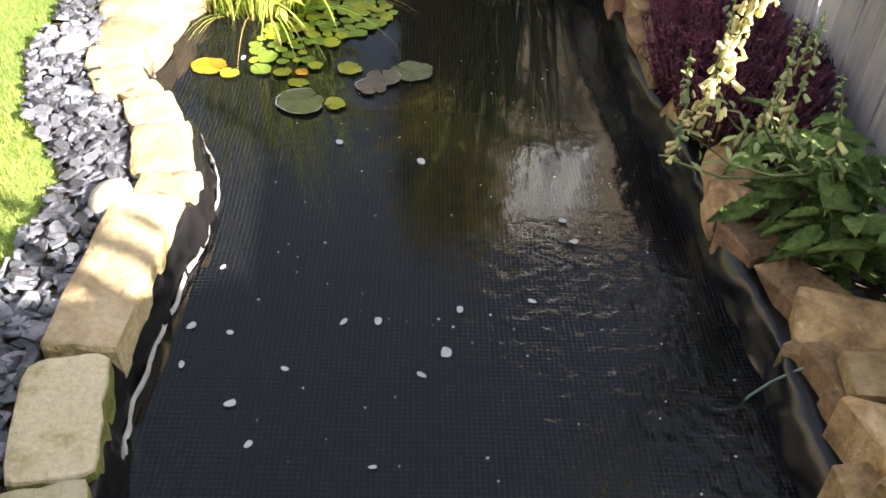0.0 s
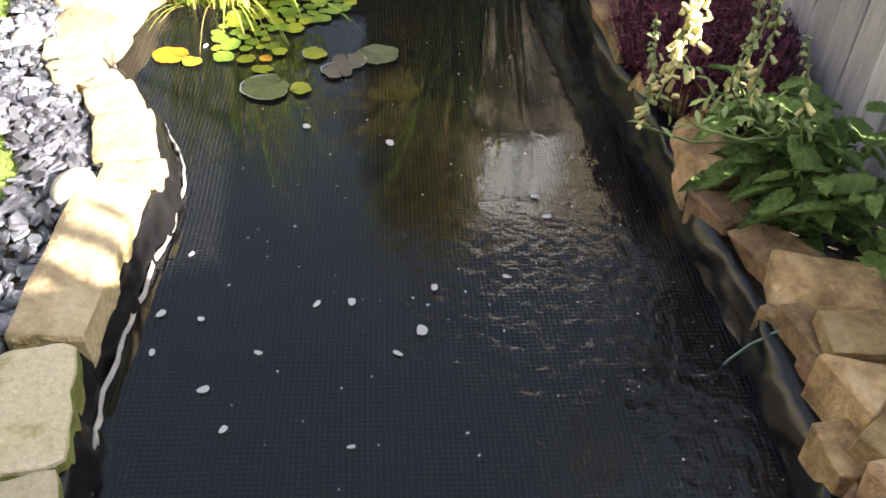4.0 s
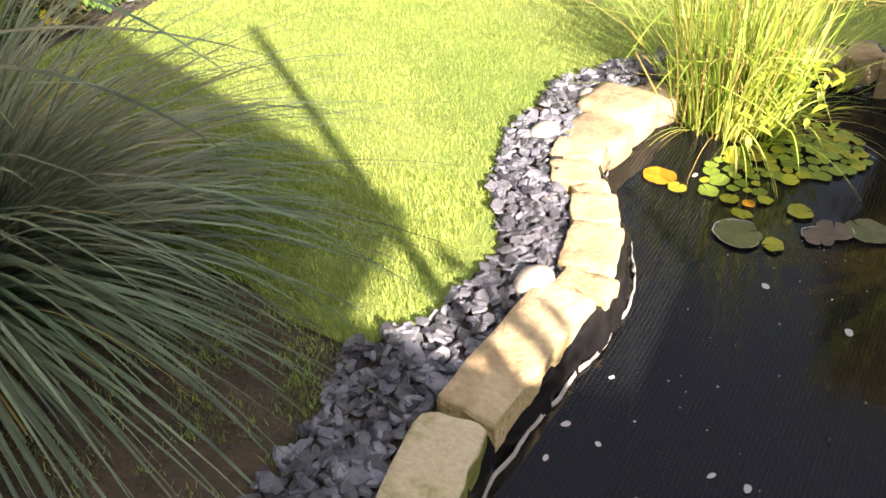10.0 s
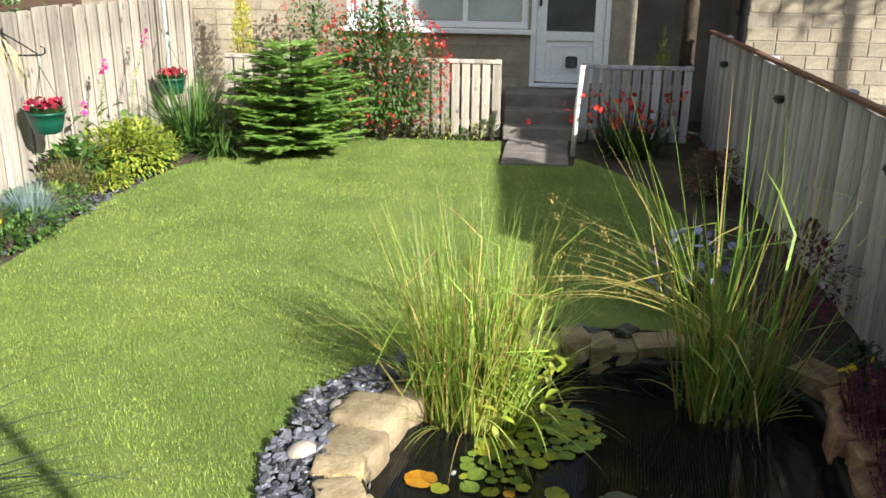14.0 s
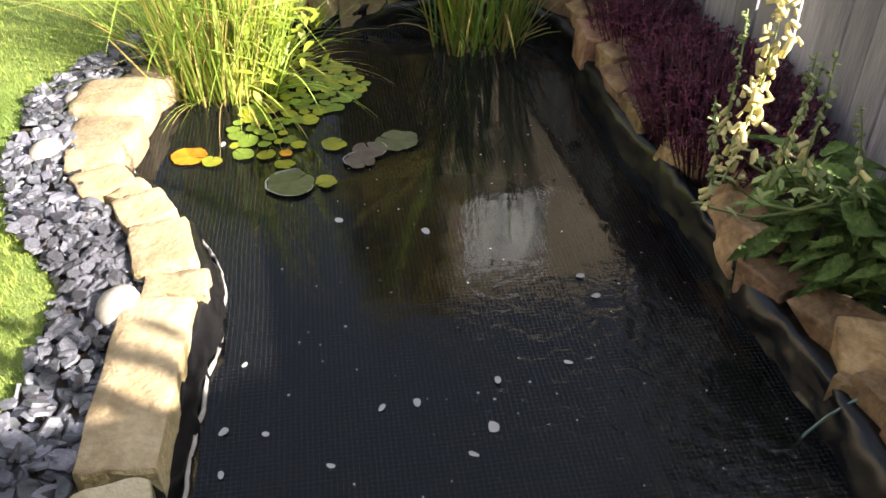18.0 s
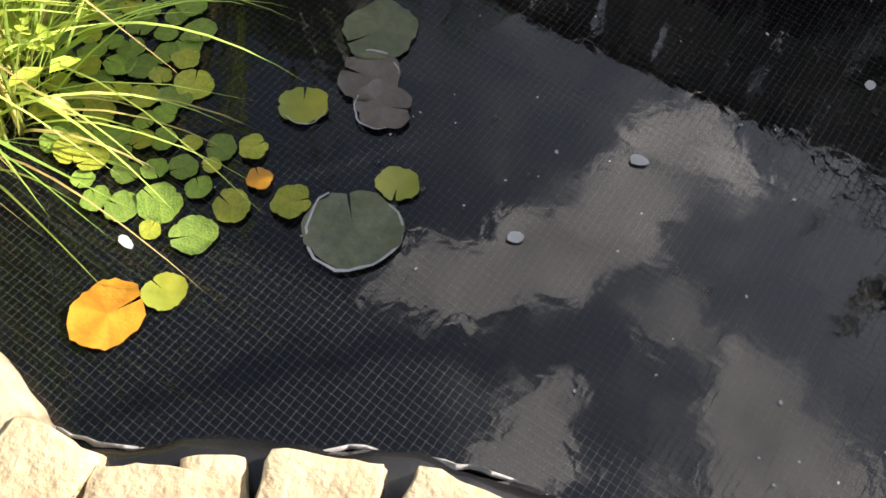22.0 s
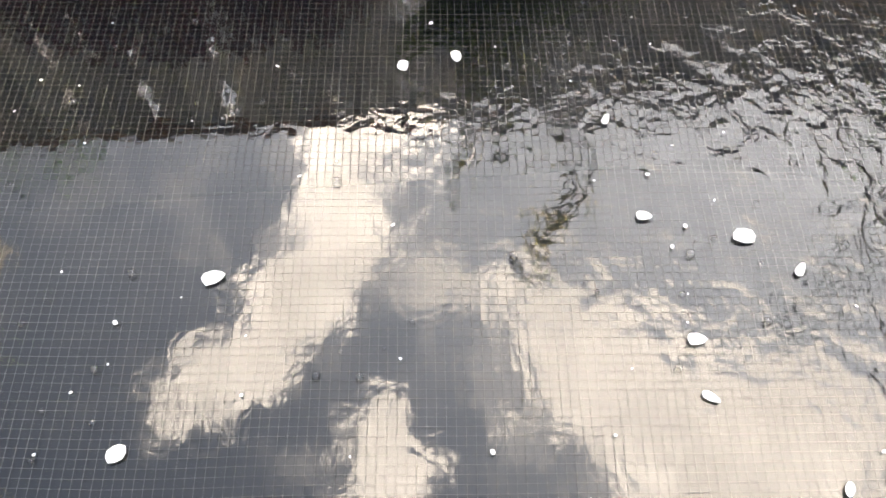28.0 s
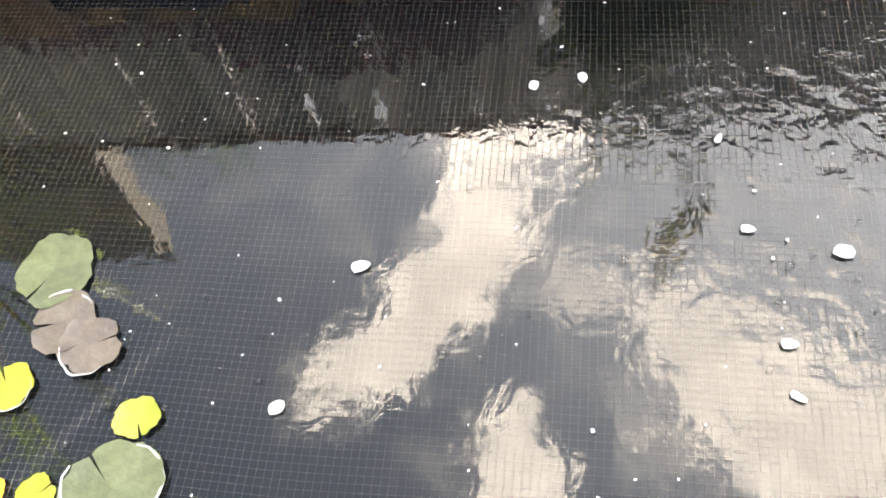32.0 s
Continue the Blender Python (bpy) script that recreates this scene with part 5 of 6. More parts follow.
dome_v, dome_f = [], []
for k, (q, z) in enumerate(((1.0, 0.0), (0.95, 0.35), (0.75, 0.65), (0.4, 0.85))):
    dome_v += [(math.cos(6.2832 * j / 12) * q, math.sin(6.2832 * j / 12) * q, z) for j in range(12)]
    if k:
        dome_f += [((k - 1) * 12 + j, (k - 1) * 12 + (j + 1) % 12, k * 12 + (j + 1) % 12, k * 12 + j) for j in range(12)]
dome_f.append(tuple(range(36, 48)))
dome = pydata("bubble", dome_v, dome_f, bub, True)
g = random.Random(44)
for i in range(70):
    x, y, s = g.uniform(0.35, 1.4), g.gauss(1.9, 0.55), g.uniform(0.003, 0.0075)
    if not 0.5 < y < 3.0:
        continue
    t = thing("bubble", (x, y, 0.005), "small clear bubble on the pond's surface", "bubble", "bubbles on the pond", me=dome)
    t.matrix_basis = Matrix.LocRotScale((x, y, 0.005), None, (s, s, s))

# ---- hose, outlet tube and foam ----
hose = thing("airline", (1.42, 1.05, 0), "thin sea-green air hose dipping into the water", "hose")
part("tube", tube_mesh("tube", [(-0.02, 0.0, -0.04), (0.0, 0.0, 0.01), (0.04, -0.005, 0.07), (0.09, -0.01, 0.115), (0.15, -0.01, 0.14)], 0.0035, M["hose"]), None, hose)
outlet = thing("outlet_pipe", (1.2, 0.45, 0), "black corrugated pump hose with a bent spout", "pipe")
ribs = []
for i in range(81):
    u_ = i / 80
    ribs.append((0.02 + u_ * 0.36, 0.02 - 0.01 * math.sin(u_ * 3), 0.055 + 0.06 * u_))
vs, fs = tube(ribs, 1.0, 12)
for i, c in enumerate(ribs):
    # ridges and grooves by turns along the hose
    for k in range(12):
        j = i * 12 + k
        vs[j] = Vector(c) + (vs[j] - Vector(c)) * (0.0255, 0.0245, 0.0205, 0.0205)[i % 4]
part("corrugated_hose", pydata("corrugated_hose", vs, fs, M["rubber"], True), None, outlet)
part("spout", tube_mesh("spout", [(0.06, -0.12, 0.06), (0.05, -0.06, 0.07), (0.02, -0.02, 0.068), (-0.02, 0.005, 0.05), (-0.035, 0.012, 0.02)], 0.032, M["rubber"], 12), None, outlet)
part("collar", tube_mesh("collar", [(0.048, -0.07, 0.069), (0.038, -0.05, 0.071)], 0.036, M["rubber"], 12), None, outlet)
hh = Heap()
g = random.Random(12)
for i in range(260):
    a, q = g.uniform(0, 6.28), abs(g.gauss(0, 0.05))
    c = Vector((1.13 + math.cos(a) * q * 1.3, 0.44 + math.sin(a) * q * 0.7, 0.004))
    r = g.uniform(0.0015, 0.0045)
    vs = [c + Vector((math.cos(k * 1.047) * r, math.sin(k * 1.047) * r, 0)) for k in range(6)] + [c + Vector((0, 0, r * 0.8))]
    hh.add(vs, [(k, (k + 1) % 6, 6) for k in range(6)])
for bx, by, br in ((1.0, 0.47, 0.016), (1.05, 0.50, 0.010), (0.94, 0.42, 0.02), (1.08, 0.53, 0.013)):
    for k in range(26):
        a, q = g.uniform(0, 6.28), br * math.sqrt(g.random())
        c = Vector((bx + math.cos(a) * q, by + math.sin(a) * q, 0.003))
        r = g.uniform(0.002, 0.005)
        vs = [c + Vector((math.cos(j * 1.047) * r, math.sin(j * 1.047) * r, 0)) for j in range(6)] + [c + Vector((0, 0, r))]
        hh.add(vs, [(j, (j + 1) % 6, 6) for j in range(6)])
tagged(new("foam", hh.mesh("foam", M["foam"])), "white foam and bubbles where the pump pours in", "foam", kind="stuff")

# ---- plants ----
def rand_way(g, up=0.3):
    a, z = g.uniform(0, 6.283), min(1.0, max(-1.0, g.uniform(up - 1.0, up + 0.9)))
    r = math.sqrt(max(0.0, 1 - z * z))
    return Vector((math.cos(a) * r + 1e-4, math.sin(a) * r, z))


def reed_clump(name, at, label, blades, spread, tall, seed, dry=0.18, lean=0.18, width=0.009, sway=(0, 0), droop=0.35, skirt=60, material="reed"):
    g = random.Random(seed)
    t = thing(name, at, label, "reeds")
    green, old = Heap(), Heap()
    for i in range(blades):
        a, q = g.uniform(0, 6.283), spread * math.sqrt(g.random())
        root = (math.cos(a) * q * 1.2, math.sin(a) * q * 0.8, -0.05)
        le = lean * (0.3 + q / spread)
        way = Vector((math.cos(a) * le + sway[0] + g.gauss(0, 0.15), math.sin(a) * le + sway[1] + g.gauss(0, 0.15), 1))
        n_ = tall * (g.uniform(0.3, 0.8) if g.random() < 0.6 else g.uniform(0.7, 1.1))
        hp = old if g.random() < dry else green
        if g.random() < 0.22:
            b = g.uniform(0, 6.283)
            hp.bent(root, way, n_, width * g.uniform(0.7, 1.2), g.uniform(0.45, 0.8), (math.cos(b), math.sin(b), g.uniform(-0.5, 0.7)))
        else:
            if g.random() < 0.3:
                way = way + Vector((g.gauss(0, 0.3), g.gauss(0, 0.3), 0))
            hp.blade(root, way, n_, width * g.uniform(0.6, 1.2), droop * g.uniform(0.2, 2.2), 6)
    for i in range(skirt):
        a = g.uniform(0, 6.283)
        root = (math.cos(a) * spread, math.sin(a) * spread * 0.7, -0.02)
        (old if g.random() < 0.45 else green).blade(root, (math.cos(a) * 0.9, math.sin(a) * 0.9, 1), tall * g.uniform(0.3, 0.6), width * 0.8, g.uniform(1.0, 2.2), 7)
    part("foliage", green.mesh("foliage", M[material]), None, t)["kind"] = "stuff"
    part("dry_foliage", old.mesh("dry_foliage", M["reed_dry"]), None, t, "straw-yellow dry blades")["kind"] = "stuff"
    return t, g


reeds, g = reed_clump("reed_clump", (0.10, 3.22, 0.0), "tall bright green reeds rooted in the pond's edge", 860, 0.19, 1.10, 2, dry=0.2, lean=0.13, width=0.0065, droop=0.7, skirt=75)
hh = Heap()
for i in range(5):
    hh.blade((g.uniform(-0.1, 0.25), g.uniform(-0.15, 0.0), 0.05), (g.uniform(-0.15, 0.6), -0.7, 1.0), g.uniform(0.4, 0.58), 0.008, g.uniform(1.3, 2.4), 9)
part("trailing_foliage", hh.mesh("trailing_foliage", M["reed"]), None, reeds, "long blades hanging over the water")["kind"] = "stuff"
hh = Heap()
for i in range(140):
    a, q = g.uniform(0, 6.283), 0.21 * math.sqrt(g.random())
    root = Vector((0.20 + math.cos(a) * q, -0.03 + math.sin(a) * q, 0.05 + g.uniform(0, 0.30)))
    hh.leaf(root, rand_way(g, 0.15), g.uniform(0.05, 0.095), g.uniform(0.02, 0.036), bend=0.3)
part("broad_leaf", hh.mesh("broad_leaf", M["leaf_yellow"]), None, reeds, "broad lime-green leaves at the foot")["kind"] = "stuff"
hh = Heap()
for i in range(46):
    a, q = g.uniform(0, 6.283), 0.2 * math.sqrt(g.random())
    hh.add(*tube([(math.cos(a) * q - 0.02, math.sin(a) * q * 0.6 - 0.05, -0.05), (math.cos(a) * q - 0.02 + g.gauss(0, 0.02), math.sin(a) * q * 0.6 - 0.05, g.uniform(0.18, 0.4))], 0.006, 5, 0.004))
part("cut_stem", hh.mesh("cut_stem", M["reed_dry"]), None, reeds, "pale straw stems")["kind"] = "stuff"
spiky = thing("yellow_grass", (0.50, 3.55, 0.08), "small tuft of bright yellow spiky grass", "grass")
hh = Heap()
for i in range(70):
    a = g.uniform(0, 6.283)
    hh.blade((math.cos(a) * 0.02, math.sin(a) * 0.02, 0), (math.cos(a) * 0.5, math.sin(a) * 0.5, 1), g.uniform(0.08, 0.14), 0.005, 0.3, 3)
part("foliage", hh.mesh("foliage", M["leaf_yellow"]), None, spiky)

rush, g = reed_clump("bulrush_clump", (1.20, 3.40, 0.0), "tall bulrushes half in sun above the shaded bank", 150, 0.17, 1.5, 7, dry=0.2, lean=0.10, width=0.012, sway=(0.03, 0), droop=0.30, skirt=6, material="rush")
hh = Heap()
for i in range(9):
    hh.blade((g.uniform(-0.14, -0.02), g.uniform(-0.08, 0.08), 0.1), (-0.34 + g.uniform(-0.1, 0.1), g.uniform(-0.12, 0.1), 1.0), g.uniform(1.3, 1.62), 0.015, g.uniform(0.1, 0.4), 8)
part("leaning_blade", hh.mesh("leaning_blade", M["reed"]), None, rush, "tall sunlit blades leaning out")["kind"] = "stuff"
stems, heads = Heap(), Heap()
for i in range(22):
    p = Vector((-0.06 + g.uniform(-0.08, 0.08), g.uniform(-0.08, 0.08), 0.36))
    d = Vector((-0.8 + g.uniform(-0.35, 0.3), g.uniform(-0.3, 0.15), 1.0)).normalized()
    run, fall = g.uniform(0.75, 1.1), g.uniform(0.75, 1.35)
    stems.blade(p, d, run, 0.011, fall, 8)
    for j in range(8):
        d = (d + Vector((0, 0, -fall / 8))).normalized()
        p = p + d * (run / 8)
        if j > 2 and i % 2 and g.random() < 0.6:
            for k in range(12):
                heads.leaf(p + Vector((g.gauss(0, 0.009), g.gauss(0, 0.009), g.gauss(0, 0.008))), rand_way(g, 0), 0.018, 0.005)
part("arching_stem", stems.mesh("arching_stem", M["straw"]), None, rush, "arching straw-yellow seed stems")["kind"] = "stuff"
part("seed_head", heads.mesh("seed_head", M["reed_dry"]), None, rush, "brown papery seed heads")["kind"] = "stuff"
# low blades take the dark leaf colour to deepen the shade at the foot
hh = Heap()
for i in range(70):
    a = g.uniform(0, 6.283)
    hh.blade((math.cos(a) * 0.14, math.sin(a) * 0.12, 0.02), (math.cos(a) * 0.5, math.sin(a) * 0.5, 1), g.uniform(0.2, 0.42), 0.006, 1.2, 5)
part("low_foliage", hh.mesh("low_foliage", M["leaf_dark"]), None, rush, "low blades coloured dark for the shade at the foot")["kind"] = "stuff"


def flower(hp, c, r, n_, g, cup=0.3):
    c = Vector(c)
    ax = rand_way(g, 0.7)
    a = ax.orthogonal().normalized()
    b = ax.cross(a)
    for k in range(n_):
        t = 6.283 * k / n_ + g.uniform(-0.2, 0.2)
        d = a * math.cos(t) + b * math.sin(t)
        s = a * -math.sin(t) + b * math.cos(t)
        hp.add([c, c + d * r * 0.6 + s * r * 0.38 + ax * r * cup, c + d * r + ax * r * cup * 0.6, c + d * r * 0.6 - s * r * 0.38 + ax * r * cup], [(0, 1, 2, 3)])


def bush(name, at, size, count, leaf, material, label, category, seed, flowers=None, upright=0.2, narrow=0.5, hollow=0.35, group=""):
    """A shrub: bare stems, many leaves thickest towards an uneven outside, and its flowers."""
    g = random.Random(seed)
    t = thing(name, at, label, category, group)
    hp, st = Heap(), Heap()
    off = Vector((seed * 3.1, seed * 1.7, 0))

    def spot():
        d = rand_way(g, 0.25)
        q = (hollow + (1 - hollow) * g.random() ** 0.6) * (0.85 + 0.38 * noise.noise(d * 2.3 + off))
        return Vector((d.x * q * size[0], d.y * q * size[1], max(0.01, size[2] * (0.45 + 0.55 * d.z * q)))), d

    for i in range(count):
        p, d = spot()
        hp.leaf(p, d + Vector((g.gauss(0, 0.5), g.gauss(0, 0.5), upright + g.gauss(0, 0.3))), leaf * g.uniform(0.7, 1.3), leaf * narrow * g.uniform(0.8, 1.2))
    for i in range(14):
        p, d = spot()
        st.add(*tube([(g.gauss(0, 0.02), g.gauss(0, 0.02), 0), (p.x * 0.4, p.y * 0.4, p.z * 0.6), p * 0.92], 0.006, 5, 0.002))
    part("stem", st.mesh("stem", M["bark"]), None, t, "thin brown stems")["kind"] = "stuff"
    part("foliage", hp.mesh("foliage", material), None, t)["kind"] = "stuff"
    if flowers:
        fm, n_, r, petals_ = flowers
        hf = Heap()
        for i in range(n_):
            p, d = spot()
            q = Vector((d.x * size[0], d.y * size[1], size[2] * (0.5 + 0.55 * d.z)))
            flower(hf, p.lerp(q, 0.8), r * g.uniform(0.8, 1.2), petals_, g)
        part("flower", hf.mesh("flower", fm), None, t, "open flowers")["kind"] = "stuff"
    return t


def tuft(name, at, count, tall, width, material, label, category, seed, droop=0.9, spread=0.05, flare=0.7):
    g = random.Random(seed)
    t = thing(name, at, label, category)
    hp = Heap()
    for i in range(count):
        a, q = g.uniform(0, 6.283), spread * math.sqrt(g.random())
        f = flare * g.random()
        hp.blade((math.cos(a) * q, math.sin(a) * q, 0), (math.cos(a) * f, math.sin(a) * f, 1), tall * g.uniform(0.6, 1.1), width * g.uniform(0.7, 1.2), droop * g.uniform(0.3, 1.4), 6)
    part("foliage", hp.mesh("foliage", material), None, t)["kind"] = "stuff"
    return t, g


# east bed: purple stonecrop, cream foxglove, small things
def stonecrop(at, sx, sy, tall, seed, count):
    g = random.Random(seed)
    t = thing("stonecrop", at, "mound of deep purple-red stonecrop by the fence", "plant", "purple stonecrop")
    st, hp = Heap(), Heap()
    for i in range(count):
        x, y = g.uniform(-sx, sx), g.uniform(-sy, sy)
        if (x / sx) ** 2 + (y / sy) ** 2 > 1:
            continue
        hgt = tall * (0.55 + 0.45 * math.sqrt(max(0, 1 - (x / sx) ** 2 - (y / sy) ** 2))) * g.uniform(0.85, 1.15)
        top = Vector((x * 1.15, y * 1.15, hgt))
        st.add(*tube([(x * 0.8, y * 0.8, 0), top], 0.0025, 4, 0.002))
        for k in range(7):
            z = hgt * (0.45 + 0.55 * k / 6)
            p = Vector((x * 0.8, y * 0.8, 0)).lerp(top, z / hgt)
            d = rand_way(g, 0.5)
            hp.leaf(p, d, g.uniform(0.016, 0.028), 0.008, bend=0.1)
        for k in range(6):
            hp.leaf(top, rand_way(g, 0.6), 0.018, 0.007, bend=0.0)
    part("stem", st.mesh("stem", M["sedum"]), None, t)["kind"] = "stuff"
    part("foliage", hp.mesh("foliage", M["sedum"]), None, t)["kind"] = "stuff"


stonecrop((1.73, 2.22, LAWN_Z), 0.25, 0.45, 0.30, 3, 800)
stonecrop((1.78, 2.95, LAWN_Z), 0.20, 0.36, 0.25, 4, 400)

fox = thing("foxglove", (1.70, 1.50, LAWN_Z), "cream-flowered foxglove with a rosette of large green leaves", "foxglove")
g = random.Random(17)


def big_leaf(length, width, seed):
    """A broad veined leaf: a grid with a folded midrib and puckered sides."""
    gg = random.Random(seed)
    vs, fs, n_, m_ = [], [], 14, 5
    for i in range(n_):
        u_ = i / (n_ - 1)
        w = width * 0.5 * math.sin(math.pi * min(1, 0.12 + u_ * 0.9)) ** 0.8 * (1 - 0.25 * u_)
        for j in range(m_):
            s = j / (m_ - 1) * 2 - 1
            wav = 0.02 * width * math.sin(u_ * 24 + abs(s) * 4) * abs(s)
            vs.append((u_ * length, s * w * (1 + 0.10 * math.sin(u_ * 44)), -0.55 * length * u_ * u_ * 0.6 + abs(s) * width * 0.16 + wav + 0.012 * gg.uniform(-1, 1) * width))
    for i in range(n_ - 1):
        for j in range(m_ - 1):
            a = i * m_ + j
            fs.append((a, a + 1, a + m_ + 1, a + m_))
    return pydata("leaf", vs, fs, M["foxleaf"], True)


leafs = [big_leaf(0.155, 0.078, s) for s in range(3)] + [big_leaf(0.105, 0.050, s) for s in range(3)]
for i in range(210):
    a = g.uniform(0, 6.283)
    z = g.uniform(0.04, 0.33)
    r = g.uniform(0.0, 0.09)
    cx, cy = g.choice(((0, 0), (0.02, -0.14), (-0.02, 0.10), (0.06, -0.28), (0.10, 0.0)))
    ob = part("leaf", g.choice(leafs), None, fox)
    s = g.uniform(0.7, 1.05)
    ob.matrix_basis = Matrix.LocRotScale((cx + math.cos(a) * r, cy + math.sin(a) * r, z), Euler((g.gauss(0, 0.35), -g.uniform(-0.35, 0.6), a)), (s, s, s))


def bell(length, r, material):
    vs, fs, n_ = [], [], 8
    for k, (u_, q) in enumerate(((0, 0.3), (0.2, 0.8), (0.7, 0.95), (1.0, 1.05))):
        for j in range(n_):
            t = 6.283 * j / n_
            vs.append((u_ * length, math.cos(t) * r * q, math.sin(t) * r * q))
    for k in range(3):
        for j in range(n_):
            fs.append((k * n_ + j, k * n_ + (j + 1) % n_, (k + 1) * n_ + (j + 1) % n_, (k + 1) * n_ + j))
    fs.append(tuple(range(n_)))
    return pydata("bell", vs, fs, material, True)


bells = [bell(0.031, 0.0078, M["cream"]), bell(0.024, 0.0066, M["cream"]), bell(0.015, 0.0055, M["pod"])]
pods = [bell(0.034, 0.0085, M["cream"]), bell(0.020, 0.0065, M["pod"]), bell(0.014, 0.005, M["pod"])]
for foot, low, tip, many in (((-0.06, -0.04, 0.28), (-0.50, -0.20, 0.52), (-0.45, -0.14, 1.05), 125), ((-0.05, -0.03, 0.30), (-0.515, -0.19, 0.44), (-0.50, -0.10, 0.67), 26), ((-0.04, 0.06, 0.26), (-0.35, 0.08, 0.46), (-0.34, 0.10, 0.77), 26),
                              ((0.0, -0.02, 0.28), (-0.20, -0.06, 0.42), (-0.20, -0.06, 0.74), 24), ((-0.02, 0.0, 0.28), (-0.25, -0.04, 0.44), (-0.24, -0.05, 0.72), 22), ((0.04, -0.06, 0.26), (-0.10, -0.14, 0.40), (-0.15, -0.13, 0.62), 16), ((0.02, 0.06, 0.26), (-0.18, 0.06, 0.40), (-0.16, 0.02, 0.66), 14)):
    base, mid, tip = Vector(foot), Vector(low), Vector(tip)
    bow = Vector((0.03, 0.015, 0)) * (tip - mid).length * (9 if many > 30 else 4)
    pts = [base.lerp(mid, k / 3) - Vector((0, 0, 0.05 * math.sin(math.pi * k / 3))) for k in range(3)] + [mid.lerp(tip, k / 5) + bow * math.sin(math.pi * k / 5) * 0.4 for k in range(6)]
    stalk = part("stalk", tube_mesh("stalk", pts, 0.004, M["stalk"], 5, 0.002), None, fox)
    lv = Heap()
    for k in range(14):
        lv.leaf(base.lerp(mid, 0.25 + 0.75 * k / 14), rand_way(g, 0.2), g.uniform(0.03, 0.06), 0.014)
    for k in range(10):
        lv.leaf(mid.lerp(tip, 0.75 + 0.25 * k / 10), rand_way(g, 0.4), 0.016, 0.007)
    part("bract", lv.mesh("bract", M["stalk"]), None, stalk)["kind"] = "stuff"
    for k in range(many):
        u_ = k / many
        p = mid.lerp(tip, 0.02 + 0.96 * u_) + bow * math.sin(math.pi * (0.02 + 0.96 * u_)) * 0.4
        a = g.uniform(0, 6.283)
        kit = bells if many > 30 else pods
        ob = part("bell", kit[0] if u_ < (0.6 if many > 30 else 0.22) and g.random() < 0.7 else kit[1] if u_ < 0.8 else kit[2], None, stalk)
        q = g.uniform(0.55, 1.1)
        w = 0.016 if many > 30 else 0.006
        p = p + Vector((g.gauss(0, w), g.gauss(0, w), 0))
        ob.matrix_basis = Matrix.LocRotScale(p, Euler((0, g.uniform(0.3, 1.45) if u_ < 0.7 else g.uniform(-0.4, 0.5), a)), (q, q * g.uniform(0.8, 1.3), q * g.uniform(0.7, 1.1)))

bush("evergreen", (1.52, 9.25, LAWN_Z), (0.13, 0.13, 1.15), 900, 0.03, M["leaf_yellow"], "slim dark-gold conifer behind the low fence", "conifer", 18, upright=0.9, narrow=0.3)
mari, gm = tuft("marigold", (1.72, 3.35, LAWN_Z), 40, 0.16, 0.012, M["leaf_dark"], "small marigold with a few yellow flowers", "flower", 9)
hf = Heap()
for k in range(7):
    flower(hf, (gm.uniform(-0.08, 0.08), gm.uniform(-0.08, 0.08), gm.uniform(0.13, 0.2)), 0.022, 8, gm)
part("flower", hf.mesh("flower", M["yellowfl"]), None, mari, "yellow flowers")["kind"] = "stuff"
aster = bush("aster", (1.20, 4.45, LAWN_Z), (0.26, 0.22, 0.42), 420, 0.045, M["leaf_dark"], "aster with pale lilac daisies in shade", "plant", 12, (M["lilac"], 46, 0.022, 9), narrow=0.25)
bush("dark_shrub", (1.75, 4.3, LAWN_Z), (0.24, 0.45, 0.55), 700, 0.04, M["sedum"], "dark purple-leaved shrub against the fence", "shrub", 13, narrow=0.4)
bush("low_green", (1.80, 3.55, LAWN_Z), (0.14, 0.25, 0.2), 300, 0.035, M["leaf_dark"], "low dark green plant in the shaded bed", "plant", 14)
bush("barberry", (1.68, 6.75, LAWN_Z), (0.30, 0.30, 0.42), 1100, 0.03, M["rust"], "clipped russet barberry bush", "shrub", 15, narrow=0.6, hollow=0.6)
croc, gc = tuft("crocosmia", (1.15, 8.35, LAWN_Z), 260, 0.52, 0.022, M["leaf_dark"], "clump of strap leaves with scarlet flowers", "flower", 16, 1.3, 0.30, 1.0)
hf = Heap()
for k in range(75):
    flower(hf, (gc.gauss(0, 0.26) - 0.12, gc.gauss(0, 0.18) - 0.15, gc.uniform(0.25, 0.62)), 0.034, 6, gc)
part("flower", hf.mesh("flower", M["red"]), None, croc, "scarlet flowers")["kind"] = "stuff"


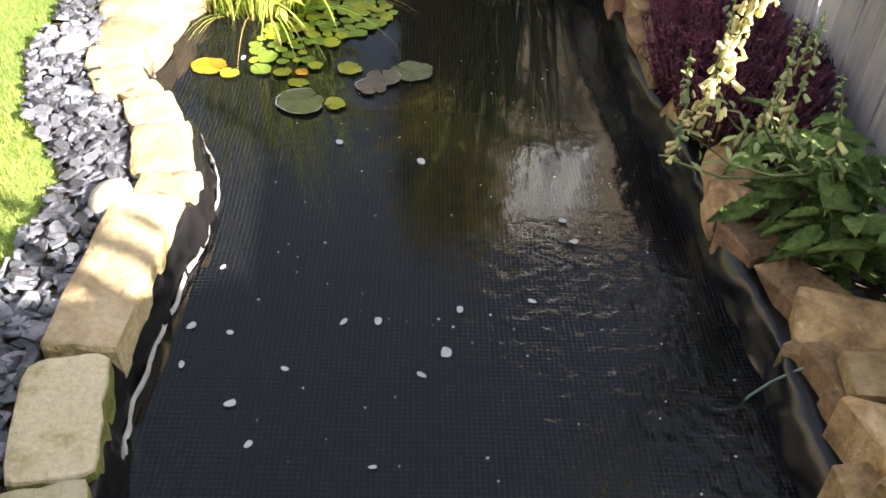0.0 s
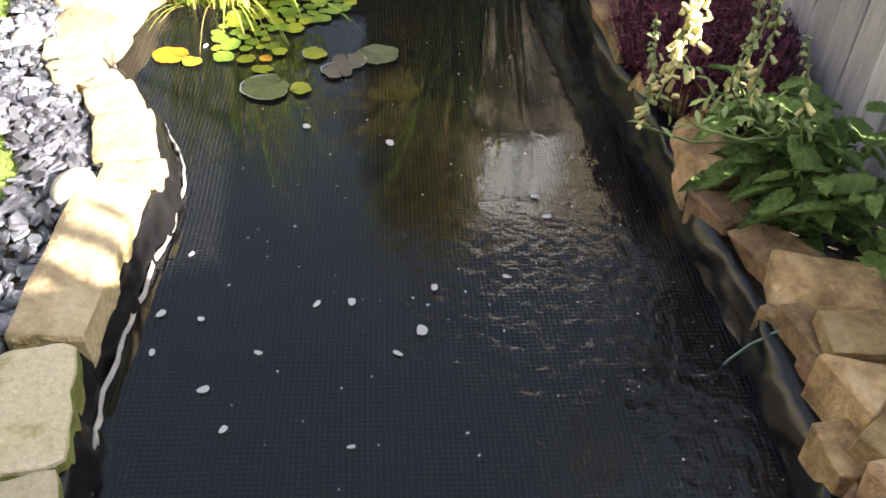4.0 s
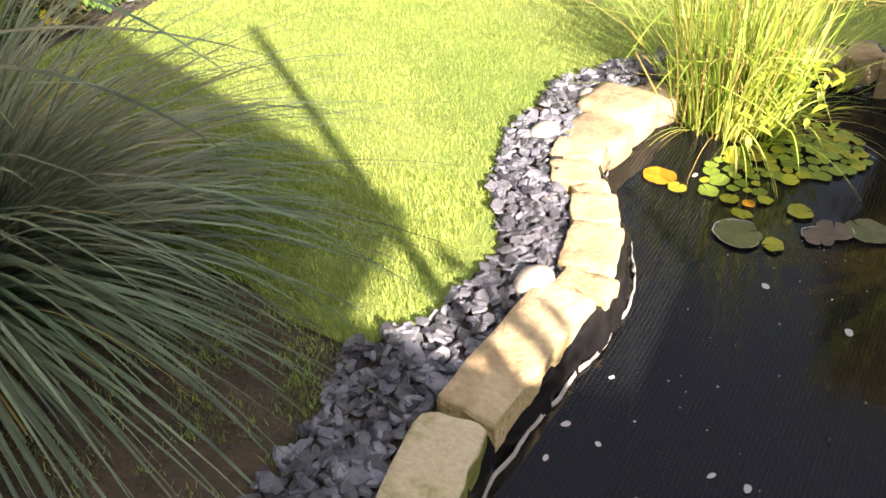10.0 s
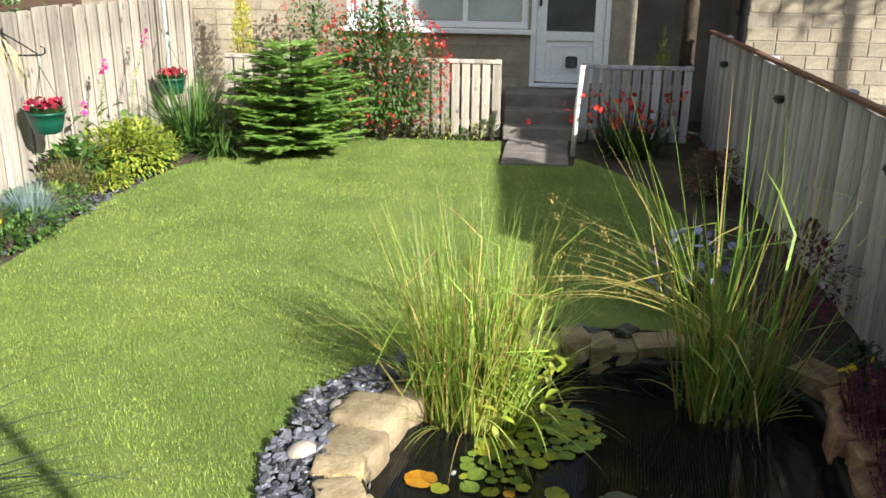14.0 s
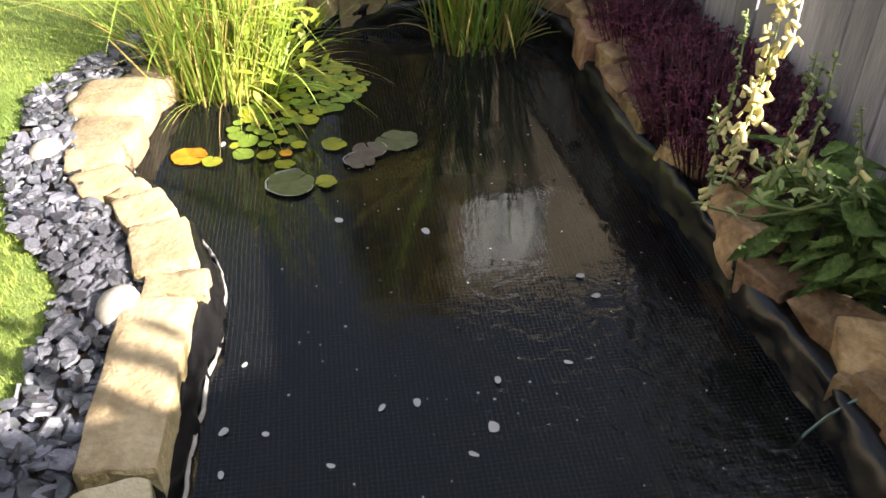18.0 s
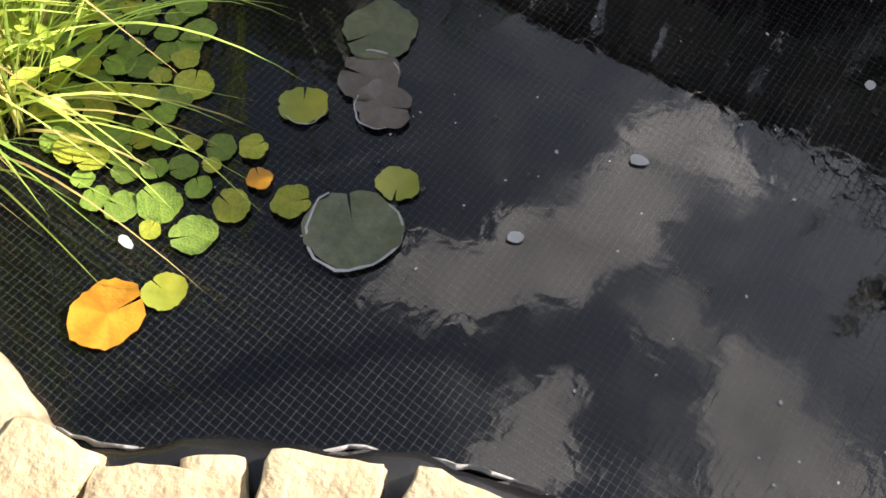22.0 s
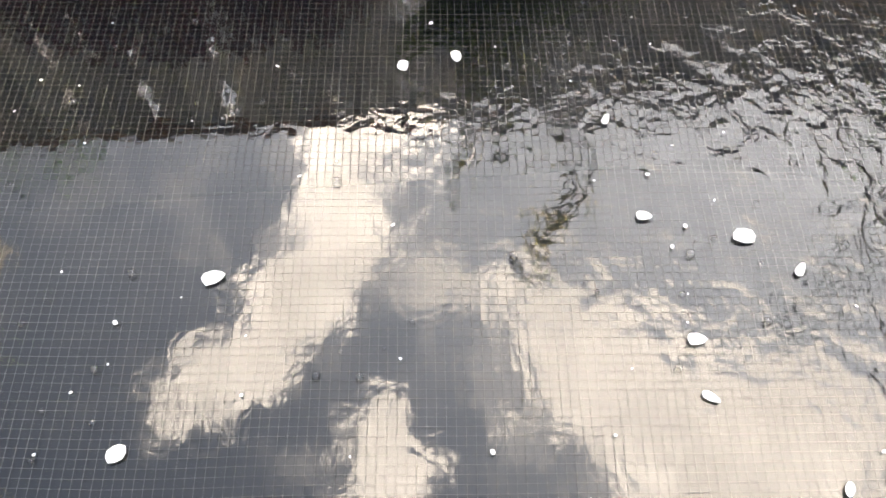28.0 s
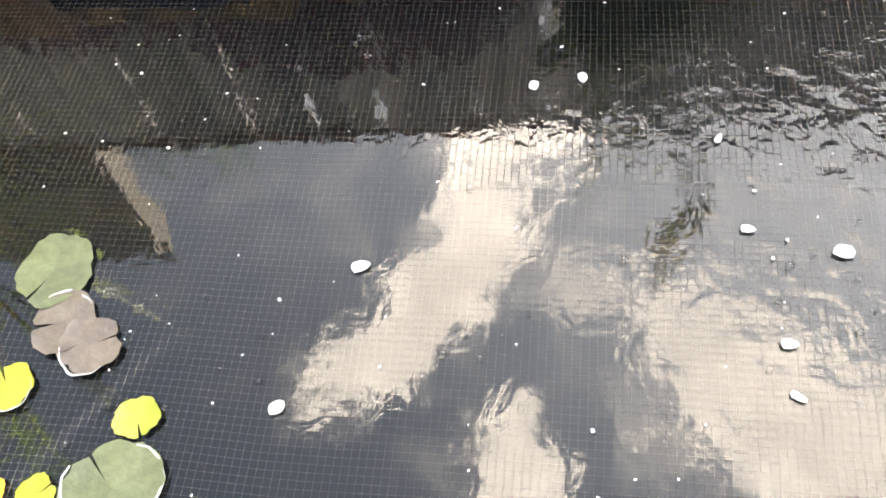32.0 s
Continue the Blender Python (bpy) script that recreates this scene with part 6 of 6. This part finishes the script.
def tall_tree(name, label, at, low, tall, wide, seed, material, sprays=34):
    """A high narrow evergreen: trunk, limbs, and sprays of leaves in uneven clumps."""
    g = random.Random(seed)
    t = thing(name, at, label, "tree")
    part("trunk", tube_mesh("trunk", [(0, 0, 0), (0.03, 0.0, tall * 0.5), (0.0, 0.02, tall * 0.97)], 0.09, M["bark"], 8, 0.015), None, t)
    limbs, hp = Heap(), Heap()
    for k in range(150):
        z = low + (tall - low) * (k + 0.5) / 150
        fr = (z - low) / (tall - low)
        r = wide * min(1.0, 0.30 + 2.2 * fr) * (1.0 - 0.42 * max(0.0, fr - 0.3)) * g.uniform(0.55, 1.15)
        a = k * 2.4 + g.uniform(-0.4, 0.4)
        e = Vector((math.cos(a) * r, math.sin(a) * r, z + 0.25 * r))
        limbs.add(*tube([(0, 0, z - 0.15 * r), e * 0.5 + Vector((0, 0, z * 0.5 - 0.04)), e], 0.014, 4, 0.004))
        for j in range(sprays):
            p = Vector((0, 0, z)).lerp(e, g.uniform(0.45, 1.05)) + Vector((g.gauss(0, 0.07), g.gauss(0, 0.07), g.gauss(0, 0.09)))
            hp.leaf(p, rand_way(g, 0.6), g.uniform(0.08, 0.16), g.uniform(0.03, 0.05))
    part("limb", limbs.mesh("limb", M["bark"]), None, t)["kind"] = "stuff"
    part("crown", hp.mesh("crown", material), None, t)["kind"] = "stuff"


tall_tree("conifer", "tall dark-gold conifer beside the house passage", (1.80, 9.55, LAWN_Z), 2.4, 6.5, 1.0, 18, M["conifer"], 70)


# west border
# unseen shrub where two fences meet, added to dapple the long coping slab
bush("corner_shrub", (2.45, -0.62, LAWN_Z), (0.36, 0.22, 2.15), 420, 0.085, M["leaf"], "loose leafy shrub added out of view for dappled shade", "shrub", 19, narrow=0.5, hollow=0.2)
bush("heather", (-3.20, 4.62, LAWN_Z), (0.27, 0.25, 0.50), 1300, 0.05, M["heather"], "upright brown-green heather under the fence", "plant", 21, upright=1.2, narrow=0.12, group="heathers in the border")
bush("heather", (-3.18, 5.80, LAWN_Z), (0.27, 0.24, 0.36), 1000, 0.045, M["heather"], "low brown-green heather under the fence", "plant", 22, upright=1.2, narrow=0.12, group="heathers in the border")
tuft("blue_fescue", (-3.15, 5.22, LAWN_Z), 700, 0.36, 0.006, M["bluefescue"], "tuft of blue-grey fescue grass", "grass", 23, 0.8, 0.10, 0.9)
bush("ajuga", (-3.05, 3.98, LAWN_Z), (0.26, 0.24, 0.24), 700, 0.045, M["coral"], "low plant with coral-red leaves", "plant", 24, narrow=0.55)
bush("creeper", (-3.02, 5.0, LAWN_Z), (0.24, 0.34, 0.17), 600, 0.04, M["leaf"], "low green ground cover", "plant", 25)
bush("spirea", (-3.18, 6.80, LAWN_Z), (0.42, 0.46, 0.50), 2200, 0.05, M["leaf_yellow"], "rounded lime-yellow spirea bush", "shrub", 26, narrow=0.45)
bush("hosta", (-3.40, 6.30, LAWN_Z), (0.22, 0.22, 0.36), 200, 0.10, M["leaf"], "green leafy plant with yellow flowers", "plant", 27, (M["yellowfl"], 8, 0.03, 7), narrow=0.6)
for k, (x, y, s) in enumerate(((-3.22, 4.25, 0.16), (-3.38, 4.42, 0.18), (-3.0, 4.42, 0.13), (-3.42, 5.0, 0.2), (-3.4, 5.5, 0.2), (-3.02, 5.55, 0.14), (-3.12, 6.2, 0.17), (-3.36, 7.35, 0.22), (-3.1, 7.3, 0.2), (-3.4, 3.9, 0.2))):
    bush("ground_cover", (x, y, LAWN_Z), (s, s, 0.14 + 0.05 * (k % 3)), 300, 0.036, M["leaf"] if k % 3 else M["leaf_yellow"], "low leafy plant filling the border", "plant", 130 + k, group="low plants in the border")
for k, (x, y, s) in enumerate(((-3.30, 3.25, 0.30), (-3.12, 2.95, 0.26), (-3.38, 3.65, 0.22), (-3.3, 2.5, 0.32))):
    bush("bedding_plant", (x, y, LAWN_Z), (s * 1.2, s * 1.1, 0.30), 800, 0.045, M["leaf"] if k % 2 else M["leaf_yellow"], "bushy bedding plant with yellow and orange flowers", "flower", 30 + k, (M["yellowfl"] if k % 2 else M["orangefl"], 12, 0.034, 8), group="bedding plants")
bush("dark_ivy", (-3.50, 2.30, LAWN_Z), (0.30, 0.72, 1.45), 2600, 0.055, M["leaf_dark"], "dark climber against the fence", "climber", 35, narrow=0.6, hollow=0.5)
tuft("daylily", (-3.05, 7.85, LAWN_Z), 300, 0.85, 0.022, M["leaf"], "fountain of long green strap leaves", "plant", 36, 1.15, 0.16, 0.8)
tuft("daylily", (-2.70, 7.62, LAWN_Z), 120, 0.5, 0.018, M["leaf"], "drooping strap leaves at the lawn's edge", "plant", 37, 1.6, 0.1, 1.1)
for k in range(9):
    x = -1.45 + k * 0.155
    bush("edging_plant", (x, 8.80 + 0.03 * math.sin(k), LAWN_Z), (0.08, 0.06, 0.12 + 0.06 * (k % 3)), 60, 0.04, M["leaf_yellow"] if k % 2 else M["leaf"], "small yellow-green plant along the picket fence", "plant", 40 + k, narrow=0.5, group="plants along the pickets")


g = random.Random(91)
for k in range(46):
    y = 2.5 + k * 0.11 + g.uniform(-0.06, 0.06)
    x = g.uniform(-3.5, -2.98)
    r = g.uniform(0.10, 0.19)
    bush("border_plant", (x, y, LAWN_Z), (r, r, g.uniform(0.12, 0.26)), 230, g.uniform(0.03, 0.05), g.choice((M["leaf"], M["leaf_yellow"], M["leaf"], M["heather"])), "small leafy plant packed into the border", "plant", 200 + k,
         (M["yellowfl"], 5, 0.024, 7) if k % 5 == 1 else None, group="small plants in the border")
hs = Heap()
for k in range(520):
    x, y, i, q = g.uniform(-3.4, -2.93), g.choice((g.uniform(3.7, 4.9), g.uniform(5.3, 6.4), g.uniform(3.0, 7.2))), g.randrange(12), g.uniform(0.014, 0.034)
    m = Matrix.LocRotScale((x, y, LAWN_Z + 0.004 + g.uniform(0, 0.02)), Euler((g.gauss(0, 0.4), g.gauss(0, 0.4), g.uniform(0, 6.28))), (q, q, q))
    hs.add([m @ Vector(v) for v in CHIPS[i][0]], CHIPS[i][1])
tagged(new("border_slate", hs.mesh("border_slate", M["slate"], False)), "loose slate chips between the border plants", "gravel", kind="stuff")


def fir(at, tall, wide, seed):
    g = random.Random(seed)
    t = thing("fir_tree", at, "dense young fir with tiered fresh green branches", "tree")
    part("trunk", tube_mesh("trunk", [(0, 0, 0), (0, 0.01, tall * 0.95)], 0.035, M["bark"], 8, 0.008), None, t)
    tier = 0
    z = 0.10
    while z < tall * 0.94:
        fr = z / tall
        reach = wide * (1 - fr ** 2.4) ** 0.75 * (0.80 + 0.26 * (tier % 2)) * (0.82 + 0.18 * min(1.0, fr / 0.22)) + 0.04
        n_ = max(6, int(17 * (1 - fr)) + 5)
        for k in range(n_):
            a = 6.283 * k / n_ + tier * 0.7 + g.uniform(-0.2, 0.2)
            r = reach * g.uniform(0.62, 1.12)
            d = Vector((math.cos(a), math.sin(a), 0))
            s = Vector((-math.sin(a), math.cos(a), 0))
            hp = Heap()
            rise = g.uniform(0.1, 0.42) * r
            hp.add(*tube([Vector((0, 0, z)), d * r * 0.6 + Vector((0, 0, z - 0.02)), d * r + Vector((0, 0, z + rise * 0.4))], 0.006, 4, 0.002))
            for q in range(int(18 + 44 * r / wide)):
                u_ = 0.25 + 0.75 * g.random()
                side = g.choice((-1, 1))
                p = d * r * u_ + Vector((0, 0, z - 0.02 + rise * 0.5 * u_ * u_))
                w = (d * 0.8 + s * side * g.uniform(0.5, 1.1) + Vector((0, 0, g.uniform(-0.12, 0.2)))).normalized()
                ln = 0.13 * (1.15 - u_ * 0.5) * g.uniform(0.7, 1.2)
                for m_ in range(6):
                    pp = p + w * ln * m_ / 6
                    for sg in (-1, 1):
                        nv = (w * 0.7 + w.cross(Vector((0, 0, 1))) * sg + Vector((0, 0, 0.25))).normalized()
                        e = pp + nv * 0.034
                        o = w * 0.011
                        hp.add([pp - o, pp + o, e], [(0, 1, 2)])
            part("branch", hp.mesh("branch", M["fir"], False), None, t)
        z += 0.062 + 0.02 * fr
        tier += 1
    return t


fir((-2.06, 7.92, LAWN_Z), 1.16, 0.74, 51)
bush("fuchsia", (-1.32, 8.60, LAWN_Z), (0.74, 0.32, 1.46), 6200, 0.05, M["leaf"], "tall fuchsia bush hung with red flowers", "shrub", 52, (M["red"], 1300, 0.017, 5), narrow=0.45)
bush("golden_conifer", (-2.98, 9.22, LAWN_Z), (0.17, 0.17, 1.65), 1800, 0.04, M["gold"], "slim golden-yellow conifer behind the fence", "conifer", 53, upright=1.2, narrow=0.3)
bush("fuchsia", (-2.2, 9.3, LAWN_Z), (0.5, 0.25, 1.55), 1900, 0.045, M["leaf"], "fuchsia bush with many red flowers", "shrub", 54, (M["red"], 300, 0.016, 5), narrow=0.45)


def spire(x, y, tall, seed, lean=0.0):
    g = random.Random(seed)
    t = thing("pink_foxglove", (x, y, LAWN_Z), "tall foxglove gone to seed, magenta at its tip", "foxglove", "foxgloves by the west fence")
    tip = Vector((0.05, lean, tall))
    part("stalk", tube_mesh("stalk", [(0, 0, 0), (0.01, lean * 0.3, tall * 0.5), tip], 0.006, M["stalk"], 5, 0.003), None, t)
    pods, fl = Heap(), Heap()
    for k in range(70):
        u_ = 0.3 + 0.7 * k / 70
        p = Vector((0.05 * u_, lean * u_ * u_, tall * u_))
        (fl if u_ > 0.86 else pods).leaf(p, rand_way(g, 0.2), 0.055 if u_ > 0.86 else 0.03, 0.036 if u_ > 0.86 else 0.016)
    part("seed_pod", pods.mesh("seed_pod", M["stalk"]), None, t)
    part("bell", fl.mesh("bell", M["magenta"]), None, t, "magenta bells")
    lv = Heap()
    for k in range(9):
        lv.leaf((0, 0, 0.1 + 0.05 * k), rand_way(g, 0.3), 0.13, 0.06)
    part("leaf", lv.mesh("leaf", M["leaf"]), None, t)


spire(-3.52, 6.95, 0.92, 61, 0.12)
spire(-3.5, 7.42, 1.13, 62, 0.5)
spire(-3.55, 6.75, 0.62, 63, -0.05)


def hanging_pot(y, x=-3.5, z=0.72, seed=1, pole=False):
    g = random.Random(seed)
    t = thing("hanging_pot", (x, y, z), "green plastic hanging pot of dark red flowers", "flower pot", "green flower pots on the fence")
    prof = [(0.085, -0.15), (0.105, -0.14), (0.128, -0.06), (0.138, 0.0), (0.148, 0.0), (0.148, 0.018), (0.136, 0.018), (0.128, -0.01)]
    vs, fs, n_ = [], [], 24
    for r, zz in prof:
        for j in range(n_):
            a = 6.283 * j / n_
            vs.append((math.cos(a) * r, math.sin(a) * r, zz))
    for k in range(len(prof) - 1):
        for j in range(n_):
            fs.append((k * n_ + j, k * n_ + (j + 1) % n_, (k + 1) * n_ + (j + 1) % n_, (k + 1) * n_ + j))
    fs.append(tuple(range(n_))[::-1])
    part("pot", pydata("pot", vs, fs, M["pot_green"], True), None, t)
    part("soil", pydata("soil", [(math.cos(6.283 * j / 16) * 0.13, math.sin(6.283 * j / 16) * 0.13, 0.0) for j in range(16)], [tuple(range(16))], M["soil"]), None, t)
    lv, fl = Heap(), Heap()
    for k in range(170):
        a, q = g.uniform(0, 6.283), 0.14 * math.sqrt(g.random())
        lv.leaf((math.cos(a) * q, math.sin(a) * q, 0.0), Vector((math.cos(a) * 0.5, math.sin(a) * 0.5, 1)), g.uniform(0.04, 0.09), 0.018)
    for k in range(46):
        a, q = g.uniform(0, 6.283), 0.15 * math.sqrt(g.random())
        flower(fl, (math.cos(a) * q, math.sin(a) * q, 0.11 - q * 0.25 + g.uniform(-0.02, 0.02)), 0.027, 7, g)
    part("leaf", lv.mesh("leaf", M["leaf_dark"]), None, t)
    part("flower", fl.mesh("flower", M["pinkred"]), None, t, "dark red flowers")["kind"] = "stuff"
    for a in (0.4, 2.5, 4.6):
        part("hanger", tube_mesh("hanger", [(math.cos(a) * 0.14, math.sin(a) * 0.14, 0.015), (0, 0, 0.36)], 0.0025, M["iron"], 4), None, t)
    part("hook", tube_mesh("hook", [(0, 0, 0.36), (0.01, 0, 0.40), (0, 0.0, 0.44), (-0.02, 0, 0.43)], 0.006, M["pole_green"], 6), None, t)
    if not pole:
        br = part("bracket", tube_mesh("bracket", [(-0.265, 0, 0.44), (-0.1, 0, 0.44), (0.02, 0, 0.445), (0.06, 0, 0.46), (0.06, 0, 0.50), (0.03, 0, 0.51)], 0.007, M["iron"], 6), None, t, "black iron wall bracket")
        part("brace", tube_mesh("brace", [(-0.262, 0, 0.60), (-0.13, 0, 0.53), (0.0, 0, 0.45)], 0.006, M["iron"], 6), None, br)
        part("upright", tube_mesh("upright", [(-0.265, 0, 0.40), (-0.265, 0, 0.64)], 0.007, M["iron"], 6), None, br)
    return t


hanging_pot(3.86, seed=1)
hanging_pot(6.14, seed=2)
hanging_pot(8.48, seed=3, z=0.68, pole=True)
pole = thing("pot_pole", (-3.60, 8.66, LAWN_Z), "pale green pole carrying a flower pot", "pole")
part("shaft", tube_mesh("shaft", [(0, 0, 0), (-0.01, 0.03, 1.6)], 0.017, M["pole_green"], 8), None, pole)
part("arm", tube_mesh("arm", [(-0.005, 0.02, 1.02), (0.05, -0.08, 1.05), (0.1, -0.18, 1.02)], 0.006, M["iron"], 6), None, pole)


def fence_lamp(y):
    t = thing("solar_lamp", (1.955, y, 1.0), "small black solar lamp fixed to the fence", "lamp", "solar lamps on the fence")
    part("hood", tube_mesh("hood", [(0, 0, -0.005), (0, 0, 0.012), (0, 0, 0.025)], 0.045, M["lamp"], 14, 0.03), None, t)
    part("lens", tube_mesh("lens", [(0, 0, -0.03), (0, 0, -0.005)], 0.026, M["glass"], 12, 0.034), None, t)
    part("bracket", boxed((0.05, 0.03, 0.02), 0.003, (0.022, 0, -0.012)), M["lamp"], t)


for y in (3.99, 6.14, 8.25):
    fence_lamp(y)

# tall grey-green grass beside the lawn, with plumes
pam = thing("pampas_grass", (-1.92, 0.92, LAWN_Z), "huge clump of grey-green pampas grass in shade", "grass")
g = random.Random(71)
hp = Heap()
for i in range(1500):
    a, q = g.uniform(0, 6.283), 0.30 * math.sqrt(g.random())
    f = g.uniform(0.15, 1.3)
    hp.blade((math.cos(a) * q, math.sin(a) * q, 0), (math.cos(a) * f, math.sin(a) * f, 1), g.uniform(0.8, 1.7), g.uniform(0.012, 0.021), g.uniform(0.9, 2.6), 9)
part("foliage", hp.mesh("foliage", M["pampas"]), None, pam)["kind"] = "stuff"
hp = Heap()
for i in range(45):
    a, q = g.uniform(0, 6.283), 0.32 * math.sqrt(g.random())
    f = g.uniform(0.3, 1.4)
    hp.blade((math.cos(a) * q, math.sin(a) * q, 0), (math.cos(a) * f, math.sin(a) * f, 1), g.uniform(0.75, 1.5), g.uniform(0.006, 0.011), g.uniform(1.2, 2.6), 10)
part("dry_foliage", hp.mesh("dry_foliage", M["reed_dry"]), None, pam, "dead straw-coloured blades")["kind"] = "stuff"
for k, (tx, ty, tz) in enumerate(((1.24, 0.33, 1.76), (1.28, 0.22, 1.72), (1.05, 0.2, 1.66))):
    root, tip = Vector((g.uniform(-0.1, 0.1), g.uniform(0.0, 0.2), 0.2)), Vector((tx, ty, tz))
    hb = Heap()
    hb.blade(root, (tip - root).normalized() + Vector((0, 0, 0.12)), (tip - root).length * 1.03, 0.020, 0.22, 10)
    stem = part("plume_stem", hb.mesh("plume_stem", M["reed"]), None, pam, "yellow-green plume stem")
    if k > 0:
        continue
    hp = Heap()
    for j in range(190):
        u_ = g.uniform(0, 1)
        p = tip + Vector((0.20 * u_, 0.05 * u_, 0.05 * u_ - 0.15 * u_ * u_)) - Vector((0.08, 0.02, 0.02))
        hp.blade(p, Vector((0.5, 0.1, -0.4 - u_)) + rand_way(g, 0) * 0.35, g.uniform(0.05, 0.10), 0.0024, 0.8, 3)
    part("plume", hp.mesh("plume", M["plume"]), None, stem, "feathery cream plume")["kind"] = "stuff"

# stout seed stems and broad blades that rise out of the clump
for pts, spikes in (([(0.05, 0.05, 0.2), (0.45, 0.10, 0.75), (0.83, 0.14, 1.23), (1.27, 0.11, 1.64), (1.42, 0.12, 1.74)], (0.66, 0.80)), ([(0.0, 0.08, 0.2), (0.42, 0.12, 0.80), (0.81, 0.15, 1.29), (1.18, 0.04, 1.69), (1.30, 0.0, 1.80)], (0.80, 0.88)),
                    ([(0.0, 0.1, 0.2), (0.5, 0.17, 1.1), (0.79, 0.20, 1.56), (0.87, 0.28, 1.76)], (0.6, 0.75)), ([(0.1, 0.0, 0.2), (0.55, 0.08, 0.85), (1.0, 0.12, 1.36), (1.32, 0.16, 1.62)], (0.86, 0.93)), ([(-0.1, 0.1, 0.2), (0.35, 0.2, 1.0), (0.7, 0.24, 1.62)], (0.6, 0.7))):
    stem = part("seed_stem", tube_mesh("seed_stem", pts, 0.0045, M["straw"], 6, 0.0025), None, pam, "stout yellow-green seed stem")
    hp = Heap()
    for j in range(70):
        u_ = spikes[0] + (spikes[1] - spikes[0]) * j / 70
        k = min(len(pts) - 2, int(u_ * (len(pts) - 1)))
        p = Vector(pts[k]).lerp(Vector(pts[k + 1]), u_ * (len(pts) - 1) - k)
        hp.leaf(p, (Vector(pts[k + 1]) - Vector(pts[k])).normalized() + rand_way(g, 0) * 0.22, 0.026, 0.004, bend=0.0)
    part("seed_spike", hp.mesh("seed_spike", M["leaf_dark"]), None, stem, "dark narrow seed spike")["kind"] = "stuff"
hp = Heap()
for root, way, run, droop in (((0.5, 0.1, 0.9), (0.8, -0.1, 0.75), 0.95, 0.7), ((0.3, 0.1, 0.9), (1.0, 0.1, 0.75), 1.05, 1.3), ((0.4, 0.0, 0.8), (1.0, 0.15, 0.55), 0.95, 1.1), ((0.5, 0.2, 0.9), (0.7, 0.3, 0.9), 0.75, 1.2), ((0.3, 0.2, 0.8), (1.0, 0.3, 0.35), 0.95, 0.6), ((0.3, 0.0, 0.9), (0.9, -0.2, 0.9), 0.8, 1.6)):
    hp.blade(root, way, run, 0.024, droop, 12)
part("broad_blade", hp.mesh("broad_blade", M["pampas"]), None, pam, "broad arching blades")["kind"] = "stuff"

# over the fences
# this tree is never in view; its crown is set to shade the neighbour's wall
tall_tree("tree", "leafy tree added out of view to dapple the wall next door", (7.5, 5.9, 0.1), 4.1, 7.4, 1.5, 95, M["leaf"], 9)
hd = thing("hedge", (-4.6, 5.2, LAWN_Z), "leafy green hedge beyond the tall fence", "hedge")
g = random.Random(81)
hp = Heap()
for i in range(7000):
    p = Vector((g.uniform(-0.5, 0.5), g.uniform(-2.6, 2.2), g.uniform(0.9, 1.75)))
    hp.leaf(p, rand_way(g, 0.4), 0.07, 0.035)
part("foliage", hp.mesh("foliage", M["leaf"]), None, hd)["kind"] = "stuff"
for k in range(6):
    part("stem", tube_mesh("stem", [(g.uniform(-0.3, 0.3), -2.2 + k * 0.8, 0), (g.uniform(-0.3, 0.3), -2.2 + k * 0.8, 1.4)], 0.03, M["bark"], 6, 0.01), None, hd)
shed = thing("shed", (-6.0, 8.6, LAWN_Z), "dark brown timber shed beyond the fence", "shed")
part("wall", boxed((1.8, 2.4, 1.9), 0.01, (0, 0, 0.95)), M["dark_wood"], shed)
part("roof", boxed((2.1, 2.7, 0.08), 0.01, (0, 0, 1.95)), M["dark_wood"], shed)
tubp = thing("tub_planter", (2.75, 4.35, 0.55), "dark tub with moss in the neighbour's garden", "planter")
part("tub", tube_mesh("tub", [(0, 0, 0), (0, 0, 0.45), (0, 0, 0.57)], 0.17, M["rubber"], 18, 0.21), None, tubp)
hp = Heap()
for i in range(220):
    a, q = g.uniform(0, 6.283), 0.19 * math.sqrt(g.random())
    hp.leaf((math.cos(a) * q, math.sin(a) * q, 0.56), rand_way(g, 0.8), 0.05, 0.02)
part("moss", hp.mesh("moss", M["leaf"]), None, tubp)["kind"] = "stuff"
pail = thing("pail", (2.72, 3.98, 0.55), "pale green lidded pail in the neighbour's garden", "pail")
part("body", tube_mesh("body", [(0, 0, 0), (0, 0, 0.50)], 0.10, M["pole_green"], 16, 0.12), None, pail)
part("lid", tube_mesh("lid", [(0, 0, 0.50), (0, 0, 0.53)], 0.13, M["pot_green"], 16), None, pail)
bank = structure("neighbour_bank", mesh_from(boxed((3.2, 7.0, 0.45), 0.02, (3.75, 5.6, 0.325)), "neighbour_bank", M["concrete"]), "raised paved garden next door", "terrace")
